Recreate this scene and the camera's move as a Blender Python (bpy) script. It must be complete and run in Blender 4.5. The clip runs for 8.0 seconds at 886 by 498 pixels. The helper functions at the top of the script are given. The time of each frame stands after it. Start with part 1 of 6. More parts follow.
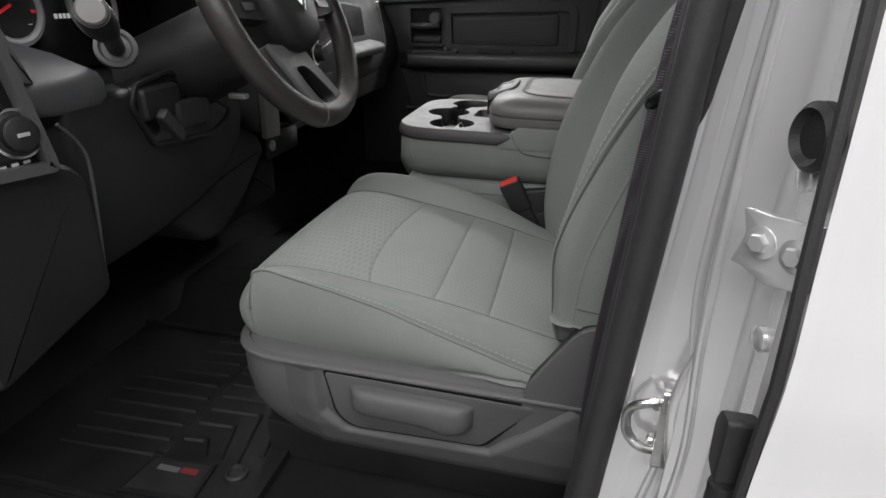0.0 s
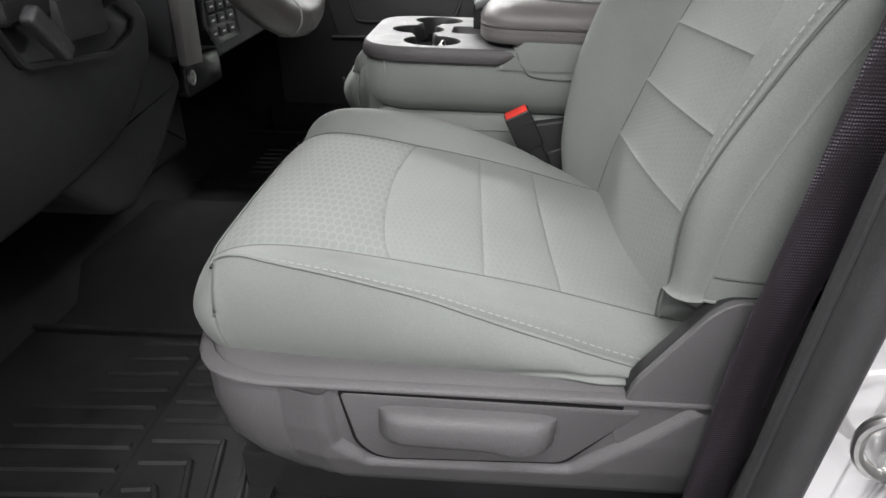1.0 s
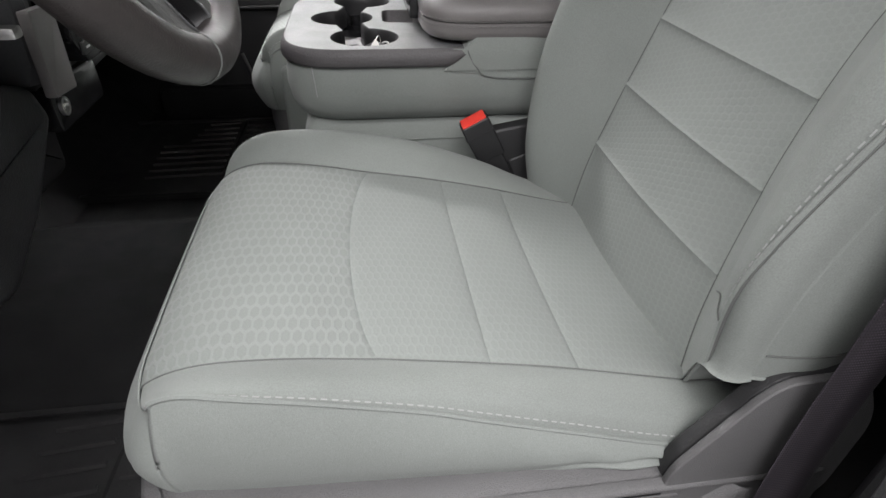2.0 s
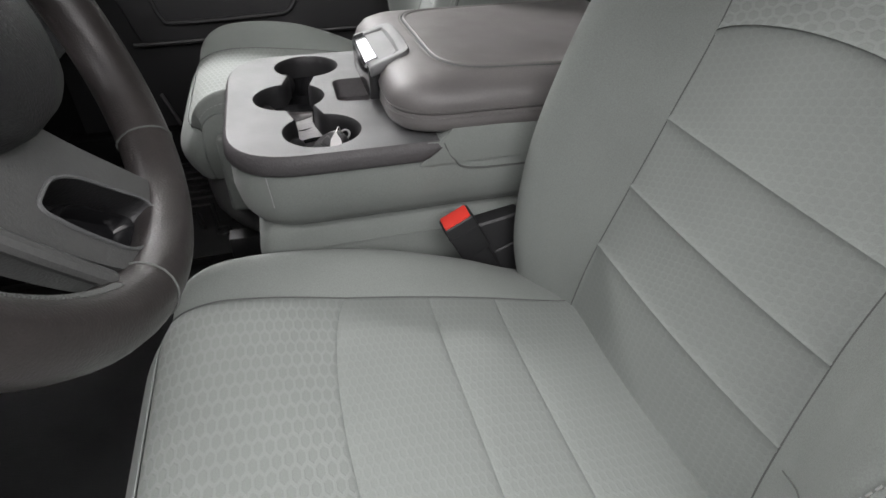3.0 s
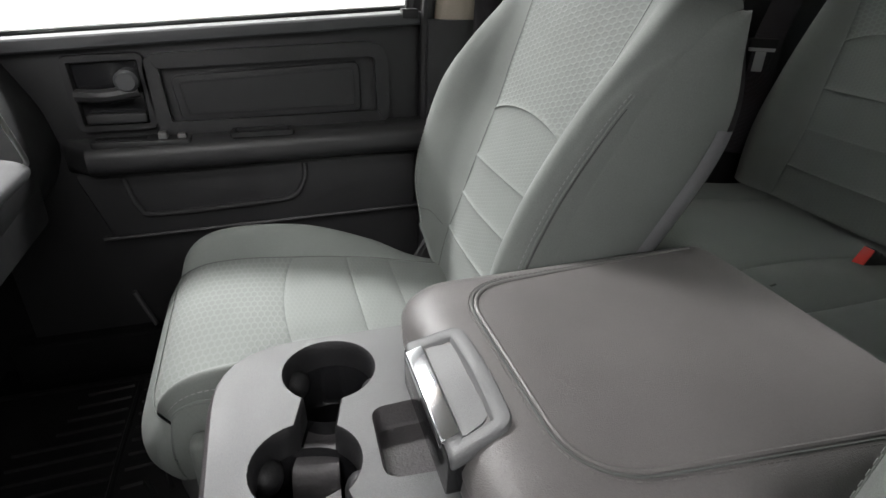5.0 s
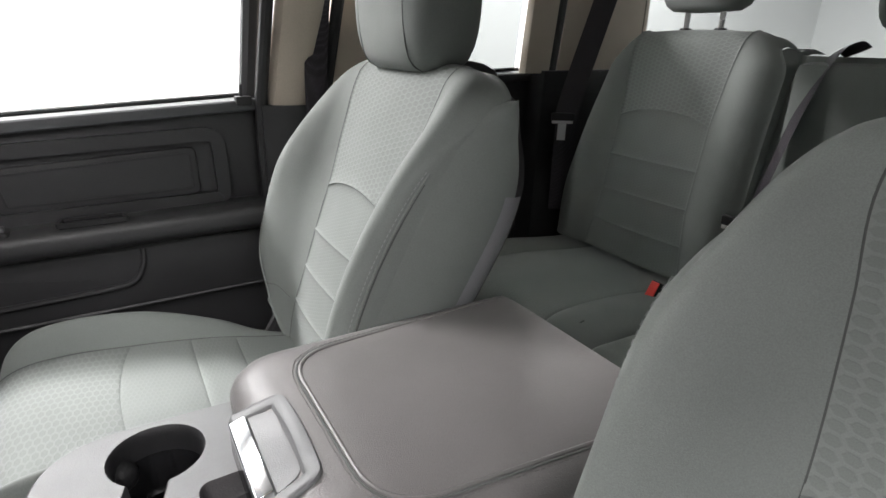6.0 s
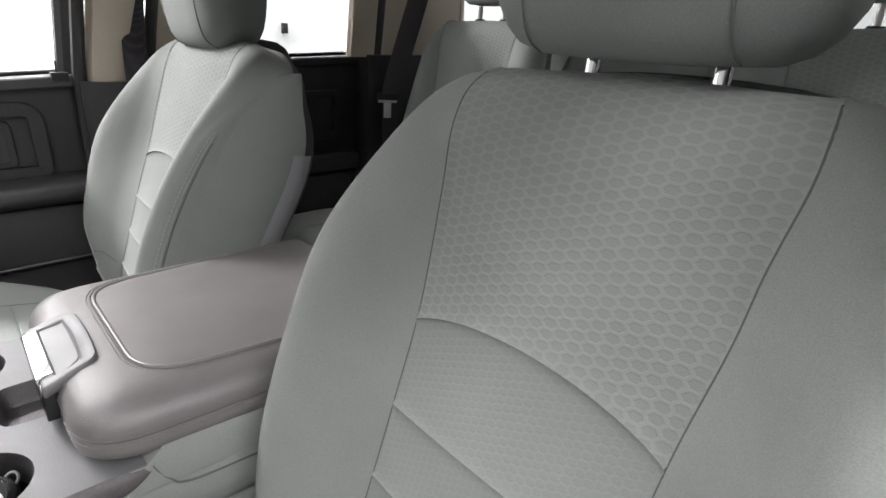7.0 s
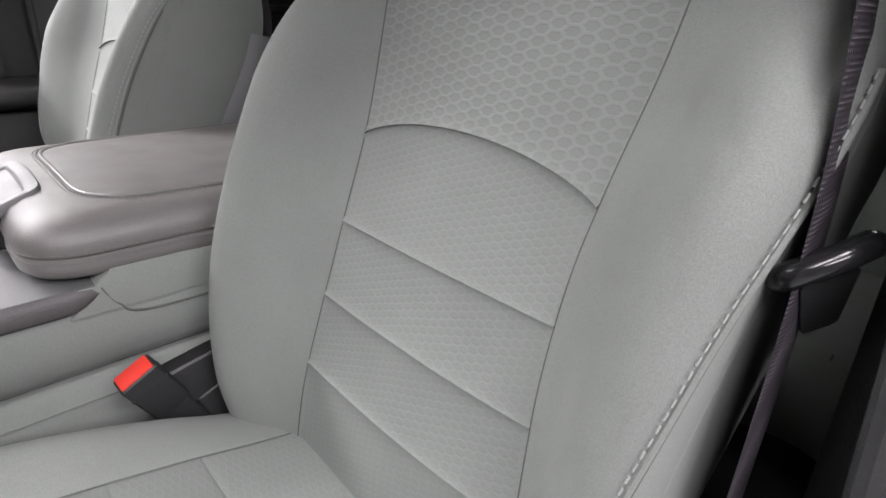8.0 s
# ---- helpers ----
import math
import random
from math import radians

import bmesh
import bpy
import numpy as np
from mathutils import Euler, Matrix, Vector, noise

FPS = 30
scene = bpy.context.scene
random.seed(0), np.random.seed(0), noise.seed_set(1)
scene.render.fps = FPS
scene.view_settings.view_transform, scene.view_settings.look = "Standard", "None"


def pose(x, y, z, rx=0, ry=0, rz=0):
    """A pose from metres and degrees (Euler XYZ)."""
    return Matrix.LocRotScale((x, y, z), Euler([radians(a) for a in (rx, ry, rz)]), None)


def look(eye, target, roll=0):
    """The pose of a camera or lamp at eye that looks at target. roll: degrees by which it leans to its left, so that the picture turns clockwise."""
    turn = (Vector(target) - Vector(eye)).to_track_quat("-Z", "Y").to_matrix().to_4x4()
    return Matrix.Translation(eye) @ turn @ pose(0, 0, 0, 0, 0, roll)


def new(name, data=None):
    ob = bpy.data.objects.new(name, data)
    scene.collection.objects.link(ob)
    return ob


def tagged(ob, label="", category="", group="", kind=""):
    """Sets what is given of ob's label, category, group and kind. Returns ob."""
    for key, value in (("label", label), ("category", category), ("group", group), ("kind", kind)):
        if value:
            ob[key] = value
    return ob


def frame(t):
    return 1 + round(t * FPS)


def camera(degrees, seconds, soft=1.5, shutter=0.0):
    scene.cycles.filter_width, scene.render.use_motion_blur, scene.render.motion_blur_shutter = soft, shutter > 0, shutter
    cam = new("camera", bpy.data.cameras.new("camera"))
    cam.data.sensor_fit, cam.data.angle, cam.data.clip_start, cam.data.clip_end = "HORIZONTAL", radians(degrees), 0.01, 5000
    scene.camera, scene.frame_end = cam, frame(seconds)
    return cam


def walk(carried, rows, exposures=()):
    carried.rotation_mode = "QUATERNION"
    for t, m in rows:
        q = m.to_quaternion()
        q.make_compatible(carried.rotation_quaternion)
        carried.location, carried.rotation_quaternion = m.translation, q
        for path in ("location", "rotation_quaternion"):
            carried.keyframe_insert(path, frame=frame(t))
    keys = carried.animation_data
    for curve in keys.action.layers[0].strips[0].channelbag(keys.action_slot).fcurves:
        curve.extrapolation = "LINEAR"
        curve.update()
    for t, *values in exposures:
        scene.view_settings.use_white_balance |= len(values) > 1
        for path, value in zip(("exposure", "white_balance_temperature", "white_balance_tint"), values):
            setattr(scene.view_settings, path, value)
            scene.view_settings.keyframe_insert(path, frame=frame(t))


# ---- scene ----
cam = camera(77.1, 8.0)
PATH = [
    (0, (0.157, -1.183, 0.685), (-0.246, 0.588, -0.153), 0.9),
    (0.5, (0.033, -1.114, 0.641), (-0.121, 0.645, -0.298), 1.9),
    (1, (-0.022, -1.01, 0.602), (-0.07, 0.722, -0.397), 1.8),
    (2.3, (-0.094, -0.83, 0.669), (0.252, 0.749, -0.508), 1.3),
    (2.5, (-0.101, -0.804, 0.687), (0.299, 0.757, -0.498), 1.1),
    (3, (-0.107, -0.703, 0.723), (0.35, 0.829, -0.479), 1.0),
    (3.5, (-0.103, -0.555, 0.726), (0.364, 0.979, -0.47), 1.2),
    (4, (-0.124, -0.421, 0.745), (0.343, 1.135, -0.421), 1.0),
    (4.5, (-0.13, -0.338, 0.78), (0.343, 1.268, -0.314), 1.0),
    (4.7, (-0.118, -0.323, 0.79), (0.363, 1.325, -0.236), 1.3),
    (5.8, (-0.075, -0.366, 0.831), (0.799, 1.284, 0.116), 1.7),
    (6, (-0.063, -0.405, 0.836), (0.902, 1.201, 0.139), 1.6),
    (6.5, (-0.034, -0.543, 0.863), (1.092, 0.948, 0.149), 3.1),
    (7, (-0.033, -0.637, 0.83), (1.236, 0.736, 0.119), 3.0),
    (7.5, (-0.041, -0.668, 0.766), (1.272, 0.658, 0.047), 3.2),
    (8, (-0.039, -0.699, 0.702), (1.246, 0.598, -0.115), 2.9),
]
EXPOSURES = [(0.0, -0.90, 6500, 11), (0.5, -0.18, 6500, 11), (1.0, -0.05, 6500, 12), (2.5, -0.2, 6500, 12), (3.0, -0.3, 6500, 12), (3.5, -0.45, 6500, 11), (4.0, -0.55, 6500, 10), (4.7, -0.5, 6500, 10), (5.8, -0.15, 6500, 11), (6.5, 0.0, 6500, 13), (7.0, 0.14, 6500, 14), (8.0, 0.2, 6500, 17)]
walk(cam, [(t, look(eye, target, roll)) for t, eye, target, roll in PATH], EXPOSURES)

# ---------------------------------------------------------------- world and light
world = bpy.data.worlds.new("world")
scene.world = world
world.use_nodes = True
world.node_tree.nodes["Background"].inputs[0].default_value = (0.9, 0.95, 1.0, 1)
world.node_tree.nodes["Background"].inputs[1].default_value = 0.25


def area_lamp(name, place, size_x, size_y, watts, color=(1.0, 0.985, 0.985)):
    data = bpy.data.lights.new(name, "AREA")
    data.shape, data.size, data.size_y, data.energy, data.color = "RECTANGLE", size_x, size_y, watts, color
    ob = new(name, data)
    ob.location = place
    return ob


# unseen strip lamps under the garage ceiling: a row close beside the open door, placed from a shadow edge; added fill:
# a row farther out, one along the far wall, two at the ends
for lx in (-1.4, 0.3, 2.0):
    area_lamp("unseen_lamp", (lx, -1.7, 2.55), 1.5, 0.35, 48)
    area_lamp("unseen_lamp", (lx, -3.4, 2.55), 1.5, 0.3, 85)
# added to whiten the wall behind the windows and light the passenger seat
for lx, power in ((-1.2, 290), (1.2, 150), (3.6, 150)):
    area_lamp("unseen_lamp", (lx, 2.4, 2.55), 1.5, 0.35, power)
# added fill: weak in front, strong behind for the wall past the rear window
for lx, ly, power in ((-2.3, 1.3, 18), (4.8, 0.0, 150)):
    area_lamp("unseen_lamp", (lx, ly, 2.55), 0.5, 1.5, power)

# ---------------------------------------------------------------- materials


def mat(name, color, rough=0.6, metal=0.0, grain=0.0, grain_size=400.0, bump=0.0, bump_size=600.0, stain=0.0, stain_size=6.0, spec=0.5, coat=0.0, sheen=0.0):
    m = bpy.data.materials.new(name)
    m.use_nodes = True
    nt = m.node_tree
    b = nt.nodes["Principled BSDF"]
    b.inputs["Base Color"].default_value = (*color, 1)
    b.inputs["Roughness"].default_value = rough
    b.inputs["Metallic"].default_value = metal
    b.inputs["Specular IOR Level"].default_value = spec
    b.inputs["Coat Weight"].default_value = coat
    b.inputs["Sheen Weight"].default_value = sheen
    co = nt.nodes.new("ShaderNodeTexCoord").outputs["Object"]

    def tex(scale, detail):
        n = nt.nodes.new("ShaderNodeTexNoise")
        n.inputs["Scale"].default_value, n.inputs["Detail"].default_value = scale, detail
        nt.links.new(co, n.inputs["Vector"])
        return n.outputs["Fac"]

    def ranged(sock, lo, hi):
        n = nt.nodes.new("ShaderNodeMapRange")
        n.inputs[1].default_value, n.inputs[2].default_value, n.inputs[3].default_value, n.inputs[4].default_value = 0.3, 0.7, lo, hi
        nt.links.new(sock, n.inputs[0])
        return n.outputs[0]

    def times(a, c):
        n = nt.nodes.new("ShaderNodeMath")
        n.operation = "MULTIPLY"
        nt.links.new(a, n.inputs[0]), nt.links.new(c, n.inputs[1])
        return n.outputs[0]

    if grain or stain:
        f = ranged(tex(grain_size, 3), 1 - grain, 1 + grain)
        f = times(f, ranged(tex(stain_size, 4), 1 - stain, 1 + stain))
        mix = nt.nodes.new("ShaderNodeMix")
        mix.data_type, mix.blend_type = "RGBA", "MULTIPLY"
        mix.inputs[0].default_value = 1
        mix.inputs[6].default_value = (*color, 1)
        nt.links.new(f, mix.inputs[7])
        nt.links.new(mix.outputs[2], b.inputs["Base Color"])
        nt.links.new(ranged(tex(stain_size * 2.3, 3), max(rough - 0.08, 0.02), min(rough + 0.08, 1)), b.inputs["Roughness"])
    if bump:
        n = nt.nodes.new("ShaderNodeBump")
        n.inputs["Strength"].default_value, n.inputs["Distance"].default_value = bump, 0.001
        nt.links.new(tex(bump_size, 2), n.inputs["Height"])
        nt.links.new(n.outputs[0], b.inputs["Normal"])
    return m


def hex_cloth(name, color, line, wide, high, relief=0.8):
    """Woven cloth with a honeycomb of raised outlines; the pattern runs in the panel's own metres."""
    m = mat(name, color, 0.85, sheen=0.08)
    nt = m.node_tree
    b = nt.nodes["Principled BSDF"]

    def math_node(op, a, c=None, d=None):
        n = nt.nodes.new("ShaderNodeMath")
        n.operation = op
        for i, v in enumerate((a, c, d)):
            if v is None:
                continue
            if isinstance(v, (int, float)):
                n.inputs[i].default_value = v
            else:
                nt.links.new(v, n.inputs[i])
        return n.outputs[0]

    uv = nt.nodes.new("ShaderNodeUVMap").outputs[0]
    sep = nt.nodes.new("ShaderNodeSeparateXYZ")
    nt.links.new(uv, sep.inputs[0])
    wob = nt.nodes.new("ShaderNodeTexNoise")
    wob.inputs["Scale"].default_value = 60
    nt.links.new(uv, wob.inputs["Vector"])
    w = math_node("MULTIPLY", math_node("SUBTRACT", wob.outputs["Fac"], 0.5), 0.10)
    # two interleaved lattices of long six-sided cells: wide and high are the pitch in metres
    pu = math_node("ADD", math_node("DIVIDE", sep.outputs[0], wide), w)
    pv = math_node("DIVIDE", sep.outputs[1], high)

    def cell(shift):
        fu = math_node("ABSOLUTE", math_node("SUBTRACT", math_node("FRACT", math_node("ADD", pu, shift)), 0.5))
        fv = math_node("ABSOLUTE", math_node("SUBTRACT", math_node("FRACT", math_node("ADD", pv, shift)), 0.5))
        return math_node("MAXIMUM", math_node("MULTIPLY", fv, 2.0), math_node("MULTIPLY_ADD", fu, 3.0, fv))

    d = math_node("MINIMUM", cell(0.0), cell(0.5))
    edge = nt.nodes.new("ShaderNodeMapRange")
    edge.interpolation_type = "SMOOTHSTEP"
    edge.inputs[1].default_value, edge.inputs[2].default_value = 0.62, 0.86
    nt.links.new(d, edge.inputs[0])
    stain = nt.nodes.new("ShaderNodeTexNoise")
    stain.inputs["Scale"].default_value, stain.inputs["Detail"].default_value = 9, 5
    nt.links.new(uv, stain.inputs["Vector"])
    thread = nt.nodes.new("ShaderNodeTexNoise")
    thread.inputs["Scale"].default_value = 900
    nt.links.new(uv, thread.inputs["Vector"])
    mix = nt.nodes.new("ShaderNodeMix")
    mix.data_type = "RGBA"
    nt.links.new(edge.outputs[0], mix.inputs[0])
    mix.inputs[6].default_value, mix.inputs[7].default_value = (*color, 1), (*line, 1)
    shade = math_node("ADD", math_node("MULTIPLY", stain.outputs["Fac"], 0.22), math_node("MULTIPLY_ADD", thread.outputs["Fac"], 0.3, 0.74))
    mul = nt.nodes.new("ShaderNodeMix")
    mul.data_type, mul.blend_type = "RGBA", "MULTIPLY"
    mul.inputs[0].default_value = 1
    nt.links.new(mix.outputs[2], mul.inputs[6])
    nt.links.new(shade, mul.inputs[7])
    nt.links.new(mul.outputs[2], b.inputs["Base Color"])
    bump = nt.nodes.new("ShaderNodeBump")
    bump.inputs["Strength"].default_value, bump.inputs["Distance"].default_value = relief, 0.0006
    nt.links.new(math_node("ADD", edge.outputs[0], math_node("MULTIPLY", thread.outputs["Fac"], 0.6)), bump.inputs["Height"])
    nt.links.new(bump.outputs[0], b.inputs["Normal"])
    return m


M_CLOTH = mat("plain_cloth", (0.191, 0.207, 0.195), 0.82, grain=0.10, grain_size=900, bump=0.35, bump_size=1300, stain=0.07, stain_size=7, sheen=0.08)
M_HEX = hex_cloth("honeycomb_cloth", (0.180, 0.196, 0.185), (0.206, 0.223, 0.211), 0.0270, 0.0088, 0.5)
M_LUMBAR = hex_cloth("fine_honeycomb_cloth", (0.186, 0.202, 0.191), (0.196, 0.213, 0.201), 0.0190, 0.0066, 0.25)
M_LIDTHREAD = mat("lid_thread", (0.17, 0.162, 0.158), 0.7)
M_STITCH = mat("pale_thread", (0.29, 0.30, 0.29), 0.8)
# dark colour for the shade down in the back's sewn creases
M_CREASE = mat("seam_shade", (0.08, 0.085, 0.08), 0.9)
M_SHELL = mat("grey_shell_plastic", (0.24, 0.24, 0.25), 0.5, grain=0.05, bump=0.4, bump_size=700, stain=0.05)
M_SEAM = mat("dark_seam", (0.10, 0.105, 0.10), 0.9)
M_VINYL = mat("grey_vinyl", (0.145, 0.138, 0.135), 0.375, grain=0.05, grain_size=500, bump=0.35, bump_size=950, stain=0.06, stain_size=8)
M_TRAY = mat("grey_tray_plastic", (0.116, 0.119, 0.120), 0.44, grain=0.08, grain_size=900, bump=0.35, bump_size=1000, stain=0.05, stain_size=9)
M_BAND = mat("dark_grained_band", (0.072, 0.068, 0.070), 0.5, grain=0.08, bump=0.6, bump_size=450, stain=0.08)
M_BASE = mat("seat_base_plastic", (0.102, 0.101, 0.1025), 0.46, grain=0.10, grain_size=900, bump=0.8, bump_size=900, stain=0.08)
M_BLACK = mat("black_plastic", (0.018, 0.018, 0.019), 0.5, grain=0.1, grain_size=500, bump=0.4, bump_size=600, stain=0.12)
M_GLOSS = mat("gloss_black", (0.012, 0.012, 0.013), 0.18)
M_DOOR = mat("charcoal_door_plastic", (0.028, 0.028, 0.029), 0.44, grain=0.08, grain_size=500, bump=0.5, bump_size=650, stain=0.1)
M_DASH = mat("charcoal_dash_plastic", (0.0165, 0.0168, 0.0174), 0.48, grain=0.08, grain_size=500, bump=0.5, bump_size=650, stain=0.1, spec=0.38)
M_DASHGREY = mat("grey_dash_plastic", (0.062, 0.064, 0.067), 0.5, grain=0.06, bump=0.4, bump_size=650, stain=0.05)
M_SPOKE = mat("satin_grey_spoke", (0.095, 0.097, 0.095), 0.38, grain=0.06, bump=0.3, bump_size=800, stain=0.06)
M_WHEEL = mat("worn_black_leather", (0.034, 0.030, 0.029), 0.37, grain=0.10, grain_size=160, bump=0.25, bump_size=700, stain=0.10, stain_size=14)
M_RUBBER = mat("black_rubber_mat", (0.014, 0.014, 0.0145), 0.38, grain=0.25, grain_size=400, bump=0.8, bump_size=700, stain=0.25, stain_size=10, spec=0.45)
M_CARPET = mat("black_vinyl_floor", (0.008, 0.008, 0.0085), 0.75, grain=0.2, grain_size=700, bump=0.8, bump_size=900, stain=0.25, spec=0.2)
M_SEAL = mat("rubber_seal", (0.03, 0.03, 0.031), 0.55, grain=0.1, bump=0.4, bump_size=700, stain=0.1)


def webbing(name, color):
    """Belt webbing: rows of small raised ribs in a staggered weave."""
    m = mat(name, color, 0.55)
    nt = m.node_tree
    co = nt.nodes.new("ShaderNodeTexCoord").outputs["Object"]
    waves = []
    for axis, scale in (("Z", 130.0), ("Y", 170.0), ("X", 170.0)):
        w = nt.nodes.new("ShaderNodeTexWave")
        w.bands_direction, w.wave_profile = axis, "SIN"
        w.inputs["Scale"].default_value, w.inputs["Distortion"].default_value = scale, 0.6
        nt.links.new(co, w.inputs["Vector"])
        waves.append(w.outputs["Fac"])
    mul = nt.nodes.new("ShaderNodeMath")
    mul.operation = "MULTIPLY"
    nt.links.new(waves[0], mul.inputs[0])
    add = nt.nodes.new("ShaderNodeMath")
    add.operation = "ADD"
    nt.links.new(waves[1], add.inputs[0]), nt.links.new(waves[2], add.inputs[1])
    nt.links.new(add.outputs[0], mul.inputs[1])
    bump = nt.nodes.new("ShaderNodeBump")
    bump.inputs["Strength"].default_value, bump.inputs["Distance"].default_value = 0.6, 0.0005
    nt.links.new(mul.outputs[0], bump.inputs["Height"])
    nt.links.new(bump.outputs[0], nt.nodes["Principled BSDF"].inputs["Normal"])
    # paler threads show on top of the ribs
    tops = nt.nodes.new("ShaderNodeMapRange")
    tops.inputs["From Min"].default_value, tops.inputs["From Max"].default_value = 0.9, 1.6
    nt.links.new(mul.outputs[0], tops.inputs["Value"])
    mix = nt.nodes.new("ShaderNodeMix")
    mix.data_type = "RGBA"
    mix.inputs[6].default_value = (*color, 1)
    mix.inputs[7].default_value = (color[0] * 5, color[1] * 5, color[2] * 5, 1)
    nt.links.new(tops.outputs[0], mix.inputs[0])
    nt.links.new(mix.outputs[2], nt.nodes["Principled BSDF"].inputs["Base Color"])
    return m


M_WEB = webbing("black_webbing", (0.030, 0.026, 0.031))
M_RED = mat("red_button", (0.75, 0.045, 0.03), 0.4)
M_CHROME = mat("chrome", (0.8, 0.81, 0.83), 0.08, 1.0)
M_STEEL = mat("bare_steel", (0.6, 0.6, 0.59), 0.32, 1.0, grain=0.1, grain_size=200)
# whiter copy of the silver paint: strong light is put into its colour
M_WHITENED = mat("light_whitened_metal", (0.90, 0.90, 0.905), 0.18, 0.25, grain=0.015, grain_size=1500, stain=0.01, stain_size=2.0, coat=0.6)
M_SILVER = mat("silver_paint", (0.86, 0.86, 0.865), 0.19, 0.64, grain=0.015, grain_size=1500, stain=0.01, stain_size=2.0, coat=0.6)
M_TAN = mat("beige_trim", (0.60, 0.52, 0.43), 0.6, grain=0.05, bump=0.4, bump_size=700, stain=0.06)
M_HEAD = mat("headliner_cloth", (0.32, 0.31, 0.29), 0.9, grain=0.08, bump=0.5)
M_WHITE = mat("white_wall_paint", (0.82, 0.83, 0.83), 0.6, grain=0.02, bump=0.2, bump_size=80, stain=0.03, stain_size=1.5)
# grey for surfaces out of view, toned down to cut bounce light
M_UNSEENGREY = mat("unseen_grey_wall", (0.16, 0.16, 0.165), 0.6, grain=0.03, bump=0.2, bump_size=80, stain=0.05, stain_size=1.5)
M_CONCRETE = mat("sealed_concrete", (0.28, 0.28, 0.28), 0.35, grain=0.06, grain_size=60, bump=0.3, bump_size=60, stain=0.15, stain_size=1.2)
M_TAG = mat("white_tag", (0.85, 0.84, 0.82), 0.5)
M_DIAL = mat("pale_dial", (0.55, 0.56, 0.57), 0.4)
M_NEEDLE = mat("red_needle", (0.7, 0.03, 0.04), 0.4)
M_NEEDLE.node_tree.nodes["Principled BSDF"].inputs["Emission Color"].default_value = (1.0, 0.03, 0.05, 1)
M_NEEDLE.node_tree.nodes["Principled BSDF"].inputs["Emission Strength"].default_value = 0.35
M_LITMARK = mat("lit_mark", (0.55, 0.56, 0.57), 0.4)
M_LITMARK.node_tree.nodes["Principled BSDF"].inputs["Emission Color"].default_value = (1.0, 0.98, 0.95, 1)
M_LITMARK.node_tree.nodes["Principled BSDF"].inputs["Emission Strength"].default_value = 0.5
M_DULLRED = mat("dull_red_print", (0.16, 0.02, 0.02), 0.6)
M_GLASS = mat("window_glass", (0.95, 0.98, 0.96), 0.0)
M_GLASS.node_tree.nodes["Principled BSDF"].inputs["Transmission Weight"].default_value = 1.0
M_GLASS.node_tree.nodes["Principled BSDF"].inputs["IOR"].default_value = 1.05
M_TINT = mat("tinted_glass", (0.36, 0.38, 0.37), 0.0)
M_TINT.node_tree.nodes["Principled BSDF"].inputs["Transmission Weight"].default_value = 1.0
M_TINT.node_tree.nodes["Principled BSDF"].inputs["IOR"].default_value = 1.05

# ---------------------------------------------------------------- builders
BASE_OF = {}


def thing(name, place, label, category, group="", kind=""):
    ob = new(name)
    ob.location = place
    ob.empty_display_size = 0.05
    BASE_OF[ob] = Vector(place)
    return tagged(ob, label, category, group, kind)


def part(name, bm, material, parent=None, label="", smooth=35, recalc=True):
    """One bmesh, given in the world's metres, as a mesh object under its parent."""
    if recalc:
        bmesh.ops.recalc_face_normals(bm, faces=bm.faces)
    base = BASE_OF.get(parent, Vector())
    bmesh.ops.translate(bm, verts=bm.verts, vec=-base)
    me = bpy.data.meshes.new(name)
    bm.to_mesh(me)
    bm.free()
    me.materials.append(material)
    me.polygons.foreach_set("use_smooth", [True] * len(me.polygons))
    if smooth < 180:
        me.set_sharp_from_angle(angle=radians(smooth))
    ob = new(name, me)
    ob.parent = parent
    BASE_OF[ob] = base
    if label:
        ob["label"] = label
    return ob


def join(bm, other):
    me = bpy.data.meshes.new("joined")
    other.to_mesh(me)
    other.free()
    bm.from_mesh(me)
    bpy.data.meshes.remove(me)
    return bm


def box(x0, x1, y0, y1, z0, z1, bevel=0.004, seg=2):
    bm = bmesh.new()
    bmesh.ops.create_cube(bm, size=1)
    for v in bm.verts:
        v.co = Vector(((x0 + x1) / 2 + v.co.x * (x1 - x0), (y0 + y1) / 2 + v.co.y * (y1 - y0), (z0 + z1) / 2 + v.co.z * (z1 - z0)))
    if bevel:
        bmesh.ops.bevel(bm, geom=bm.edges[:], offset=bevel, segments=seg, affect="EDGES", profile=0.6)
    return bm


def turned(bm, m):
    bmesh.ops.transform(bm, matrix=m, verts=bm.verts)
    return bm


def at_axis(axis, a, b, c):
    """A point from two in-plane numbers and one along the axis."""
    return Vector((c, a, b)) if axis == "x" else Vector((a, c, b)) if axis == "y" else Vector((a, b, c))


def prism(outline, axis, lo, hi, bevel=0.004, seg=2):
    """An outline in the plane square to the axis, given depth."""
    bm = bmesh.new()
    face = bm.faces.new([bm.verts.new(at_axis(axis, a, b, lo)) for a, b in outline])
    out = bmesh.ops.extrude_face_region(bm, geom=[face])
    up = at_axis(axis, 0, 0, hi - lo)
    bmesh.ops.translate(bm, verts=[v for v in out["geom"] if isinstance(v, bmesh.types.BMVert)], vec=up)
    bmesh.ops.recalc_face_normals(bm, faces=bm.faces)
    if bevel:
        ends = [f for f in bm.faces if len(f.verts) == len(outline) and abs(f.normal.dot(up.normalized())) > 0.99]
        edges = {e for f in ends for e in f.edges}
        bmesh.ops.bevel(bm, geom=list(edges), offset=bevel, segments=seg, affect="EDGES", profile=0.6)
    return bm


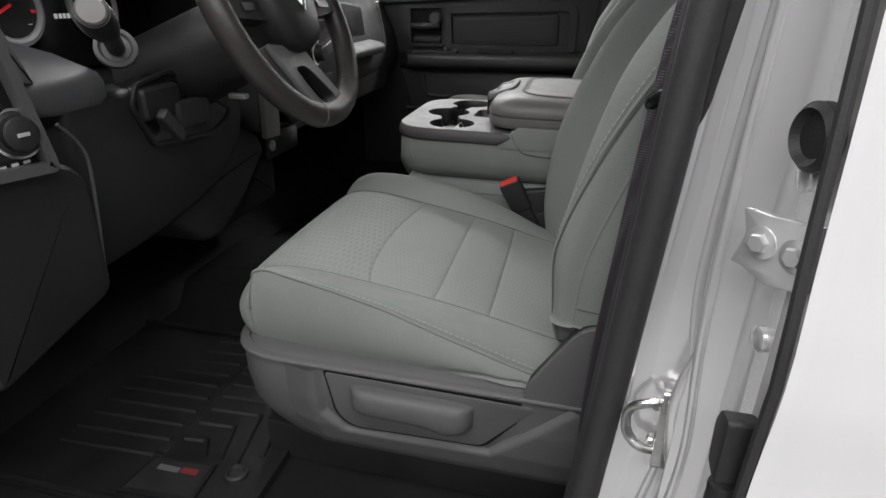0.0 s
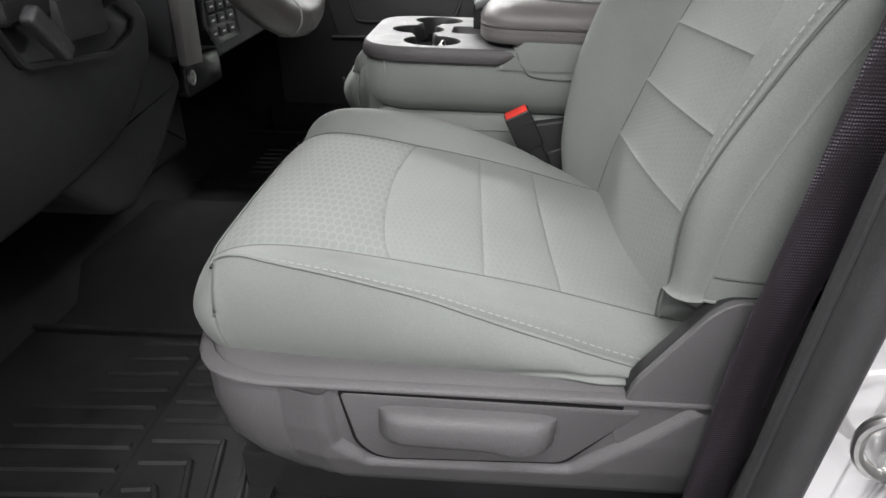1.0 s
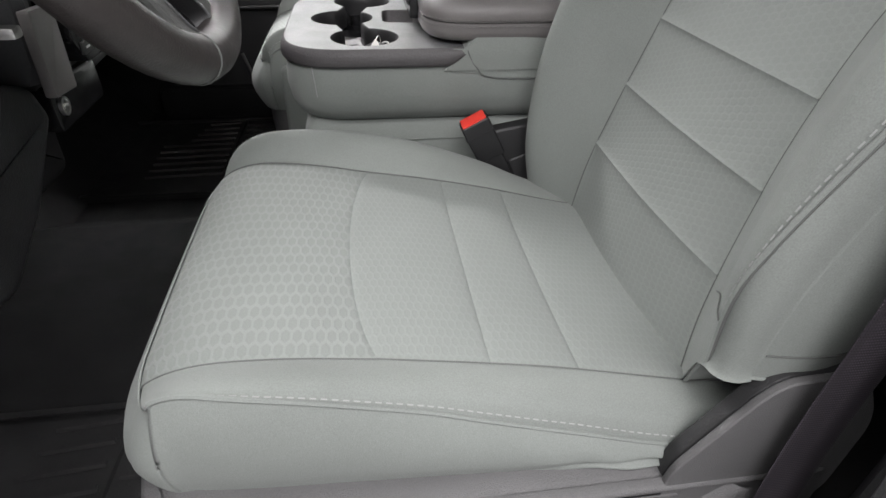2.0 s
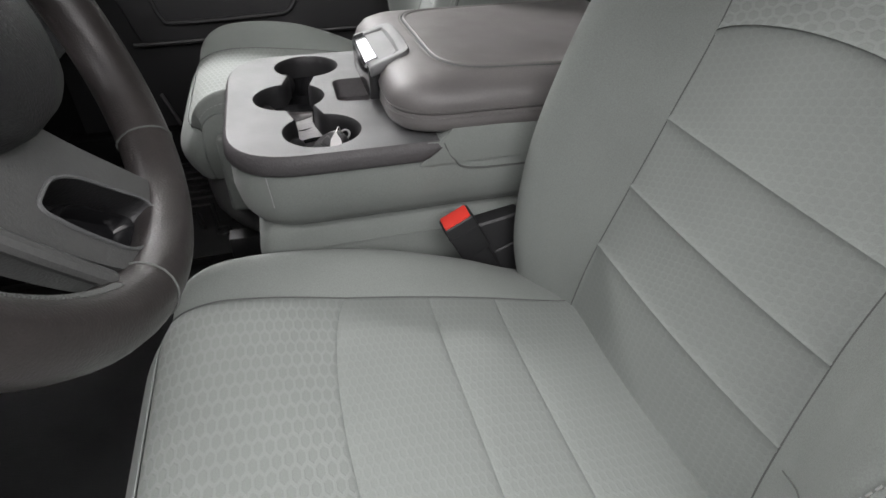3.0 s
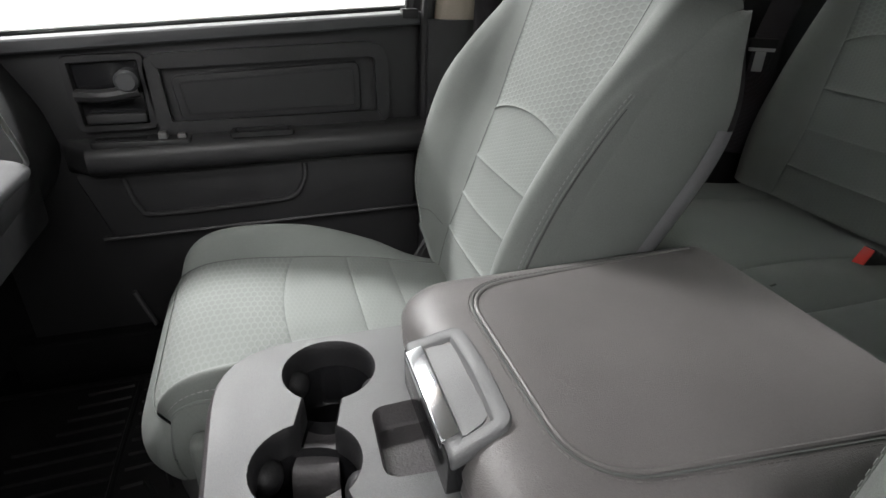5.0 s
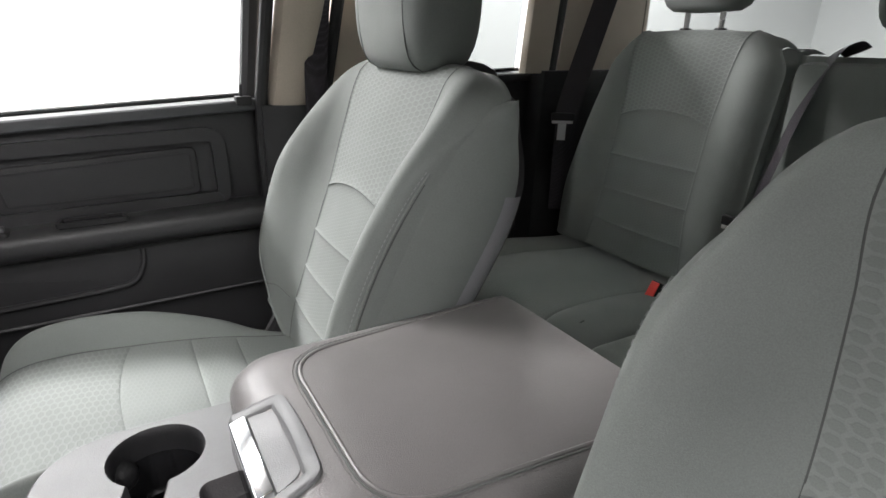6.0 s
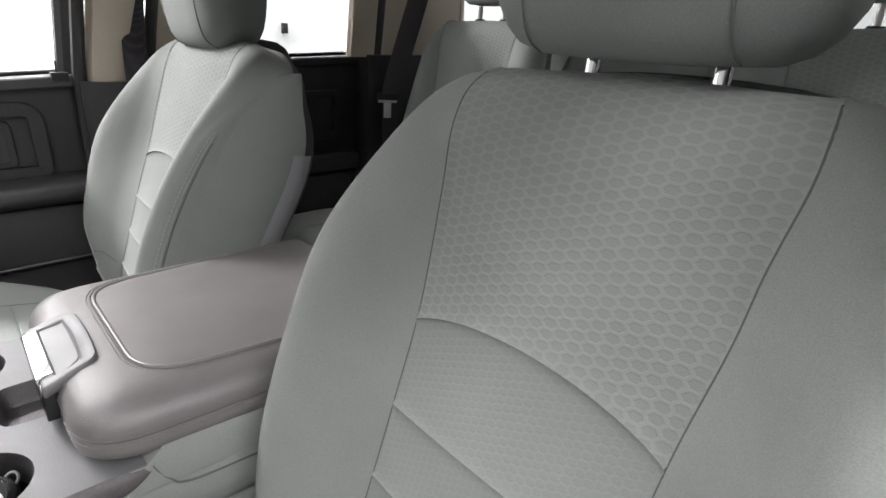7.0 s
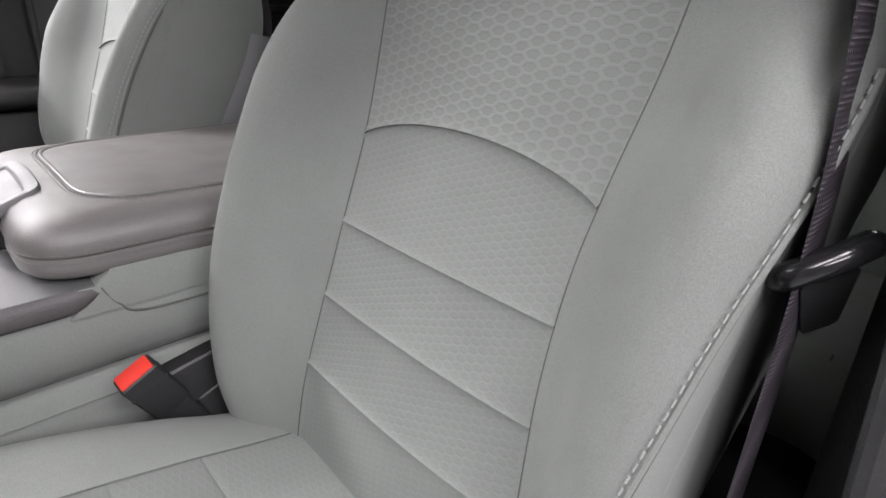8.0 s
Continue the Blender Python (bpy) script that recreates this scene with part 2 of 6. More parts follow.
def rounded(points, r, seg=5):
    """A closed outline with its corners rounded; r may be a list, one for each corner."""
    out = []
    n = len(points)
    for i, p in enumerate(points):
        rad = r[i] if isinstance(r, (list, tuple)) else r
        p = Vector(p)
        a, b = Vector(points[i - 1]), Vector(points[(i + 1) % n])
        if rad <= 0:
            out.append((p.x, p.y))
            continue
        da, db = (a - p), (b - p)
        ra, rb = min(rad, da.length * 0.49), min(rad, db.length * 0.49)
        s, e = p + da.normalized() * ra, p + db.normalized() * rb
        for k in range(seg + 1):
            t = k / seg
            q = s * (1 - t) ** 2 + p * 2 * t * (1 - t) + e * t ** 2
            out.append((q.x, q.y))
    return out


def spline(points, n):
    """Points along a smooth line through the given ones, evenly spaced by number."""
    pts = [Vector(p) for p in points]
    pts = [pts[0] * 2 - pts[1]] + pts + [pts[-1] * 2 - pts[-2]]
    out = []
    spans = len(pts) - 3
    for i in range(n):
        u = i / (n - 1) * spans
        k = min(int(u), spans - 1)
        t = u - k
        a, b, c, d = pts[k:k + 4]
        out.append(0.5 * ((2 * b) + (c - a) * t + (2 * a - 5 * b + 4 * c - d) * t * t + (3 * b - a - 3 * c + d) * t ** 3))
    return out


def tube(path, radius, seg=10, closed=False, flat=1.0, up=(0, 0, 1)):
    """A round or flattened rod along a path; radius may vary along it."""
    bm = bmesh.new()
    pts = [Vector(p) for p in path]
    n = len(pts)
    rings = []
    side = None
    for i, p in enumerate(pts):
        a = pts[i - 1] if i or closed else p
        b = pts[(i + 1) % n] if i < n - 1 or closed else p
        d = (b - a).normalized()
        if side is None:
            side = d.cross(Vector(up))
            if side.length < 1e-4:
                side = d.cross(Vector((1, 0.3, 0)))
        side = (side - d * side.dot(d)).normalized()
        top = side.cross(d)
        r = radius[i] if isinstance(radius, (list, tuple)) else radius
        rings.append([bm.verts.new(p + side * math.cos(2 * math.pi * k / seg) * r + top * math.sin(2 * math.pi * k / seg) * r * flat) for k in range(seg)])
    for i in range(n if closed else n - 1):
        p, q = rings[i], rings[(i + 1) % n]
        for k in range(seg):
            bm.faces.new((p[k], p[(k + 1) % seg], q[(k + 1) % seg], q[k]))
    if not closed:
        bm.faces.new(rings[0][::-1]), bm.faces.new(rings[-1])
    return bm


def loft(rings, closed=True, cap=True):
    bm = bmesh.new()
    rows = [[bm.verts.new(p) for p in ring] for ring in rings]
    m = len(rows[0])
    for p, q in zip(rows, rows[1:]):
        for k in range(m if closed else m - 1):
            bm.faces.new((p[k], p[(k + 1) % m], q[(k + 1) % m], q[k]))
    if cap and closed:
        bm.faces.new(rows[0][::-1]), bm.faces.new(rows[-1])
    return bm


def disc(center, normal, profile, seg=32):
    """A turned solid: profile of (radius, height) pairs round an axis."""
    z = Vector(normal).normalized()
    x = z.orthogonal().normalized()
    y = z.cross(x)
    c = Vector(center)
    return loft([[c + z * h + (x * math.cos(2 * math.pi * k / seg) + y * math.sin(2 * math.pi * k / seg)) * max(r, 1e-5) for k in range(seg)] for r, h in profile])


def sheet(func, us, vs, uv=None):
    """A surface over a grid of two numbers, with a pattern map in metres where given."""
    bm = bmesh.new()
    rows = [[bm.verts.new(func(u, v)) for u in us] for v in vs]
    layer = bm.loops.layers.uv.new("UVMap") if uv else None
    for j in range(len(vs) - 1):
        for i in range(len(us) - 1):
            f = bm.faces.new((rows[j][i], rows[j][i + 1], rows[j + 1][i + 1], rows[j + 1][i]))
            if uv:
                for loop, (a, b) in zip(f.loops, ((i, j), (i + 1, j), (i + 1, j + 1), (i, j + 1))):
                    loop[layer].uv = uv(us[a], vs[b])
    return bm


def lerp_table(table, t):
    """Smooth reading of a table of (t, value)."""
    if t <= table[0][0]:
        return table[0][1]
    for (a, va), (b, vb) in zip(table, table[1:]):
        if t <= b:
            k = (t - a) / (b - a)
            return va + (vb - va) * k
    return table[-1][1]


def smooth_table(table, t):
    if t <= table[0][0]:
        return table[0][1]
    if t >= table[-1][0]:
        return table[-1][1]
    for i in range(len(table) - 1):
        (a, va), (b, vb) = table[i], table[i + 1]
        if t <= b:
            k = (t - a) / (b - a)
            ma = (vb - table[i - 1][1]) / (b - table[i - 1][0]) if i else (vb - va) / (b - a)
            mb = (table[i + 2][1] - va) / (table[i + 2][0] - a) if i + 2 < len(table) else (vb - va) / (b - a)
            h = b - a
            return (2 * k ** 3 - 3 * k * k + 1) * va + (k ** 3 - 2 * k * k + k) * h * ma + (3 * k * k - 2 * k ** 3) * vb + (k ** 3 - k * k) * h * mb


def spread(n, length, fine=0.0035):
    """Numbers from 0 to 1, with extra rows close to both ends for the seam's dip."""
    e = [0.0, fine * 0.4 / length, fine / length, fine * 2 / length, fine * 4 / length]
    e = [v for v in e if v < 0.25]
    mid = [e[-1] + (1 - 2 * e[-1]) * k / n for k in range(1, n)]
    return e + mid + [1 - v for v in reversed(e)]


def stitches(points, step=0.0075, length=0.0045, r=0.0007, lift=None):
    """A row of short threads along a line."""
    bm = bmesh.new()
    pts = [Vector(p) for p in points]
    left = 0.0
    for a, b in zip(pts, pts[1:]):
        d = b - a
        n = d.length
        if n < 1e-6:
            continue
        u = d / n
        while left < n:
            p = a + u * left
            q = p + u * length
            up = Vector((0, 0, 1)) if lift is None else lift
            s = u.cross(up).normalized() * r
            t = s.cross(u).normalized() * r * 1.2
            vs = [bm.verts.new(w) for w in (p + s, p - s, q - s, q + s, p + t, q + t)]
            for f in ((0, 4, 5, 3), (4, 1, 2, 5), (0, 1, 4), (3, 5, 2), (0, 3, 2, 1)):
                bm.faces.new([vs[i] for i in f])
            left += step
        left -= n
    return bm
# ---------------------------------------------------------------- the garage round the truck
FLOOR_Z = -0.72


def garage():
    tagged(part("garage_floor", box(-7, 7, -5, 3.3, FLOOR_Z - 0.1, FLOOR_Z, 0), M_CONCRETE), "sealed grey concrete garage floor under the truck", "floor", kind="structure")
    # the west wall and the ceiling are unseen; their grey deepens the contrast
    for name, b in (("wall_east", (-7.1, 7.1, 3.3, 3.4)), ("unseen_wall_west", (-7.1, 7.1, -5.1, -5.0)), ("wall_north", (-7.1, -7.0, -5, 3.3)), ("wall_south", (7.0, 7.1, -5, 3.3))):
        tagged(part(name, box(*b, FLOOR_Z - 0.1, 2.7, 0), M_UNSEENGREY if name == "unseen_wall_west" else M_WHITE), "plain painted garage wall", "wall", kind="structure")
    tagged(part("garage_ceiling", box(-7.1, 7.1, -5.1, 3.4, 2.7, 2.8, 0), M_UNSEENGREY), "unseen grey garage ceiling, toned to cut bounce light", "ceiling", kind="structure")


garage()

# ---------------------------------------------------------------- truck cab shell
SIDE = 0.908


def cab_shell():
    cab = thing("truck_cab", (0, 0, FLOOR_Z + 0.3), "silver crew cab pickup body with open driver side", "truck body", kind="structure")
    # floor pan with a low tunnel, firewall, rear wall
    prof = [(-0.93, -0.05), (-0.93, 0.0), (-0.22, 0.0), (-0.14, 0.035), (0.14, 0.035), (0.22, 0.0), (0.93, 0.0), (0.93, -0.05)]
    part("floor", prism(prof, "x", -0.95, 1.3, 0), M_CARPET, cab, "black grained vinyl floor covering")
    part("toe_board", prism([(-0.93, 0.0), (-0.70, 0.0), (-1.0, 0.34), (-1.0, 0.9), (-1.06, 0.9), (-1.06, -0.05), (-0.95, -0.05)], "y", -0.9, 0.9, 0), M_CARPET, cab)
    part("rear_wall", prism([(1.22, -0.05), (1.30, -0.05), (1.34, 0.80), (1.30, 0.80)], "y", -0.9, 0.9, 0), M_DOOR, cab)
    part("rear_window_frame", box(1.29, 1.35, -0.9, 0.9, 1.19, 1.30, 0.01), M_HEAD, cab)
    part("roof", loft([[Vector((x, y, 1.30 - 0.05 * (y / 0.8) ** 2 + h)) for x in np.linspace(-0.35, 1.36, 12)] for h in (0.0, 0.03) for y in np.linspace(-0.72, 0.72, 12)], closed=False), M_HEAD, cab, "pale cloth headliner")
    part("hood", box(-2.3, -1.05, -0.85, 0.85, 0.40, 0.52, 0.04, 3), M_SILVER, cab)
    part("windshield", sheet(lambda u, v: Vector((-1.02 + 0.67 * v, u * (0.78 - 0.06 * v), 0.74 + 0.54 * v - 0.04 * u * u)), np.linspace(-1, 1, 9), np.linspace(0, 1, 7)), M_GLASS, cab).visible_shadow = False
    for s in (-1, 1):
        part("windshield_pillar", tube([(-1.03, s * 0.80, 0.70), (-0.7, s * 0.78, 0.98), (-0.36, s * 0.72, 1.27)], 0.04, 8), M_TAN, cab)
        part("roof_rail", tube([(-0.36, s * 0.72, 1.27), (0.4, s * 0.74, 1.29), (1.3, s * 0.72, 1.24)], 0.045, 8), M_TAN, cab)
        part("rocker", box(-0.95, 1.35, min(s * 0.80, s * 0.95), max(s * 0.80, s * 0.95), -0.16, -0.005, 0.02, 3), M_SILVER, cab)
        part("kick_panel", box(-1.08, -0.60, min(s * 0.84, s * 0.93), max(s * 0.84, s * 0.93), -0.1, 0.76, 0.01), M_CARPET, cab)
        part("rear_quarter", box(1.02, 1.36, min(s * 0.88, s * 0.95), max(s * 0.88, s * 0.95), -0.1, 0.76, 0.01), M_SILVER, cab)
        part("rear_pillar", prism([(1.004, 0.77), (1.34, 0.77), (1.33, 1.25), (1.055, 1.25)], "y", min(s * 0.80, s * 0.84), max(s * 0.80, s * 0.84), 0.006), M_TAN, cab, "beige plastic pillar trim")
        part("rear_side_trim", prism([(0.935, -0.02), (1.34, -0.02), (1.34, 0.776), (0.945, 0.772)], "y", min(s * 0.78, s * 0.88), max(s * 0.78, s * 0.88), 0.006), M_DOOR, cab)
    for s in (-1, 1):
        part("rear_door_seal", tube([(0.988, s * 0.806, 0.0), (0.988, s * 0.806, 0.77), (1.036, s * 0.80, 1.25)], 0.014, 8), M_SEAL, cab, "black rubber door seal")
    part("rear_window_pane", box(1.315, 1.32, -0.8, 0.8, 0.79, 1.2, 0), M_TINT, cab)
    return cab


cab = cab_shell()


def jamb_part(name, bm, *rest, **more):
    """A part of the driver's door jamb, which leans in towards the roof."""
    for v in bm.verts:
        k, z = min(max((-0.73 - v.co.y) / 0.07, 0), 1), min(v.co.z, 0.7)
        v.co += Vector((-0.024 * k - 0.016 * (z - 0.2) / 0.48 * (1 - k), 0.028 + 0.06 * (z - 0.37) * k, -0.003))
    return part(name, bm, *rest, **more)


def driver_pillar():
    """The door jamb behind the driver's door: seal, stepped silver sheet metal, striker, hinge, grommet."""
    p = thing("door_pillar", (0.28, -0.8, 0.0), "silver painted door pillar with black rubber seal", "door pillar", kind="structure")
    zs = np.linspace(-0.1, 1.25, 60)

    def lean(z):
        return 0.105 * (min(z, 0.9) - 0.47)

    def tumble(z):
        return 0.105 * (min(z, 0.75) - 0.47) + max(z - 0.75, 0) * 0.26

    def metal(u, z):
        wave = math.exp(-((z - 0.37) / 0.07) ** 2)
        step = 1 / (1 + math.exp((z - 0.40) / 0.02))
        prof = [(0.248, -0.750), (0.262, -0.752), (0.274 + 0.004 * step, -0.758), (0.290 + 0.012 * wave, -0.764), (0.303 + 0.010 * wave, -0.770), (0.314 - 0.016 * wave, -0.780), (0.320 - 0.022 * wave, -0.794), (0.298, -0.803), (0.324, -0.814), (0.330, -0.835), (0.329, -0.860), (0.333, -0.880), (0.350, -0.888)]
        k = u * (len(prof) - 1)
        i = min(int(k), len(prof) - 2)
        t = k - i
        t = t * t * (3 - 2 * t)
        x = prof[i][0] * (1 - t) + prof[i + 1][0] * t
        y = prof[i][1] * (1 - t) + prof[i + 1][1] * t
        k = max(0.0, 1 - u * 1.15)
        return Vector((x + lean(z) * k, y + tumble(z) * (k if z < 0.75 else 1), z))

    jamb_part("jamb", sheet(metal, np.linspace(0, 1, 97), zs), M_SILVER, p, smooth=180)
    # pressed ribs that follow the step in the sheet metal
    for u0, r, sway in ((0.27, 0.0045, 0.035), (0.47, 0.0065, 0.05), (0.60, 0.004, 0.02)):
        rib = []
        for z in np.linspace(0.02, 0.74, 70):
            wave = math.exp(-((z - 0.33) / 0.09) ** 2) - 0.5 * math.exp(-((z - 0.60) / 0.10) ** 2)
            rib.append(metal(u0 + sway * wave, z) + Vector((-0.0008, -0.0005, 0)))
        jamb_part("pressed_rib", tube(rib, r, 12), M_SILVER, p, smooth=180)
    for y, z in ((-0.748, 0.452), (-0.785, 0.255), (-0.842, 0.468), (-0.842, 0.585)):
        jamb_part("plug", disc((metal(0.42 if y > -0.8 else 0.72, z).x - 0.001, y, z), (-1, -0.2, 0), [(0.009, -0.003), (0.009, 0.002), (0.006, 0.004), (0, 0.0045)], 20), M_SILVER, p)
    part("inner_trim", loft([[Vector((x + lean(z), y + 0.04 * (z - 0.47), z)) for x, y in ((0.231, -0.714), (0.235, -0.698), (0.258, -0.682), (0.38, -0.676), (0.40, -0.715))] for z in zs]), M_BLACK, p, "black plastic pillar trim")
    part("seal", tube([(0.224 + 0.080 * (z - 0.4), -0.729 + 0.105 * (min(z, 0.8) - 0.4) + 0.2 * max(z - 0.8, 0), z) for z in zs], 0.0150, 12), M_SEAL, p, "black rubber door seal")
    part("seal_lip", tube([(0.216 + 0.080 * (z - 0.4), -0.716 + 0.105 * (min(z, 0.8) - 0.4) + 0.2 * max(z - 0.8, 0), z) for z in zs], 0.0085, 10), M_SEAL, p)
    # front door striker
    loop = spline([(0.292, -0.786, 0.364), (0.272, -0.790, 0.362), (0.258, -0.786, 0.352), (0.254, -0.784, 0.338), (0.258, -0.786, 0.322), (0.272, -0.790, 0.313), (0.292, -0.786, 0.312)], 30)
    jamb_part("striker_loop", tube(loop, 0.0044, 10), M_STEEL, p, "bright steel striker loop")
    jamb_part("striker_plate", prism(rounded([(-0.800, 0.298), (-0.778, 0.302), (-0.772, 0.372), (-0.792, 0.378)], 0.008), "x", 0.282, 0.300, 0.002), M_STEEL, p)
    for z in (0.318, 0.358):
        jamb_part("striker_bolt", disc((0.280, -0.784, z), (-1, 0, 0), [(0.006, 0), (0.006, 0.004), (0.004, 0.006), (0, 0.006)], 16), M_STEEL, p)
    # upper rear door hinge with bolts
    swing = Matrix.Translation((0.314, -0.860, 0.545)) @ Matrix.Rotation(radians(38), 4, "Z") @ Matrix.Scale(0.80, 4) @ Matrix.Translation((-0.318, 0.842, -0.533))
    hinge = prism(rounded([(-0.880, 0.508), (-0.845, 0.500), (-0.820, 0.508), (-0.810, 0.507), (-0.816, 0.524), (-0.819, 0.536), (-0.812, 0.556), (-0.838, 0.556), (-0.880, 0.562)], 0.004), "x", 0.314, 0.3205, 0.0015)
    jamb_part("hinge", turned(hinge, swing), M_SILVER, p, "painted steel door hinge")
    jamb_part("hinge_back", turned(box(0.320, 0.336, -0.876, -0.818, 0.512, 0.552, 0.002), swing), M_SILVER, p)
    for y, z in ((-0.834, 0.533), (-0.864, 0.533)):
        jamb_part("hinge_washer", turned(disc((0.3142, y, z), (-1, 0, 0), [(0.0135, 0), (0.0135, 0.0015), (0.0100, 0.0022), (0, 0.0022)], 22), swing), M_SILVER, p)
        jamb_part("hinge_bolt", turned(disc((0.3125, y, z), (-1, 0, 0), [(0.0085, 0), (0.0085, 0.003), (0.007, 0.0055), (0, 0.0055)], 6), swing), M_SILVER, p)
    jamb_part("grommet", disc((0.324, -0.855, 0.613), (-1, -0.25, 0), [(0.021, -0.004), (0.021, 0.003), (0.017, 0.007), (0.013, 0.002), (0, 0.002)], 24), M_BLACK, p, "black rubber grommet")
    jamb_part("check_box", prism(rounded([(-0.885, 0.372), (-0.862, 0.375), (-0.858, 0.408), (-0.866, 0.424), (-0.885, 0.427)], 0.006), "x", 0.306, 0.328, 0.003), M_BLACK, p)
    jamb_part("harness_boot", tube([(0.318 + 0.002 * (k % 2), -0.872, 0.366 - 0.007 * k) for k in range(14)], [0.013 if k % 2 else 0.0105 for k in range(14)], 12), M_BLACK, p)
    return p


driver_pillar()


def rear_door_skin(s):
    d = thing("rear_door", (0.7, s * SIDE, 0.0), "closed silver rear door of the pickup", "truck door", kind="structure")
    front = 0.325

    def skin(u, v):
        z = -0.12 + 0.86 * v
        x = front + 0.72 * u + (0.01 * (z - 0.4) if u < 0.01 else 0)
        y = SIDE - 0.006 - 0.03 * (1 - v) ** 3 - 0.035 * max(v - 0.72, 0) ** 1.3 * 3 + 0.006 * math.exp(-((z - 0.47) / 0.05) ** 2)
        if u < 0.02:
            y -= 0.004
        return Vector((x, s * y, z))

    us = [0, 0.006, 0.015, 0.03] + list(np.linspace(0.06, 1, 14))
    # silver skin in the whitened copy, for the glare on it
    jamb_part("outer_skin", sheet(skin, us, np.linspace(0, 1, 36)), M_WHITENED, d, smooth=180)
    jamb_part("edge_seal", tube([(front - 0.003, s * (skin(0, v).y * s - 0.004), skin(0, v).z) for v in np.linspace(0, 1, 20)], 0.0042, 8), M_SEAL, d)
    jamb_part("inner_trim", box(0.40, 0.95, min(s * 0.80, s * 0.87), max(s * 0.80, s * 0.87), -0.1, 0.73, 0.01), M_DOOR, d)
    jamb_part("window_pane", prism([(front + 0.03, 0.74), (1.02, 0.74), (1.04, 1.25), (front + 0.08, 1.25)], "y", min(s * 0.83, s * 0.834), max(s * 0.83, s * 0.834), 0), M_TINT, d)
    return d


rear_door_skin(-1)


def passenger_pillar():
    p = thing("door_pillar", (0.28, 0.8, 0.0), "beige over black plastic pillar trim beside passenger seat", "door pillar", kind="structure")
    zs = np.linspace(0.70, 1.27, 12)
    part("upper_trim", loft([[Vector((x + 0.10 * (z - 0.7), y - 0.28 * (z - 0.7), z)) for x, y in ((0.225, 0.815), (0.235, 0.785), (0.26, 0.772), (0.30, 0.775), (0.33, 0.80), (0.34, 0.83))] for z in zs]), M_TAN, p, "beige upper pillar trim")
    zs = np.linspace(-0.02, 0.705, 10)
    part("lower_trim", loft([[Vector((x, y, z)) for x, y in ((0.200, 0.88), (0.212, 0.785), (0.25, 0.765), (0.34, 0.765), (0.385, 0.79), (0.41, 0.88))] for z in zs]), M_DOOR, p)
    part("front_seal", tube([(0.213 + 0.08 * max(z - 0.7, 0), 0.805 - 0.26 * max(z - 0.7, 0), z) for z in np.linspace(0.0, 1.26, 20)], 0.013, 10), M_SEAL, p)
    part("rear_seal", tube([(0.352 + 0.10 * max(z - 0.7, 0), 0.812 - 0.26 * max(z - 0.7, 0), z) for z in np.linspace(0.0, 1.26, 20)], 0.013, 10), M_SEAL, p)
    part("outer_panel", box(0.2, 0.42, 0.86, 0.94, -0.1, 0.72, 0.01), M_SILVER, p)
    # belt guide and webbing on the pillar
    part("belt_webbing", tube(spline([(0.335, 0.675, 1.12), (0.318, 0.748, 0.8), (0.315, 0.742, 0.4), (0.31, 0.742, 0.08)], 20), 0.024, 8, flat=0.08, up=(0, 1, 0)), M_WEB, p)
    return p


passenger_pillar()


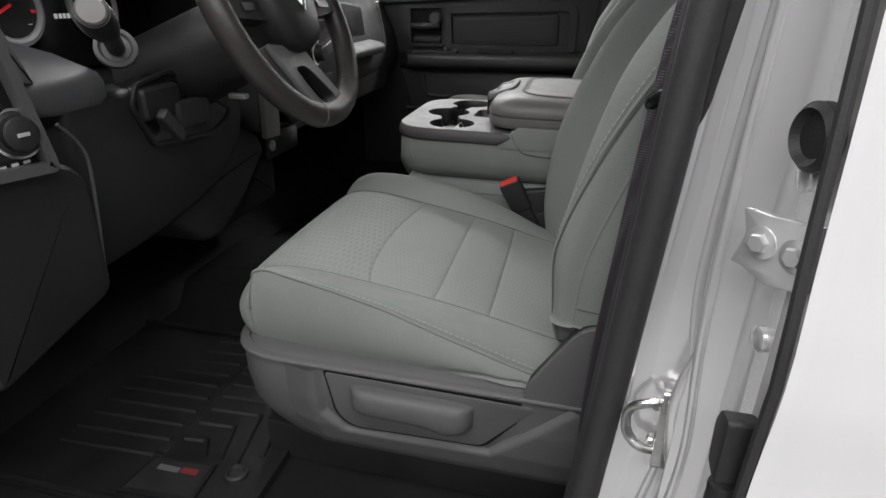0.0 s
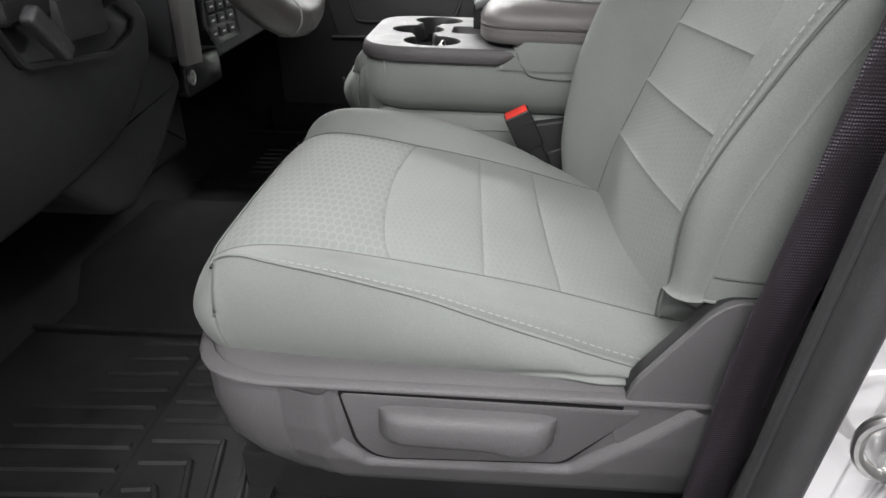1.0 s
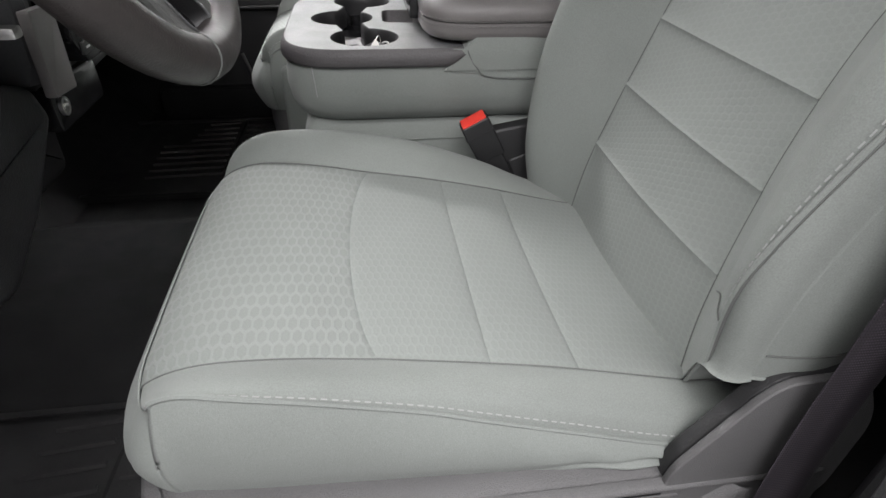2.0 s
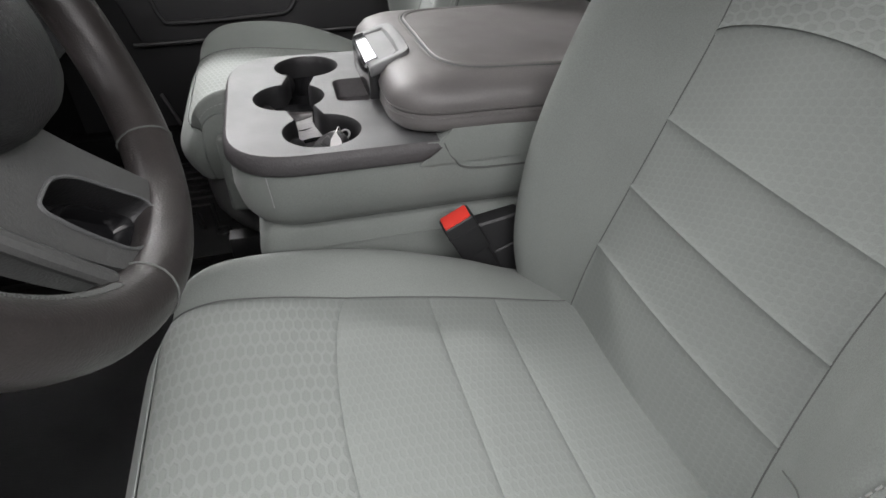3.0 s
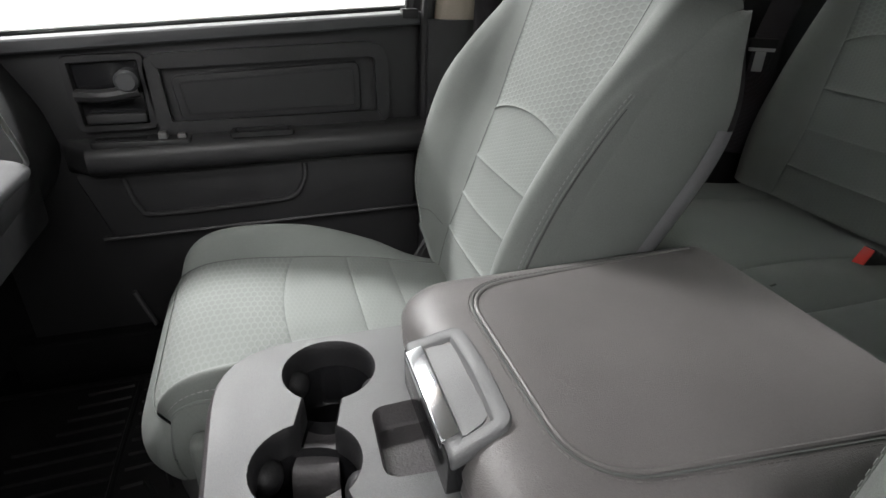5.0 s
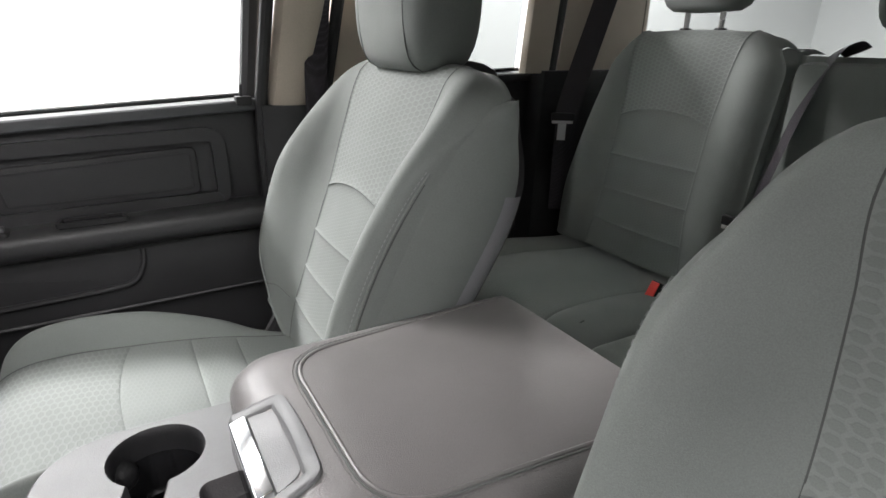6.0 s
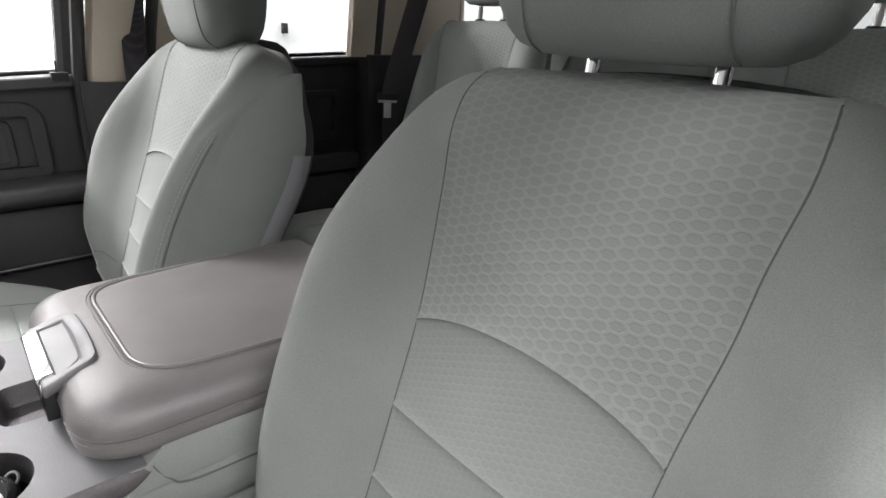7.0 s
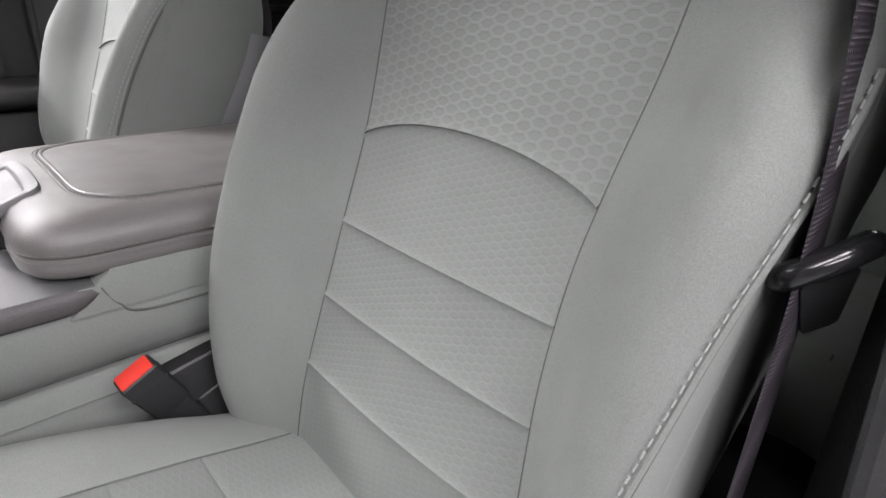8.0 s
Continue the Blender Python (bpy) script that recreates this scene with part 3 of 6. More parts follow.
def side_door(front):
    """Passenger side doors: inner trim, armrest, window sill, glass and outer skin."""
    x0, x1 = (-0.62, 0.205) if front else (0.385, 0.945)
    y = 0.825 if front else 0.85
    sill = (lambda x: 0.716 + (x - 0.19) * 0.062) if front else (lambda x: 0.760 + (x - 0.8) * 0.05)
    d = thing("passenger_door" if front else "rear_passenger_door", ((x0 + x1) / 2, y, 0.05), "closed door with charcoal plastic trim and armrest", "truck door", kind="structure")
    low = 0.06
    part("door_trim", prism(rounded([(x0, low), (x1, low), (x1, sill(x1) - 0.012), (x0, sill(x0) - 0.012)], 0.02), "y", y, y + 0.05, 0.006), M_DOOR, d, "charcoal moulded door trim")
    part("window_sill", prism([(x0, sill(x0) - 0.024), (x1, sill(x1) - 0.024), (x1, sill(x1)), (x0, sill(x0))], "y", y - 0.02, y + 0.065, 0.008, 3), M_DASHGREY if front else M_DOOR, d, "worn grey window sill")
    part("sill_seal", tube([(x, y + 0.045, sill(x) + 0.003) for x in np.linspace(x0, x1, 8)], 0.006, 8), M_SEAL, d)
    part("outer_skin", box(x0 - 0.2 if front else x0, x1 + 0.01, y + 0.065, 0.955, -0.12, sill(x0) - 0.01, 0.02), M_SILVER, d)
    glass_top = 1.24
    part("window_pane", prism([(x0, sill(x0)), (x1 - 0.02, sill(x1)), (x1 + 0.02, glass_top), (x0 + 0.36 if front else x0 + 0.05, glass_top)], "y", y + 0.035, y + 0.039, 0), M_GLASS if front else M_TINT, d).visible_shadow = not front
    if front:
        part("window_frame_rear", tube([(x1 - 0.004, y + 0.03, sill(x1) - 0.03), (x1 + 0.020, y - 0.02, 0.98), (x1 + 0.044, y - 0.09, 1.25)], 0.023, 10), M_SEAL, d)
        # bolstered upper inset with a frame within a frame
        outer = rounded([(-0.300, 0.498), (0.140, 0.503), (0.136, 0.664), (-0.310, 0.646)], [0.032, 0.032, 0.045, 0.032], 7)
        part("upper_inset_frame", ring_frame(outer, 0.026, "y", y + 0.01, y - 0.016), M_DOOR, d)
        inner = rounded([(-0.258, 0.522), (0.082, 0.528), (0.080, 0.626), (-0.268, 0.606)], 0.016)
        part("upper_inset", prism(inner, "y", y - 0.009, y + 0.004, 0.005, 3), M_DOOR, d)
        part("upper_inset_groove", ring_frame(rounded([(-0.246, 0.533), (0.071, 0.538), (0.069, 0.615), (-0.255, 0.596)], 0.010), 0.004, "y", y - 0.006, y - 0.0105), M_BLACK, d)
        # armrest with switch plate and pull cup
        arm = rounded([(0.745, 0.458), (0.748, 0.494), (0.775, 0.502), (0.83, 0.502), (0.83, 0.44), (0.78, 0.44)], [0.016, 0.012, 0.01, 0, 0, 0.02])
        part("armrest", arm_sweep(arm, -0.47, 0.205), M_DOOR, d, "charcoal padded armrest")
        part("pull_cup", ring_frame(rounded([(-0.176, 0.758), (-0.058, 0.758), (-0.062, 0.797), (-0.17, 0.797)], 0.008), 0.007, "z", 0.503, 0.5120), M_BLACK, d)
        part("pull_cup_floor", box(-0.170, -0.064, 0.762, 0.793, 0.4995, 0.5072, 0.001), M_GLOSS, d)
        part("switch_plate", prism(rounded([(-0.410, 0.762), (-0.243, 0.758), (-0.243, 0.795), (-0.410, 0.797)], 0.012), "z", 0.492, 0.5055, 0.003), M_BLACK, d)
        part("switch_recess", prism(rounded([(-0.402, 0.767), (-0.318, 0.766), (-0.318, 0.79), (-0.402, 0.79)], 0.006), "z", 0.500, 0.5065, 0.001), M_GLOSS, d)
        for sx, hgt in ((-0.290, 0.012), (-0.258, 0.008)):
            part("window_switch", box(sx - 0.008, sx + 0.008, 0.768, 0.786, 0.503, 0.505 + hgt, 0.004, 3), M_BASE, d)
        # inside handle in its recess
        cup = rounded([(-0.432, 0.512), (-0.300, 0.514), (-0.303, 0.650), (-0.437, 0.645)], 0.016)
        part("handle_bezel", ring_frame(cup, 0.014, "y", y - 0.016, y + 0.0), M_BLACK, d)
        part("handle_well", prism(cup, "y", y - 0.004, y + 0.002, 0.001), M_GLOSS, d)
        part("handle_lever", tube(spline([(-0.420, y - 0.012, 0.578), (-0.37, y - 0.03, 0.580), (-0.32, y - 0.022, 0.586)], 12), [0.012] * 12, 10, flat=1.0), M_DOOR, d)
        part("handle_pivot", disc((-0.334, y - 0.024, 0.604), (0, -1, 0), [(0.020, -0.02), (0.020, 0.01), (0.015, 0.016), (0, 0.016)], 20), M_DASHGREY, d)
        part("handle_foot", box(-0.415, -0.315, y - 0.022, y, 0.527, 0.546, 0.006, 3), M_DOOR, d)
        # embossed lower map pocket
        part("lower_panel", prism(rounded([(-0.42, 0.304), (0.19, 0.316), (0.19, 0.442), (-0.46, 0.438)], 0.012), "y", y - 0.022, y + 0.01, 0.006, 3), M_DOOR, d)
        part("pocket_rib", tube(spline([(-0.378, y - 0.022, 0.425), (-0.362, y - 0.027, 0.365), (-0.325, y - 0.028, 0.350), (-0.12, y - 0.028, 0.357), (-0.068, y - 0.027, 0.366), (-0.046, y - 0.024, 0.40), (-0.043, y - 0.020, 0.43)], 30), 0.006, 8), M_DOOR, d)
        part("lower_edge", tube([(-0.44, y - 0.016, 0.300), (0.2, y - 0.016, 0.313)], 0.006, 8), M_DOOR, d)
        part("lock_pin", tube([(0.178, y - 0.012, 0.71), (0.178, y - 0.012, 0.745)], [0.0035, 0.0025], 8), M_BLACK, d)
        part("door_sill", box(-0.66, 0.93, 0.79, 0.90, -0.01, 0.085, 0.012, 3), M_CARPET, d)
        # pale tube stands in for light reflected off the seal by the sill
        part("seal_reflection", tube([(-0.410, 0.80, 0.180), (-0.384, 0.80, 0.096)], 0.0075, 8, flat=0.6), M_BASE, d, "pale grey strip standing for a seal reflection")
        part("lock_collar", box(0.165, 0.197, y - 0.024, y, 0.704, 0.722, 0.003), M_BLACK, d)
    else:
        part("upper_inset", ring_frame(rounded([(0.45, 0.52), (0.88, 0.53), (0.88, 0.67), (0.45, 0.66)], 0.02), 0.02, "y", y - 0.012, y + 0.002), M_DOOR, d)
        part("armrest", box(0.42, 0.92, y - 0.06, y + 0.01, 0.44, 0.49, 0.014, 3), M_DOOR, d)
        part("lower_panel", prism(rounded([(0.43, 0.12), (0.91, 0.12), (0.91, 0.42), (0.43, 0.42)], 0.03), "y", y - 0.02, y + 0.01, 0.008, 3), M_DOOR, d)
        part("window_frame_front", tube([(x0 + 0.02, y + 0.03, 0.72), (x0 + 0.05, y - 0.02, 0.98), (x0 + 0.08, y - 0.09, 1.25)], 0.02, 8), M_TAN, d)
        part("quarter_trim", prism(rounded([(0.36, 0.728), (0.50, 0.732), (0.468, 0.775), (0.455, 0.86), (0.462, 1.26), (0.40, 1.26)], [0, 0.0, 0.03, 0.05, 0, 0]), "y", y - 0.055, y - 0.035, 0.004), M_TAN, d, "beige quarter trim beside the window")
        part("window_frame_rear", prism([(0.890, 0.765), (0.972, 0.765), (1.020, 1.25), (0.930, 1.25)], "y", 0.792, 0.822, 0.006), M_TAN, d, "beige window frame trim")
    return d


def ring_frame(outline, width, axis, lo, hi):
    """A flat frame that follows an outline."""
    c = Vector((sum(p[0] for p in outline) / len(outline), sum(p[1] for p in outline) / len(outline)))
    inner = []
    n = len(outline)
    area = sum(outline[i - 1][0] * outline[i][1] - outline[i][0] * outline[i - 1][1] for i in range(n))
    sgn = 1 if area > 0 else -1
    for i, p in enumerate(outline):
        d = Vector(outline[(i + 1) % n]) - Vector(outline[i - 1])
        nrm = Vector((-d.y, d.x)).normalized() * sgn
        q = Vector(p) + nrm * width
        inner.append((q.x, q.y))
    bm = bmesh.new()
    e = (hi - lo) * 0.3
    rows = []
    for pts, h in ((outline, hi), (outline, lo + e), ([(a * 0.92 + b * 0.08, c2 * 0.92 + d2 * 0.08) for (a, c2), (b, d2) in zip(outline, inner)], lo), ([(a * 0.2 + b * 0.8, c2 * 0.2 + d2 * 0.8) for (a, c2), (b, d2) in zip(outline, inner)], lo), (inner, lo + e), (inner, hi)):
        rows.append([bm.verts.new(at_axis(axis, a, b, h)) for a, b in pts])
    rows.append(rows[0])
    for p, q in zip(rows, rows[1:]):
        for k in range(n):
            bm.faces.new((p[k], p[(k + 1) % n], q[(k + 1) % n], q[k]))
    return bm


def arm_sweep(profile, x0, x1):
    """The armrest's section carried along the door, drawn in at its front end."""
    rings = []
    for k in range(14):
        t = k / 13
        x = x0 + (x1 - x0) * t
        shrink = 1 - 0.9 * max(0, 1 - t / 0.10) ** 2
        rings.append([Vector((x, 0.83 + (y - 0.83) * shrink, z + 0.012 * (t - 0.35))) for y, z in profile])
    return loft(rings)


side_door(True)
side_door(False)


# ---------------------------------------------------------------- seats
CUSHION_EDGE = [(0.0, 0.0), (0.25, 0.38), (0.5, 0.78), (0.72, 1.0), (0.9, 0.92), (1.0, 0.5)]
BACK_EDGE = [(0.0, 0.0), (0.24, 0.26), (0.48, 0.66), (0.68, 0.94), (0.84, 1.0), (0.96, 0.84), (1.01, 0.55), (1.0, 0.22)]


def shape_at(table, t):
    """A place on a bolster's rounded section: across and out, as shares."""
    k = min(max(t, 0), 0.9999) * (len(table) - 1)
    i = int(k)
    u = k - i
    pts = [table[max(i - 1, 0)], table[i], table[i + 1], table[min(i + 2, len(table) - 1)]]
    return tuple(0.5 * (2 * b + (c - a) * u + (2 * a - 5 * b + 4 * c - d) * u * u + (3 * b - a - 3 * c + d) * u ** 3) for a, b, c, d in zip(*pts))


class Seat:
    """Shape of a front seat: cushion and back as smooth surfaces, split into sewn panels."""

    def __init__(self, yc, sg, worn, full):
        self.yc, self.sg, self.worn, self.full = yc, sg, worn, full
        self.plump = 1.0 if sg > 0 else 1.4
        self.broad = 0.016 if sg > 0 else 0.012
        self.cush = spline([(0.27, 0, 0.272), (0.17, 0, 0.290), (0.05, 0, 0.312), (-0.08, 0, 0.328), (-0.16, 0, 0.337), (-0.220, 0, 0.336), (-0.260, 0, 0.320), (-0.283, 0, 0.288), (-0.283, 0, 0.256), (-0.268, 0, 0.230)], 240)
        self.back = spline([(0.168, 0, 0.262), (0.179, 0, 0.35), (0.203, 0, 0.44), (0.231, 0, 0.52), (0.263, 0, 0.60), (0.298, 0, 0.70), (0.322, 0, 0.765), (0.340, 0, 0.795), (0.368, 0, 0.808), (0.402, 0, 0.795)], 240)
        self.cl, self.bl = self.lengths(self.cush), self.lengths(self.back)
        self.turn = float(np.interp(0.73, [p.z for p in self.back[:180]], self.bl[:180]))

    @staticmethod
    def lengths(pts):
        out = [0.0]
        for a, b in zip(pts, pts[1:]):
            out.append(out[-1] + (b - a).length)
        return out

    @staticmethod
    def along(pts, lens, v):
        v = min(max(v, 0), lens[-1] - 1e-6)
        k = int(np.searchsorted(lens, v, side="right")) - 1
        t = (v - lens[k]) / (lens[k + 1] - lens[k])
        p = pts[k].lerp(pts[k + 1], t)
        d = (pts[k + 1] - pts[k]).normalized()
        return p, d

    def world(self, x, s, z):
        return Vector((x, self.yc + self.sg * s, z))

    def cushion(self, v, f):
        """v: metres from the rear; f: across, 0 middle, 1 edge of the insert, 2 sewn outer edge (negative: outboard)."""
        p, _ = self.along(self.cush, self.cl, v)
        x, z = p.x, p.z
        front = v > self.cl[-1] - 0.10
        nose = 1.0 if front else min(max((-0.19 - x) / 0.09, 0), 1)
        flat = self.worn < 0.5 and f < 0
        ins = lerp_table([(-0.28, 0.148), (-0.08, 0.150), (0.05, 0.157), (0.17, 0.164), (0.27, 0.164)] if f < 0 else [(-0.28, 0.172), (-0.20, 0.165), (-0.08, 0.146), (0.05, 0.136), (0.17, 0.130), (0.27, 0.130)], x)
        hw = smooth_table([(-0.29, 0.180), (-0.24, 0.187), (-0.10, 0.194), (0.05, 0.200), (0.13, 0.204), (0.27, 0.208)] if flat else [(-0.29, 0.192), (-0.24, 0.200), (-0.10, 0.207), (0.05, 0.213), (0.13, 0.216), (0.27, 0.216)], x)
        q = abs(f)
        side = 1 if f >= 0 else -1
        worn = self.worn if side < 0 else 1.0
        rise = smooth_table([(-0.29, 0.010), (-0.24, 0.030), (-0.14, 0.044), (-0.05, 0.044), (0.06, 0.022), (0.12, 0.004), (0.17, -0.004), (0.27, -0.004)], x) * worn * self.plump
        if front:
            rise *= 0.25
        drop = smooth_table([(-0.29, 0.020), (-0.24, 0.013), (-0.17, 0.000), (-0.10, -0.007), (-0.05, -0.012), (0.0, -0.021), (0.05, -0.028), (0.13, -0.033), (0.27, -0.036)] if flat else [(-0.29, -0.006), (-0.25, -0.010), (-0.1, -0.026), (0.05, -0.030), (0.14, -0.026), (0.27, -0.03)], x)
        if q <= 1:
            s = ins * q
            z += 0.004 * (1 - q * q) - 0.010 * math.exp(-((x - 0.12) / 0.10) ** 2) * (1 - q * q) + rise * 0.22 * q ** 4
        else:
            a, b = shape_at(CUSHION_EDGE, q - 1)
            s = ins + (hw - ins) * a
            z += rise * (0.22 + 0.80 * b) + drop * (q - 1) ** 2.4
        c = min(max((s / hw - 0.62) / 0.38, 0), 1)
        x += (0.034 if flat else 0.040) * (1 - math.sqrt(max(1 - c * c * 0.97, 0))) * nose
        if self.sg < 0:
            x -= 0.014 * min(max((0.05 - x) / 0.25, 0), 1)
        return self.world(x, s * side, z)

    def height(self, w, p):
        """A measure that climbs the back and goes on climbing where it rolls over the top."""
        top = self.bl[-1] - 0.075
        return p.z if w < top else self.along(self.back, self.bl, top)[0].z + (w - top) * 0.8

    def back_pt(self, w, f):
        p, d = self.along(self.back, self.bl, w)
        n = Vector((-d.z, 0, d.x))
        z = self.height(w, p)
        ins = smooth_table([(0.26, 0.124), (0.34, 0.118), (0.45, 0.113), (0.52, 0.115), (0.60, 0.122), (0.70, 0.139), (0.76, 0.152), (0.80, 0.150), (0.86, 0.130)], z)
        hw = smooth_table([(0.26, 0.200), (0.34, 0.211), (0.5, 0.218), (0.70, 0.220), (0.785, 0.218), (0.82, 0.211), (0.86, 0.196)], z)
        bulge = self.full * smooth_table([(0.26, 0.032), (0.34, 0.055), (0.45, 0.074), (0.58, 0.074), (0.66, 0.064), (0.72, 0.048), (0.77, 0.030), (0.81, 0.014), (0.86, 0.006)], z)
        q = abs(f)
        side = 1 if f >= 0 else -1
        deep = 0.0
        if side < 0:
            ins += smooth_table([(0.26, 0.032), (0.34, 0.024), (0.40, 0.018), (0.47, 0.010), (0.54, 0.003), (0.60, 0.0), (0.67, -0.003), (0.75, -0.013), (0.86, -0.013)], z)
            deep = 0.006 * min(max((0.56 - z) / 0.12, 0), 1)
            if self.sg < 0:
                hw += 0.054 * math.exp(-((z - 0.47) / 0.16) ** 2)
            bulge *= smooth_table([(0.30, 0.56), (0.36, 0.60), (0.42, 0.67), (0.48, 0.74), (0.54, 0.84), (0.60, 0.95), (0.66, 1.0)], z)
        hw += self.broad * math.exp(-((z - 0.68) / 0.12) ** 2)
        if q <= 1:
            s = ins * q
            out = 0.004 * (1 - q * q) - deep * q * q
        else:
            a, b = shape_at(BACK_EDGE, q - 1)
            s = ins + (hw - ins) * a
            out = bulge * b - deep * (2 - q)
        q3 = p + n * out
        zz = q3.z
        if zz > 0.55:
            u = min(max((s - 0.122) / (0.222 - 0.122), 0), 1)
            top = 0.808 - 0.092 * (1 - math.sqrt(1 - 0.97 * u * u))
            t = (zz - 0.55) / 0.258
            zz = 0.55 + 0.258 * (t - (1 - (top - 0.55) / 0.258) * t * t)
        return self.world(q3.x, s * side, zz)

    def back_side(self, w, k, side):
        """Side of the back from the sewn edge (k=0) round to the rear panel (k=1)."""
        e = self.back_pt(w, 2 * side)
        p, d = self.along(self.back, self.bl, w)
        z = self.height(w, p)
        _, d = self.along(self.back, self.bl, min(w, self.turn))
        n = Vector((-d.z, 0, d.x))
        t = min(max((z - 0.58) / 0.19, 0), 1)
        t = t * t * (3 - 2 * t)
        n.z *= 1 - 0.95 * t
        n.normalize()
        low = smooth_table([(0.26, 0.07), (0.34, 0.105), (0.5, 0.155), (0.7, 0.165)], z)
        depth = low * (1 - t) + max(0.006, 0.432 - e.x) * t
        out = (0.008 * math.sin(math.pi * min(k * 0.9, 1)) - (0.024 + 0.006 * t) * k ** 3)
        return Vector((e.x, e.y, e.z)) - n * depth * k + Vector((0, self.sg * side * out, 0))


def sewn(surface, f0, f1, v0, v1, nu, nv, dip=0.0035, puff=0.0, width=0.2, height=0.2, side_dip=None):
    """A sewn panel of a surface: v0 and v1 are functions of the place across; the edges dip into the seams."""
    us, vs = spread(nu, width), spread(nv, height)
    side_dip = dip if side_dip is None else side_dip

    def place(a, b):
        f = f0 + (f1 - f0) * a
        v = v0(f) + (v1(f) - v0(f)) * b
        p = surface(v, f)
        e = 1e-3
        n = (surface(v + e, f) - surface(v - e, f)).cross(surface(v, f + 4 * e) - surface(v, f - 4 * e))
        if n.length < 1e-12:
            return p
        n.normalize()
        return p, n

    def func(a, b):
        got = place(a, b)
        if not isinstance(got, tuple):
            return got
        p, n = got
        da, db = min(a, 1 - a) * width, min(b, 1 - b) * height
        off = puff * (min(da / 0.04, 1) ** 0.5) * (min(db / 0.03, 1) ** 0.5) - max(dip * math.exp(-db / 0.0035), side_dip * math.exp(-da / 0.0035))
        return p + n * off * FLIP[0]

    def uv(a, b):
        f = f0 + (f1 - f0) * a
        return (f * 0.143, v0(f) + (v1(f) - v0(f)) * b)

    return sheet(func, us, vs, uv)


FLIP = [1.0]


def front_seat(sg, label, base_label, worn, full):
    yc = -0.413 * sg
    g = Seat(yc, sg, worn, full)
    seat = thing("car_seat", (0.0, yc, 0.0), label, "car seat", "front seats")
    FLIP[0] = -1.0 * sg
    BL = g.bl[-1]

    def by_x(x):
        return float(np.interp(-x, [-p.x for p in g.cush[:176]], g.cl[:176]))

    def arch(f):
        return by_x(-0.079) + 0.024 * max(1 - f * f, 0) ** 0.6

    brow = by_x(-0.262)
    lines = [lambda f: 0.03, lambda f: by_x(0.080), lambda f: by_x(0.006), arch, lambda f: brow]
    nose = part("front_panel", sewn(g.cushion, -1, 1, lines[3], lines[4], 30, 20, puff=0.002, width=0.28, height=0.18, side_dip=0.0012, dip=0.0014), M_HEX, seat, "grey honeycomb cloth panel", 180)
    for i in range(3):
        part("insert_panel", sewn(g.cushion, -1, 1, lines[i], lines[i + 1], 30, 10, puff=0.003, width=0.28, height=0.08, side_dip=0.0012, dip=0.0016), M_LUMBAR, seat, "", 180)
    part("front_piping", tube([g.cushion(brow, f) + Vector((-0.0006, 0, 0.0004)) for f in np.linspace(-2, 2, 80)], 0.0009, 6), M_CLOTH, seat)
    for side in (-1, 1):
        f0, f1 = (1, 2) if side > 0 else (-2, -1)
        bolster = part("cushion_bolster", sewn(g.cushion, f0, f1, lambda f: 0.0, lambda f: brow, 20, 50, puff=0.001, width=0.06, height=0.5, side_dip=0.0010), M_CLOTH, seat, "plain grey cloth bolster", 180)

        # thin dark tube gives the insert's seam its crease shade
        part("insert_seam_shade", tube([g.cushion(v, 1.0 * side) + Vector((0, 0, -0.0004)) for v in np.linspace(0.05, brow, 90)], 0.0007, 6), M_SEAM, bolster)
        seam = [g.cushion(v, 2 * side) + Vector((0, 0, 0.0012)) for v in np.linspace(0.10, brow, 60)]
        part("piping", tube(seam, 0.0022, 6), M_CLOTH, bolster)
        part("stitching", stitches([g.cushion(v, 1.90 * side) + Vector((0, 0, 0.0012)) for v in np.linspace(0.10, brow, 60)]), M_STITCH, bolster)
    # one skirt hangs from the piping round both sides and the front
    edge = [g.cushion(v, -2) for v in np.linspace(0.05, brow, 90)] + [g.cushion(brow, f) for f in np.linspace(-2, 2, 62)[1:-1]] + [g.cushion(v, 2) for v in np.linspace(brow, 0.05, 90)]
    run = Seat.lengths(edge)
    total = run[-1]
    ways = []
    for i in range(len(edge)):
        lo, hi = max(i - 7, 0), min(i + 7, len(edge) - 1)
        d = edge[hi] - edge[lo]
        ways.append(Vector((d.y, -d.x, 0)).normalized() * -sg)

    def skirt(k, i):
        e, out_way, at = edge[i], ways[i], run[i]
        low = min(0.234, e.z - 0.002)
        near = min(at, total - at)
        front = min(max((-out_way.x - 0.2) / 0.7, 0), 1)
        out = 0.016 * (math.sin(math.pi * (0.15 + 0.75 * k)) - math.sin(math.pi * 0.15)) + (0.013 * math.sin(0.5 * math.pi * min(k / 0.55, 1)) - 0.020 * max(k - 0.55, 0) ** 1.5) * front
        out += 0.0016 * math.sin(at * 95 + k * 5) * math.sin(math.pi * k) * math.exp(-((near - 0.07) / 0.08) ** 2)
        for k0, slope, deep, far in ((0.20, 3.2, 0.0042, 0.21), (0.42, 4.6, 0.0030, 0.13), (0.93, -0.9, 0.0030, 0.17)):
            c = (k - k0 - slope * (near - 0.01)) / 0.075
            out -= deep * (math.exp(-c * c) - 0.6 * math.exp(-(c - 1.8) ** 2)) * min(near / 0.04, 1) * min(max((far - near) / 0.08, 0), 1) * math.sin(math.pi * k) ** 0.4
        return e + out_way * out + Vector((0, 0, (low - e.z) * k))

    part("cushion_skirt", sheet(skirt, np.linspace(0, 1, 36), range(len(edge))), M_CLOTH, seat, "creased plain cloth skirt of the cushion", 180)
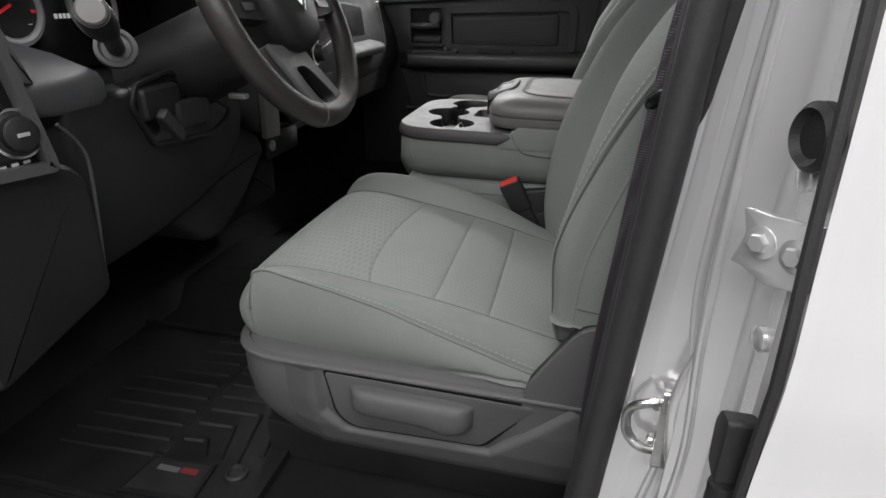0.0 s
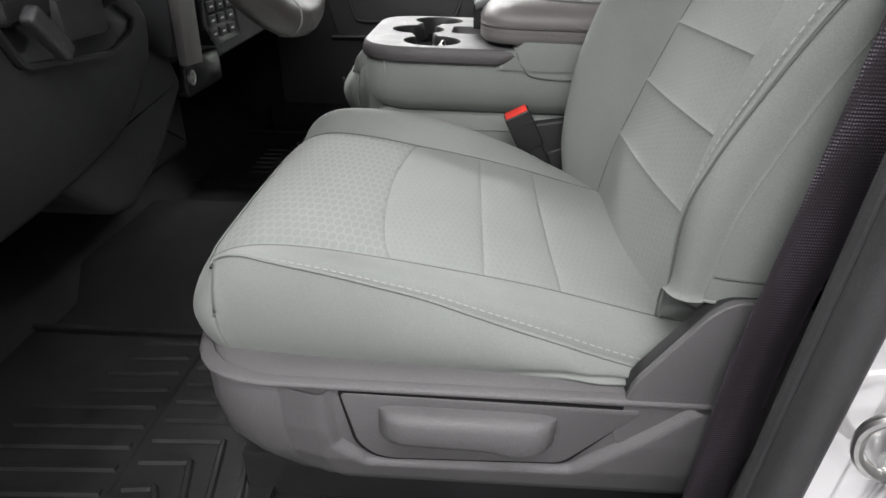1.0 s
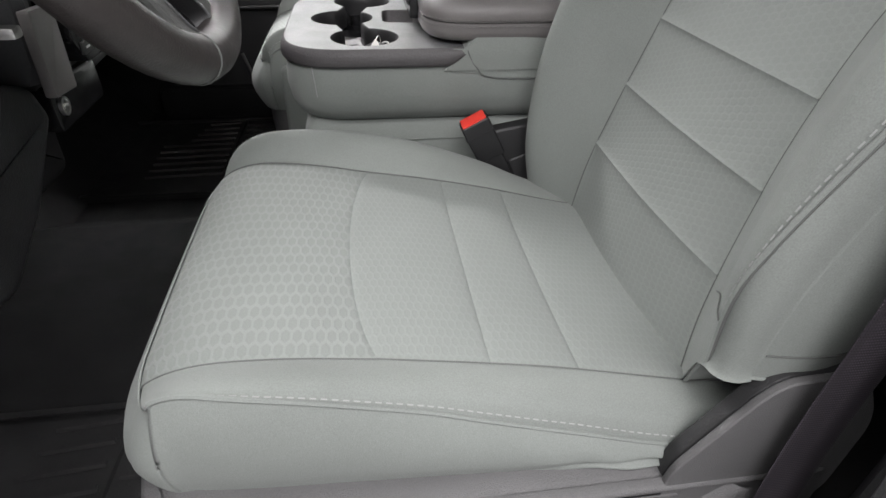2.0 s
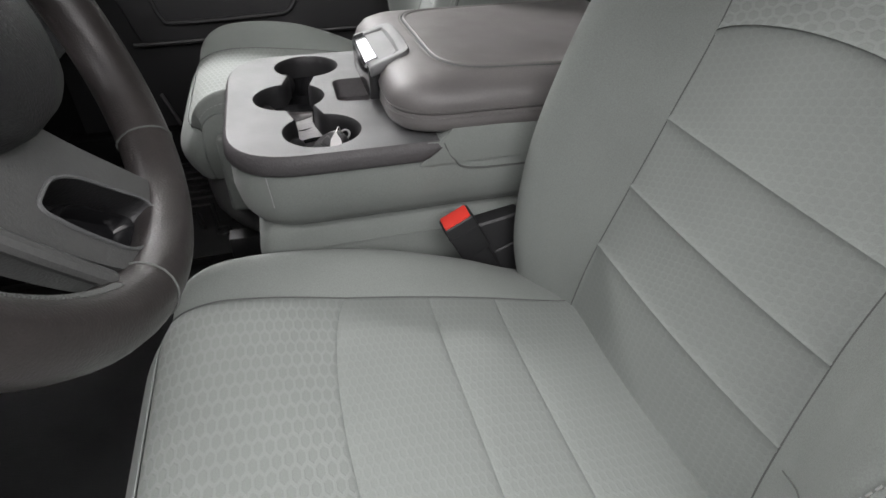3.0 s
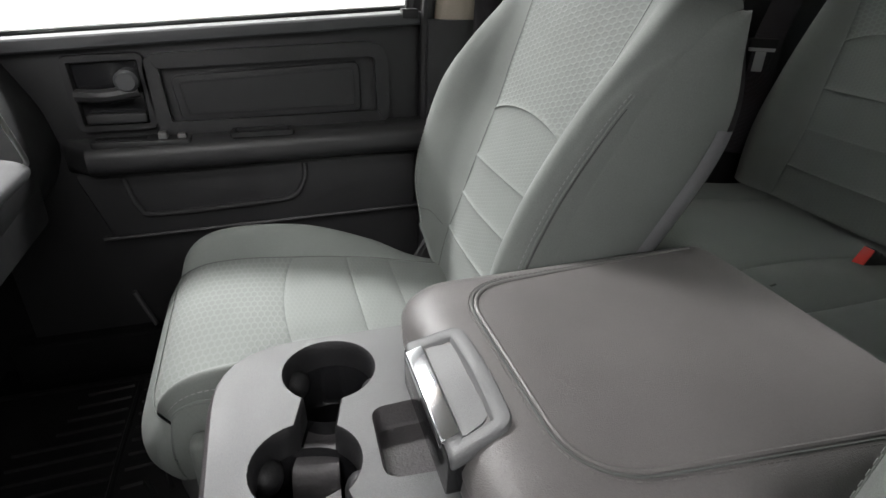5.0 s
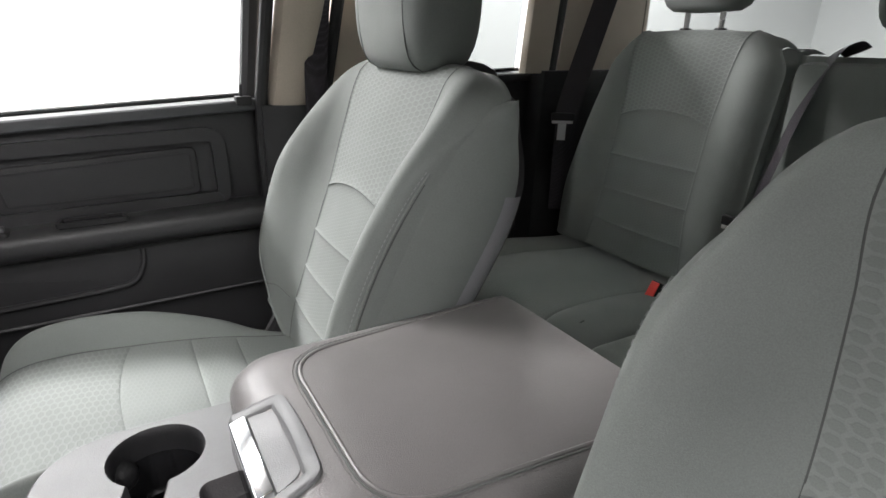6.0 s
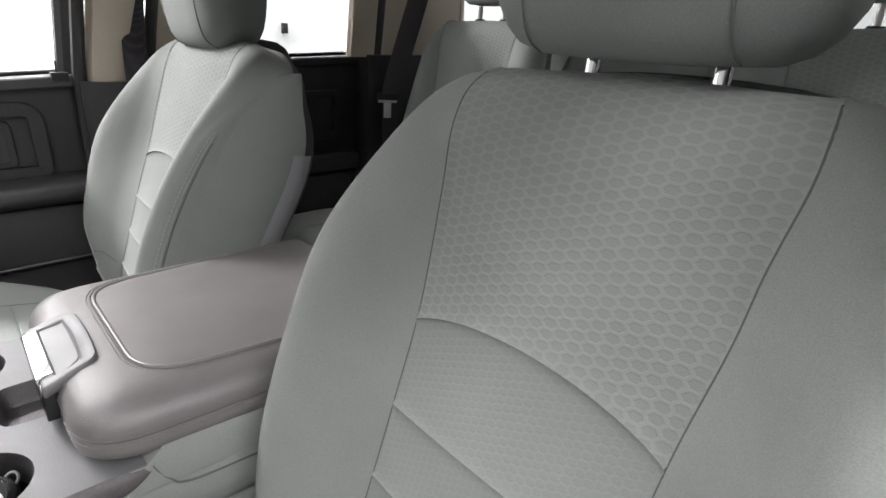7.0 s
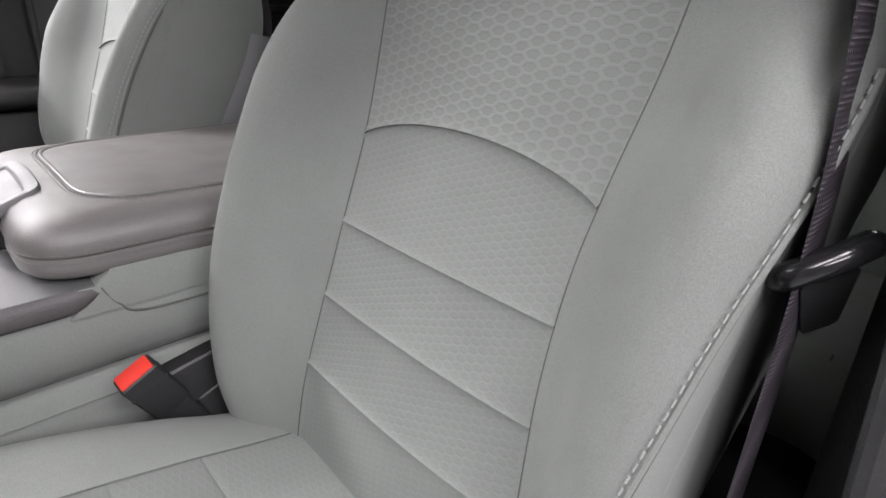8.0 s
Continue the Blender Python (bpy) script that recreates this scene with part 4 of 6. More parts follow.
    # back
    def by_z(z):
        return float(np.interp(z, [p.z for p in g.back[:190]], g.bl[:190]))

    def back_arch(f):
        return by_z(0.588) + 0.024 * max(1 - f * f, 0) ** 0.8

    lines = [lambda f: 0.0, lambda f: by_z(0.378), lambda f: by_z(0.447), lambda f: by_z(0.514), back_arch, lambda f: BL]
    for i in range(4):
        part("lumbar_panel", sewn(g.back_pt, -1, 1, lines[i], lines[i + 1], 30, 10, puff=0.003, width=0.26, height=0.07, side_dip=0.0012, dip=0.0022), M_LUMBAR, seat, "", 180)
    # dark tubes draw the shade in the cross seams
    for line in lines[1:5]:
        part("cross_seam_shade", tube([g.back_pt(line(f), f) + Vector((0.0006, 0, 0)) for f in np.linspace(-0.995, 0.995, 40)], 0.0013, 6), M_CREASE, seat)
    part("upper_back_panel", sewn(g.back_pt, -1, 1, lines[4], lines[5], 30, 26, puff=0.002, width=0.28, height=0.24, side_dip=0.0012), M_HEX, seat, "grey honeycomb cloth panel", 180)
    for side in (-1, 1):
        f0, f1 = (1, 2) if side > 0 else (-2, -1)
        def tucked(w, f, side=side):
            """The outer bolster draws back towards the recliner near its foot."""
            p = g.back_pt(w, f)
            if side < 0:
                a, b = min(max((0.44 - p.z) / 0.11, 0), 1), min(max((abs(f) - 1) / 0.6, 0), 1)
                p = p + Vector((0.012 * a * a * (3 - 2 * a) * b * b * (3 - 2 * b), 0, 0))
            return p

        def flank(k, w, side=side):
            p = g.back_side(w, k, side)
            return p + (tucked(w, 2 * side) - g.back_pt(w, 2 * side)) * (1 - min(k / 0.86, 1))

        def seam_at(w, side=side):
            """Where the sewn edge runs: near the insert at the foot, out on the crest higher up."""
            z = g.along(g.back, g.bl, w)[0].z
            return side * (1.84 if side > 0 else smooth_table([(0.33, 1.50), (0.38, 1.53), (0.44, 1.64), (0.52, 1.76), (0.62, 1.84), (0.8, 1.86)], z))

        def level(surface, z):
            """How far up the back a line across the surface reaches a height."""
            lo, hi = 0.0, by_z(0.50)
            for _ in range(24):
                mid = (lo + hi) / 2
                lo, hi = (mid, hi) if surface(mid).z < z else (lo, mid)
            return lo

        across, back_to = np.linspace(1, 2, 18), np.linspace(0, 0.86, 10)
        edge_w = [level(lambda w: tucked(w, a * side), lerp_table([(1.0, 0.268), (1.22, 0.296), (1.40, 0.334), (1.50, 0.342), (2.0, 0.342)], a)) for a in across]
        flank_w = [level(lambda w: flank(k, w), 0.342) for k in back_to]

        def foot(f):
            return float(np.interp(abs(f), across, edge_w)) if side < 0 else 0.0

        bolster = part("back_bolster", sewn(tucked, f0, f1, foot, lambda f: BL, 26, 60, puff=0.001, width=0.10, height=0.6, side_dip=0.0012), M_CLOTH, seat, "plain grey cloth bolster", 180)
        def flank_at(k, b):
            w = float(np.interp(k, back_to, flank_w))
            return flank(k, w + (BL - w) * b)

        part("back_side", sheet(flank_at, np.linspace(0, 0.86, 11), np.linspace(0, 1, 60)), M_CLOTH, seat, "", 180)
        part("back_shell_edge", sheet(lambda k, w, side=side: g.back_side(w, 0.70 + 0.26 * k, side) + Vector((0, sg * side * (0.0015 + 0.0035 * math.sin(math.pi * k)), 0)), np.linspace(0, 1, 7), np.linspace(by_z(0.30), by_z(0.675), 40)), M_SHELL, seat, "pale grey plastic back shell edge", 180)
        part("band_seam", tube([flank(k, level(lambda w: flank(k, w), 0.366)) for k in np.linspace(0.02, 0.85, 12)], 0.0010, 6), M_SEAM, bolster)
        if side < 0:
            rim = [tucked(foot(f), f) for f in np.linspace(1.2 * side, 2 * side, 20)] + [flank_at(k, 0) for k in np.linspace(0, 0.86, 12)[1:]]
            inner = tucked(foot(1.0 * side), 1.0 * side) + Vector((0.07, 0, 0))
            part("bolster_underside", sheet(lambda a, i: rim[i].lerp(inner, a) + Vector((0, 0, 0.004 * a)), (0, 0.5, 1), range(len(rim))), M_CLOTH, seat, "", 180)
            part("bottom_piping", tube(rim, 0.0017, 8), M_CLOTH, bolster)
            part("cap_tuck", tube(spline([tucked(level(lambda w: tucked(w, f), z), f) + Vector((-0.0004, 0, 0)) for f, z in ((-1.10, 0.372), (-1.26, 0.386), (-1.38, 0.384), (-1.50, 0.380))], 14), 0.0006, 6), M_SEAM, bolster)
        # dark tube draws the shade where bolster meets insert
        part("side_seam_shade", tube([g.back_pt(w, 1.0 * side) + Vector((-0.0004, 0, 0.0)) for w in np.linspace(0.0, BL - 0.05, 90)], 0.0011, 6), M_CREASE, bolster)
        part("edge_seam", tube([tucked(w, seam_at(w)) for w in np.linspace(max(foot(1.5 * side), by_z(0.335)), BL - 0.19, 60)], 0.0011, 6), M_SEAM, bolster)
        part("stitching", stitches([tucked(w, seam_at(w) - 0.06 * side) + Vector((-0.0006, -0.0008 * side * sg * -1, 0.0004)) for w in np.linspace(by_z(0.35), BL - 0.17, 60)], lift=Vector((-1, 0, 0.3))), M_STITCH, bolster)
        part("piping", tube([tucked(w, seam_at(w) - 0.022 * side) for w in np.linspace(max(foot(1.5 * side), by_z(0.335)), BL - 0.17, 70)], 0.0021, 8), M_CLOTH, bolster)

    def rear(u, w):
        a, b = g.back_side(w, 1, -1), g.back_side(w, 1, 1)
        p = a.lerp(b, u)
        p.x += 0.012 * math.sin(math.pi * u)
        p.z += max(g.back_pt(w, 4 * u - 2).z - g.back_pt(w, 2).z, 0) * min(max((p.z - 0.62) / 0.08, 0), 1)
        return p

    part("back_shell", sheet(rear, np.linspace(0, 1, 12), np.linspace(0.0, BL, 50)), M_BASE, seat, "grey back shell", 180)
    # head restraint: rounded pad on two bright posts
    rings = []
    for k in range(15):
        t = k / 14
        ang = math.pi * t
        z = 0.918 - 0.098 * math.cos(ang)
        w = 0.139 * max(math.sin(ang), 0.02) ** 0.28 * (0.97 + 0.03 * t)
        dpt = 0.062 * max(math.sin(ang), 0.02) ** 0.42
        z -= 0.028 if sg < 0 else 0.0
        xc = 0.357 + 0.10 * (z - 0.82) + 0.010 * math.cos(ang)
        ring = []
        for j in range(40):
            a = 2 * math.pi * j / 40
            c, s = math.cos(a), math.sin(a)
            ring.append(g.world(xc + dpt * math.copysign(abs(c) ** 0.62, c), w * math.copysign(abs(s) ** 0.62, s), z))
        rings.append(ring)
    head = part("head_restraint", loft(rings), M_CLOTH, seat, "grey cloth head restraint", 180)
    for side in (-1, 1):
        pts = []
        for k in range(1, 14):
            z = rings[k][0].z
            best = min(rings[k], key=lambda q: abs(q.y - (yc + side * 0.078)) + (1 if q.x > (min(r.x for r in rings[k]) + max(r.x for r in rings[k])) / 2 else 0))
            pts.append(Vector((best.x - 0.0004, yc + side * 0.078, best.z)))
        part("seam", tube(spline(pts, 40), 0.0009, 6), M_SEAM, head)
        part("post", tube([g.world(0.378, side * 0.053, 0.78), g.world(0.384, side * 0.053, 0.86)], 0.0062, 12), M_CHROME, head, "chrome post")
        part("post_guide", disc(g.world(0.384, side * 0.053, 0.797), (0.1, 0, 1), [(0.015, -0.012), (0.015, 0.006), (0.011, 0.010), (0, 0.010)], 20), M_BLACK, seat)
    seat_base(seat, g, sg, base_label)
    return g


def seat_base(seat, g, sg, base_label):
    def plan(inset, top):
        o = rounded([(-0.270 + inset, -0.228 + inset), (0.285 - inset * 0.3, -0.228 + inset), (0.285 - inset * 0.3, 0.205 - inset), (-0.270 + inset, 0.205 - inset)], [0.085, 0.02, 0.02, 0.085], 7)
        return o

    rings = []
    for z, inset in ((0.062, 0.075), (0.066, 0.050), (0.085, 0.030), (0.115, 0.014), (0.15, 0.004), (0.19, 0.0), (0.225, 0.0), (0.236, 0.002), (0.242, 0.008), (0.243, 0.03)):
        rings.append([g.world(x, s, z + (0.022 * max((-0.12 - x) / 0.16, 0) ** 1.3 if z < 0.12 else 0.004 * max((-0.12 - x) / 0.16, 0))) for x, s in plan(inset, z)])
    base = part("seat_base", loft(rings), M_BASE, seat, base_label, 50)
    flange = []
    for z, inset in ((0.2365, 0.001), (0.2375, -0.0030), (0.2385, -0.0036), (0.2410, -0.0032), (0.2430, -0.0005), (0.2440, 0.006)):
        flange.append([g.world(x, s, z + 0.004 * max((-0.12 - x) / 0.16, 0)) for x, s in plan(inset, z)])
    part("upper_flange", loft(flange, cap=False), M_BASE, base, "grained upper rim of the base", 50)
    # recliner cover rising to the hinge
    out = rounded([(0.128, 0.20), (0.138, 0.262), (0.184, 0.338), (0.200, 0.352), (0.262, 0.354), (0.292, 0.30), (0.288, 0.205), (0.240, 0.163), (0.16, 0.150)], [0.01, 0.01, 0.012, 0.012, 0.02, 0.02, 0.02, 0.02, 0.01])
    bm = prism(out, "y", -0.229, -0.2215, 0.003, 3)
    for v in bm.verts:
        v.co = g.world(v.co.x, v.co.y, v.co.z)
    cover = part("recliner_cover", bm, M_BASE, seat)
    bm = prism(rounded([(0.132, 0.205), (0.1395, 0.261), (0.1855, 0.337), (0.201, 0.3505), (0.262, 0.3525), (0.28, 0.30), (0.28, 0.22)], 0.010), "y", -0.2217, -0.206, 0.005, 3)
    for v in bm.verts:
        v.co = g.world(v.co.x, v.co.y, v.co.z)
    part("cover_edge", bm, M_BLACK, cover, "black plastic inner edge")
    bm = prism(out, "y", 0.175, 0.205, 0.008, 3)
    for v in bm.verts:
        v.co = g.world(v.co.x, v.co.y, v.co.z)
    part("recliner_cover", bm, M_BASE, seat)
    # recessed side panel with the recline handle
    shape = rounded([(-0.122, 0.2345), (0.153, 0.2305), (0.088, 0.158), (-0.088, 0.152), (-0.108, 0.172)], [0.006, 0.008, 0.01, 0.02, 0.01])

    def placed(bm, m=None):
        for v in bm.verts:
            v.co = g.world(v.co.x, v.co.y, v.co.z)
        return bm

    field = [(-0.138, 0.30), (-0.128, 0.170), (-0.100, 0.143), (0.098, 0.147), (0.190, 0.232)]

    def depth_in(x, z):
        """Distance inside the sunk field of the side, negative outside it."""
        d = 1.0
        for (ax, az), (bx, bz) in zip(field, field[1:]):
            ex, ez = bx - ax, bz - az
            d = min(d, ((z - az) * ex - (x - ax) * ez) / math.hypot(ex, ez))
        return d

    def shell(u, z):
        inset = lerp_table([(0.085, 0.030), (0.115, 0.014), (0.15, 0.004), (0.19, 0.0), (0.22, 0.0)], z)
        x0 = inset - 0.180
        x = x0 + (0.284 - x0) * u
        k = min(max(0.5 - depth_in(x, z) / 0.010, 0), 1)
        k = k * k * (3 - 2 * k)
        ends = min(max((x - x0) / 0.035, 0), 1) * min(max((0.284 - x) / 0.03, 0), 1) * min(max((z - 0.082) / 0.02, 0), 1)
        return g.world(x, -0.2276 + inset - 0.0085 * k * ends, z)

    part("side_shell", sheet(shell, np.linspace(0, 1, 120), np.linspace(0.084, 0.2375, 48)), M_BASE, base, "moulded side of the base", 180)
    # black plate behind the panel stands for the shade in its groove
    part("side_groove_shade", placed(prism([(x * 1.0 + (0.003 if x > 0 else -0.003), z + (0.003 if z > 0.19 else -0.003)) for x, z in shape], "y", -0.2288, -0.226, 0)), M_CARPET, base)
    part("side_panel", placed(prism(shape, "y", -0.2305, -0.225, 0.0015)), M_BASE, base)
    rings = []
    for k in range(17):
        t = k / 16
        x = -0.086 + 0.162 * t
        end = max(0.04, 1 - abs(2 * t - 1) ** 8) ** 0.5
        zt = 0.2245 - 0.002 * t
        zb = 0.182 - 0.008 * math.exp(-((t - 0.80) / 0.12) ** 2) + 0.004 * (1 - t)
        mid, half = (zt + zb) / 2, (zt - zb) / 2 * (0.75 + 0.25 * end)
        dep = 0.020 * end
        ring = []
        for j in range(18):
            a = 2 * math.pi * j / 18
            c, s = math.cos(a), math.sin(a)
            ring.append(g.world(x, -0.230 - dep * max(math.copysign(abs(c) ** 0.5, c), -0.2), mid + half * math.copysign(abs(s) ** 0.6, s)))
        rings.append(ring)
    part("recline_handle", loft(rings), M_BASE, base, "moulded recline handle", 60)
    for s in (-0.15, 0.13):
        part("seat_rail", placed(box(-0.26, 0.30, s - 0.018, s + 0.018, 0.0, 0.072, 0.004)), M_BLACK, seat)


front_seat(1, "grey cloth driver bucket seat on charcoal plastic base", "charcoal plastic seat base cover", 0.25, 1.0)
front_seat(-1, "grey cloth passenger bucket seat beside the centre console", "charcoal plastic seat base cover", 1.0, 1.0)


# ---------------------------------------------------------------- centre console
def ring_at(outline, z, inset=0.0, shift=0.0):
    n = len(outline)
    out = []
    for i, p in enumerate(outline):
        d = Vector(outline[(i + 1) % n]) - Vector(outline[i - 1])
        nrm = Vector((-d.y, d.x)).normalized()
        out.append(Vector((p[0] + nrm.x * inset + shift, p[1] + nrm.y * inset, z)))
    return out


def fill_with_holes(loops, z):
    bm = bmesh.new()
    edges = []
    for loop in loops:
        vs = [bm.verts.new((x, y, z)) for x, y in loop]
        edges += [bm.edges.new((vs[i - 1], vs[i])) for i in range(len(vs))]
    bmesh.ops.triangle_fill(bm, use_beauty=True, use_dissolve=False, edges=edges)
    return bm


def cup_outline(centers, r, half):
    """One outline round three cups and the slots between them."""
    (c1, c2, c3) = [Vector(c) for c in centers]

    def arc(c, a0, a1, n):
        return [(c.x + r * math.cos(a0 + (a1 - a0) * k / n), c.y + r * math.sin(a0 + (a1 - a0) * k / n)) for k in range(n + 1)]

    w = math.asin(half / r)
    d12, d21 = math.atan2(*(c2 - c1).yx), math.atan2(*(c1 - c2).yx)
    d23, d32 = math.atan2(*(c3 - c2).yx), math.atan2(*(c2 - c3).yx)
    tau = 2 * math.pi
    out = arc(c1, d12 + w, d12 - w + tau, 30)
    a0, a1 = d21 + w, d23 - w
    while a1 < a0:
        a1 += tau
    out += arc(c2, a0, a1, 14)
    out += arc(c3, d32 + w, d32 - w + tau, 30)
    a0, a1 = d23 + w, d21 - w
    while a1 < a0:
        a1 += tau
    out += arc(c2, a0, a1, 14)
    return out


def centre_console():
    con = thing("centre_console", (0.1, 0.0, 0.36), "fold-down grey centre console with cup holders and lid", "console")
    plan = rounded([(-0.180, -0.166), (0.40, -0.168), (0.40, 0.168), (-0.180, 0.166)], [0.085, 0.02, 0.02, 0.085], 9)
    rings = [ring_at(plan, z, i) for z, i in ((0.350, 0.040), (0.352, 0.026), (0.360, 0.012), (0.374, 0.003), (0.394, -0.001), (0.418, 0.0), (0.432, 0.003))]
    bm = loft(rings, cap=False)
    bm.faces.new([v for v in list(bm.verts)[:len(plan)]])
    body = part("body", bm, M_CLOTH, con, "padded grey cloth body", 60)
    part("seam", tube([(-0.141, -0.1665, 0.432), (-0.139, -0.1668, 0.41), (-0.138, -0.1655, 0.394)], 0.0006, 6), M_STITCH, body)
    top = rounded([(-0.178, -0.164), (0.072, -0.165), (0.072, 0.165), (-0.178, 0.164)], [0.082, 0.004, 0.004, 0.082], 9)
    fine = []
    for i, p in enumerate(top):
        q = top[(i + 1) % len(top)]
        n = max(1, int(math.dist(p, q) / 0.008))
        fine += [(p[0] + (q[0] - p[0]) * k / n, p[1] + (q[1] - p[1]) * k / n) for k in range(n)]
    rows = [ring_at(fine, z, i) for z, i in ((0.4295, 0.002), (0.430, -0.0045), (0.433, -0.0065), (0.443, -0.0055), (0.4495, -0.0025), (0.4515, 0.0))]
    for r in rows[:-1]:
        for v in r:
            k = min(max((v.x - 0.024) / 0.046, 0), 1)
            k = k * k * (3 - 2 * k)
            v.z += (0.4512 - v.z) * k
            v.y *= 1 - 0.045 * k * k
    part("band", loft(rows, cap=False), M_BAND, con, "dark grained plastic band", 60)
    for s in (-1, 1):
        part("body_cheek", sheet(lambda u, v, s=s: Vector((u, s * (0.1668 + 0.0008 * math.sin(math.pi * v)), 0.42 + 0.031 * v)), np.linspace(0.034, 0.12, 12), np.linspace(0, 1, 6)), M_CLOTH, body)
    # tray top with three linked cups and a small square well
    centers = [(-0.073, 0.112), (-0.104, 0.002), (-0.074, -0.106)]
    cups = cup_outline(centers, 0.0445, 0.0185)
    well = rounded([(-0.047, -0.030), (0.006, -0.034), (0.006, 0.050), (-0.045, 0.048)], [0.014, 0.004, 0.004, 0.014], 5)
    zt = 0.4515
    bm = fill_with_holes([top, cups, well], zt)
    tray = part("tray", bm, M_TRAY, con, "grey plastic cup holder tray")
    # walls and floors
    lip = [ring_at(cups, zt, 0), ring_at(cups, zt - 0.0025, 0.0018), ring_at(cups, zt - 0.012, 0.0025), ring_at(cups, zt - 0.030, 0.003)]
    part("cup_wall", loft(lip, cap=False), M_BLACK, tray, "", 60)
    for c in centers:
        part("cup_holder", loft([[Vector((c[0] + r * math.cos(2 * math.pi * k / 40), c[1] + r * math.sin(2 * math.pi * k / 40), zt - h)) for k in range(40)] for r, h in ((0.0425, 0.028), (0.0405, 0.072), (0.036, 0.078), (0.0005, 0.078))], cap=False), M_GLOSS, tray, "black cup holder well", 40)
        for a in (2.5, -0.2):
            part("cup_spring", disc((c[0] + 0.041 * math.cos(a), c[1] + 0.041 * math.sin(a), zt - 0.034), (-math.cos(a), -math.sin(a), 0.25), [(0.0165, -0.004), (0.0155, 0.003), (0.0125, 0.008), (0.008, 0.011), (0.003, 0.0122), (0, 0.0124)], 24), M_BLACK, tray, "", 180)
    # sloping floors of the slots between the cups, each with a rounded lip
    for a, b, prof in ((centers[0], centers[1], [(0.018, 0.062), (0.022, 0.050), (0.034, 0.044), (0.062, 0.040), (0.076, 0.036), (0.088, 0.040), (0.094, 0.066)]), (centers[1], centers[2], [(0.010, 0.066), (0.014, 0.030), (0.022, 0.026), (0.046, 0.028), (0.068, 0.031), (0.078, 0.036), (0.098, 0.064)])):
        d = (Vector(b) - Vector(a)).normalized()
        n = Vector((-d.y, d.x))
        rows = []
        for p in spline([(u, 0, h) for u, h in prof], 30):
            wide = 0.0162 + 0.010 * max(0.03 - p.x, 0) / 0.03 + 0.004 * max(p.x - 0.06, 0) / 0.03
            rows.append([Vector((a[0] + d.x * p.x + n.x * wide * k, a[1] + d.y * p.x + n.y * wide * k, zt - p.z - 0.002 * (1 - k * k) - (0.03 if abs(k) > 1.01 else 0))) for k in (-1.02, -1, -0.5, 0, 0.5, 1, 1.02)])
        part("slot_floor", loft(rows, closed=False), M_BAND, tray, "", 50)
    part("well_wall", loft([ring_at(well, zt, 0), ring_at(well, zt - 0.003, 0.002), ring_at(well, zt - 0.022, 0.003), ring_at(well, zt - 0.0245, 0.006)], cap=False), M_BAND, tray, "", 60)
    part("well_floor", prism(well, "z", zt - 0.027, zt - 0.0242, 0), M_BAND, tray)
    # cloth shoulder that carries the lid
    sh = rounded([(0.041, -0.1685), (0.40, -0.1685), (0.40, 0.1685), (0.041, 0.1685)], [0.004, 0.01, 0.01, 0.004], 6)
    sh_rings = [ring_at(sh, z, i) for z, i in ((0.424, 0.0), (0.436, -0.0005), (0.452, 0.0005), (0.463, 0.004))]
    for r in sh_rings:
        for v in r:
            if v.x < 0.1:
                v.x += (v.z - 0.444) * 0.9
    part("shoulder", loft(sh_rings), M_CLOTH, con, "", 60)
    seam = spline([(0.052, -0.1676, 0.449), (0.056, -0.1680, 0.440), (0.064, -0.1680, 0.428), (0.088, -0.1682, 0.414), (0.2, -0.1688, 0.411)], 30)
    part("seam", tube(seam, 0.0011, 6), M_SEAM, con)
    # padded lid
    lid_o = rounded([(0.0, -0.163), (0.365, -0.170), (0.365, 0.170), (0.0, 0.163)], [0.06, 0.03, 0.03, 0.06], 9)
    def lid_ring(z, i):
        """An outline of the lid whose rear edge stays upright."""
        o = rounded([(i, -0.163 + i), (0.365, -0.170 + i), (0.365, 0.170 - i), (i, 0.163 - i)], [max(0.06 - i * 0.7, 0.02), max(0.02 - i, 0.003), max(0.02 - i, 0.003), max(0.06 - i * 0.7, 0.02)], 9)
        return [Vector((x, y, z)) for x, y in o]

    low = part("lid", loft([lid_ring(z, i) for z, i in ((0.457, 0.012), (0.458, 0.005), (0.462, 0.001), (0.470, 0.0), (0.4785, 0.001), (0.4795, 0.0035))], cap=True), M_VINYL, con, "padded grey vinyl lid", 60)
    part("lid_top", loft([lid_ring(z, i) for z, i in ((0.4795, 0.0035), (0.4805, 0.0005), (0.488, -0.0005), (0.497, 0.003), (0.5065, 0.011), (0.5125, 0.024), (0.5150, 0.038), (0.5158, 0.060), (0.5163, 0.100))]), M_VINYL, low, "", 60)
    pad_o = rounded([(0.062, -0.122), (0.362, -0.146), (0.362, 0.146), (0.062, 0.122)], [0.055, 0.012, 0.012, 0.055], 9)

    def on_lid(pts, lift):
        """Points laid on the crowned top of the lid."""
        out = []
        for p in pts:
            i = min(p.x, 0.163 + 0.019 * p.x - abs(p.y))
            out.append(Vector((p.x, p.y, lerp_table([(0.0, 0.4885), (0.003, 0.497), (0.011, 0.5065), (0.024, 0.5125), (0.038, 0.5150), (0.060, 0.5158), (0.1, 0.5163)], i) + lift)))
        return out

    whole = ring_at(pad_o, 0.5150, -0.0022)
    part("pad_seam", tube(on_lid(whole[20:][9:] + whole[:11], 0.0), 0.0014, 6), M_SEAM, low)
    part("pad_piping", tube(on_lid((ring_at(pad_o, 0.515, 0.0016)[20:][9:] + ring_at(pad_o, 0.515, 0.0016)[:11]), -0.0006), 0.0026, 8), M_VINYL, low)
    whole = ring_at(pad_o, 0.5160, -0.006)
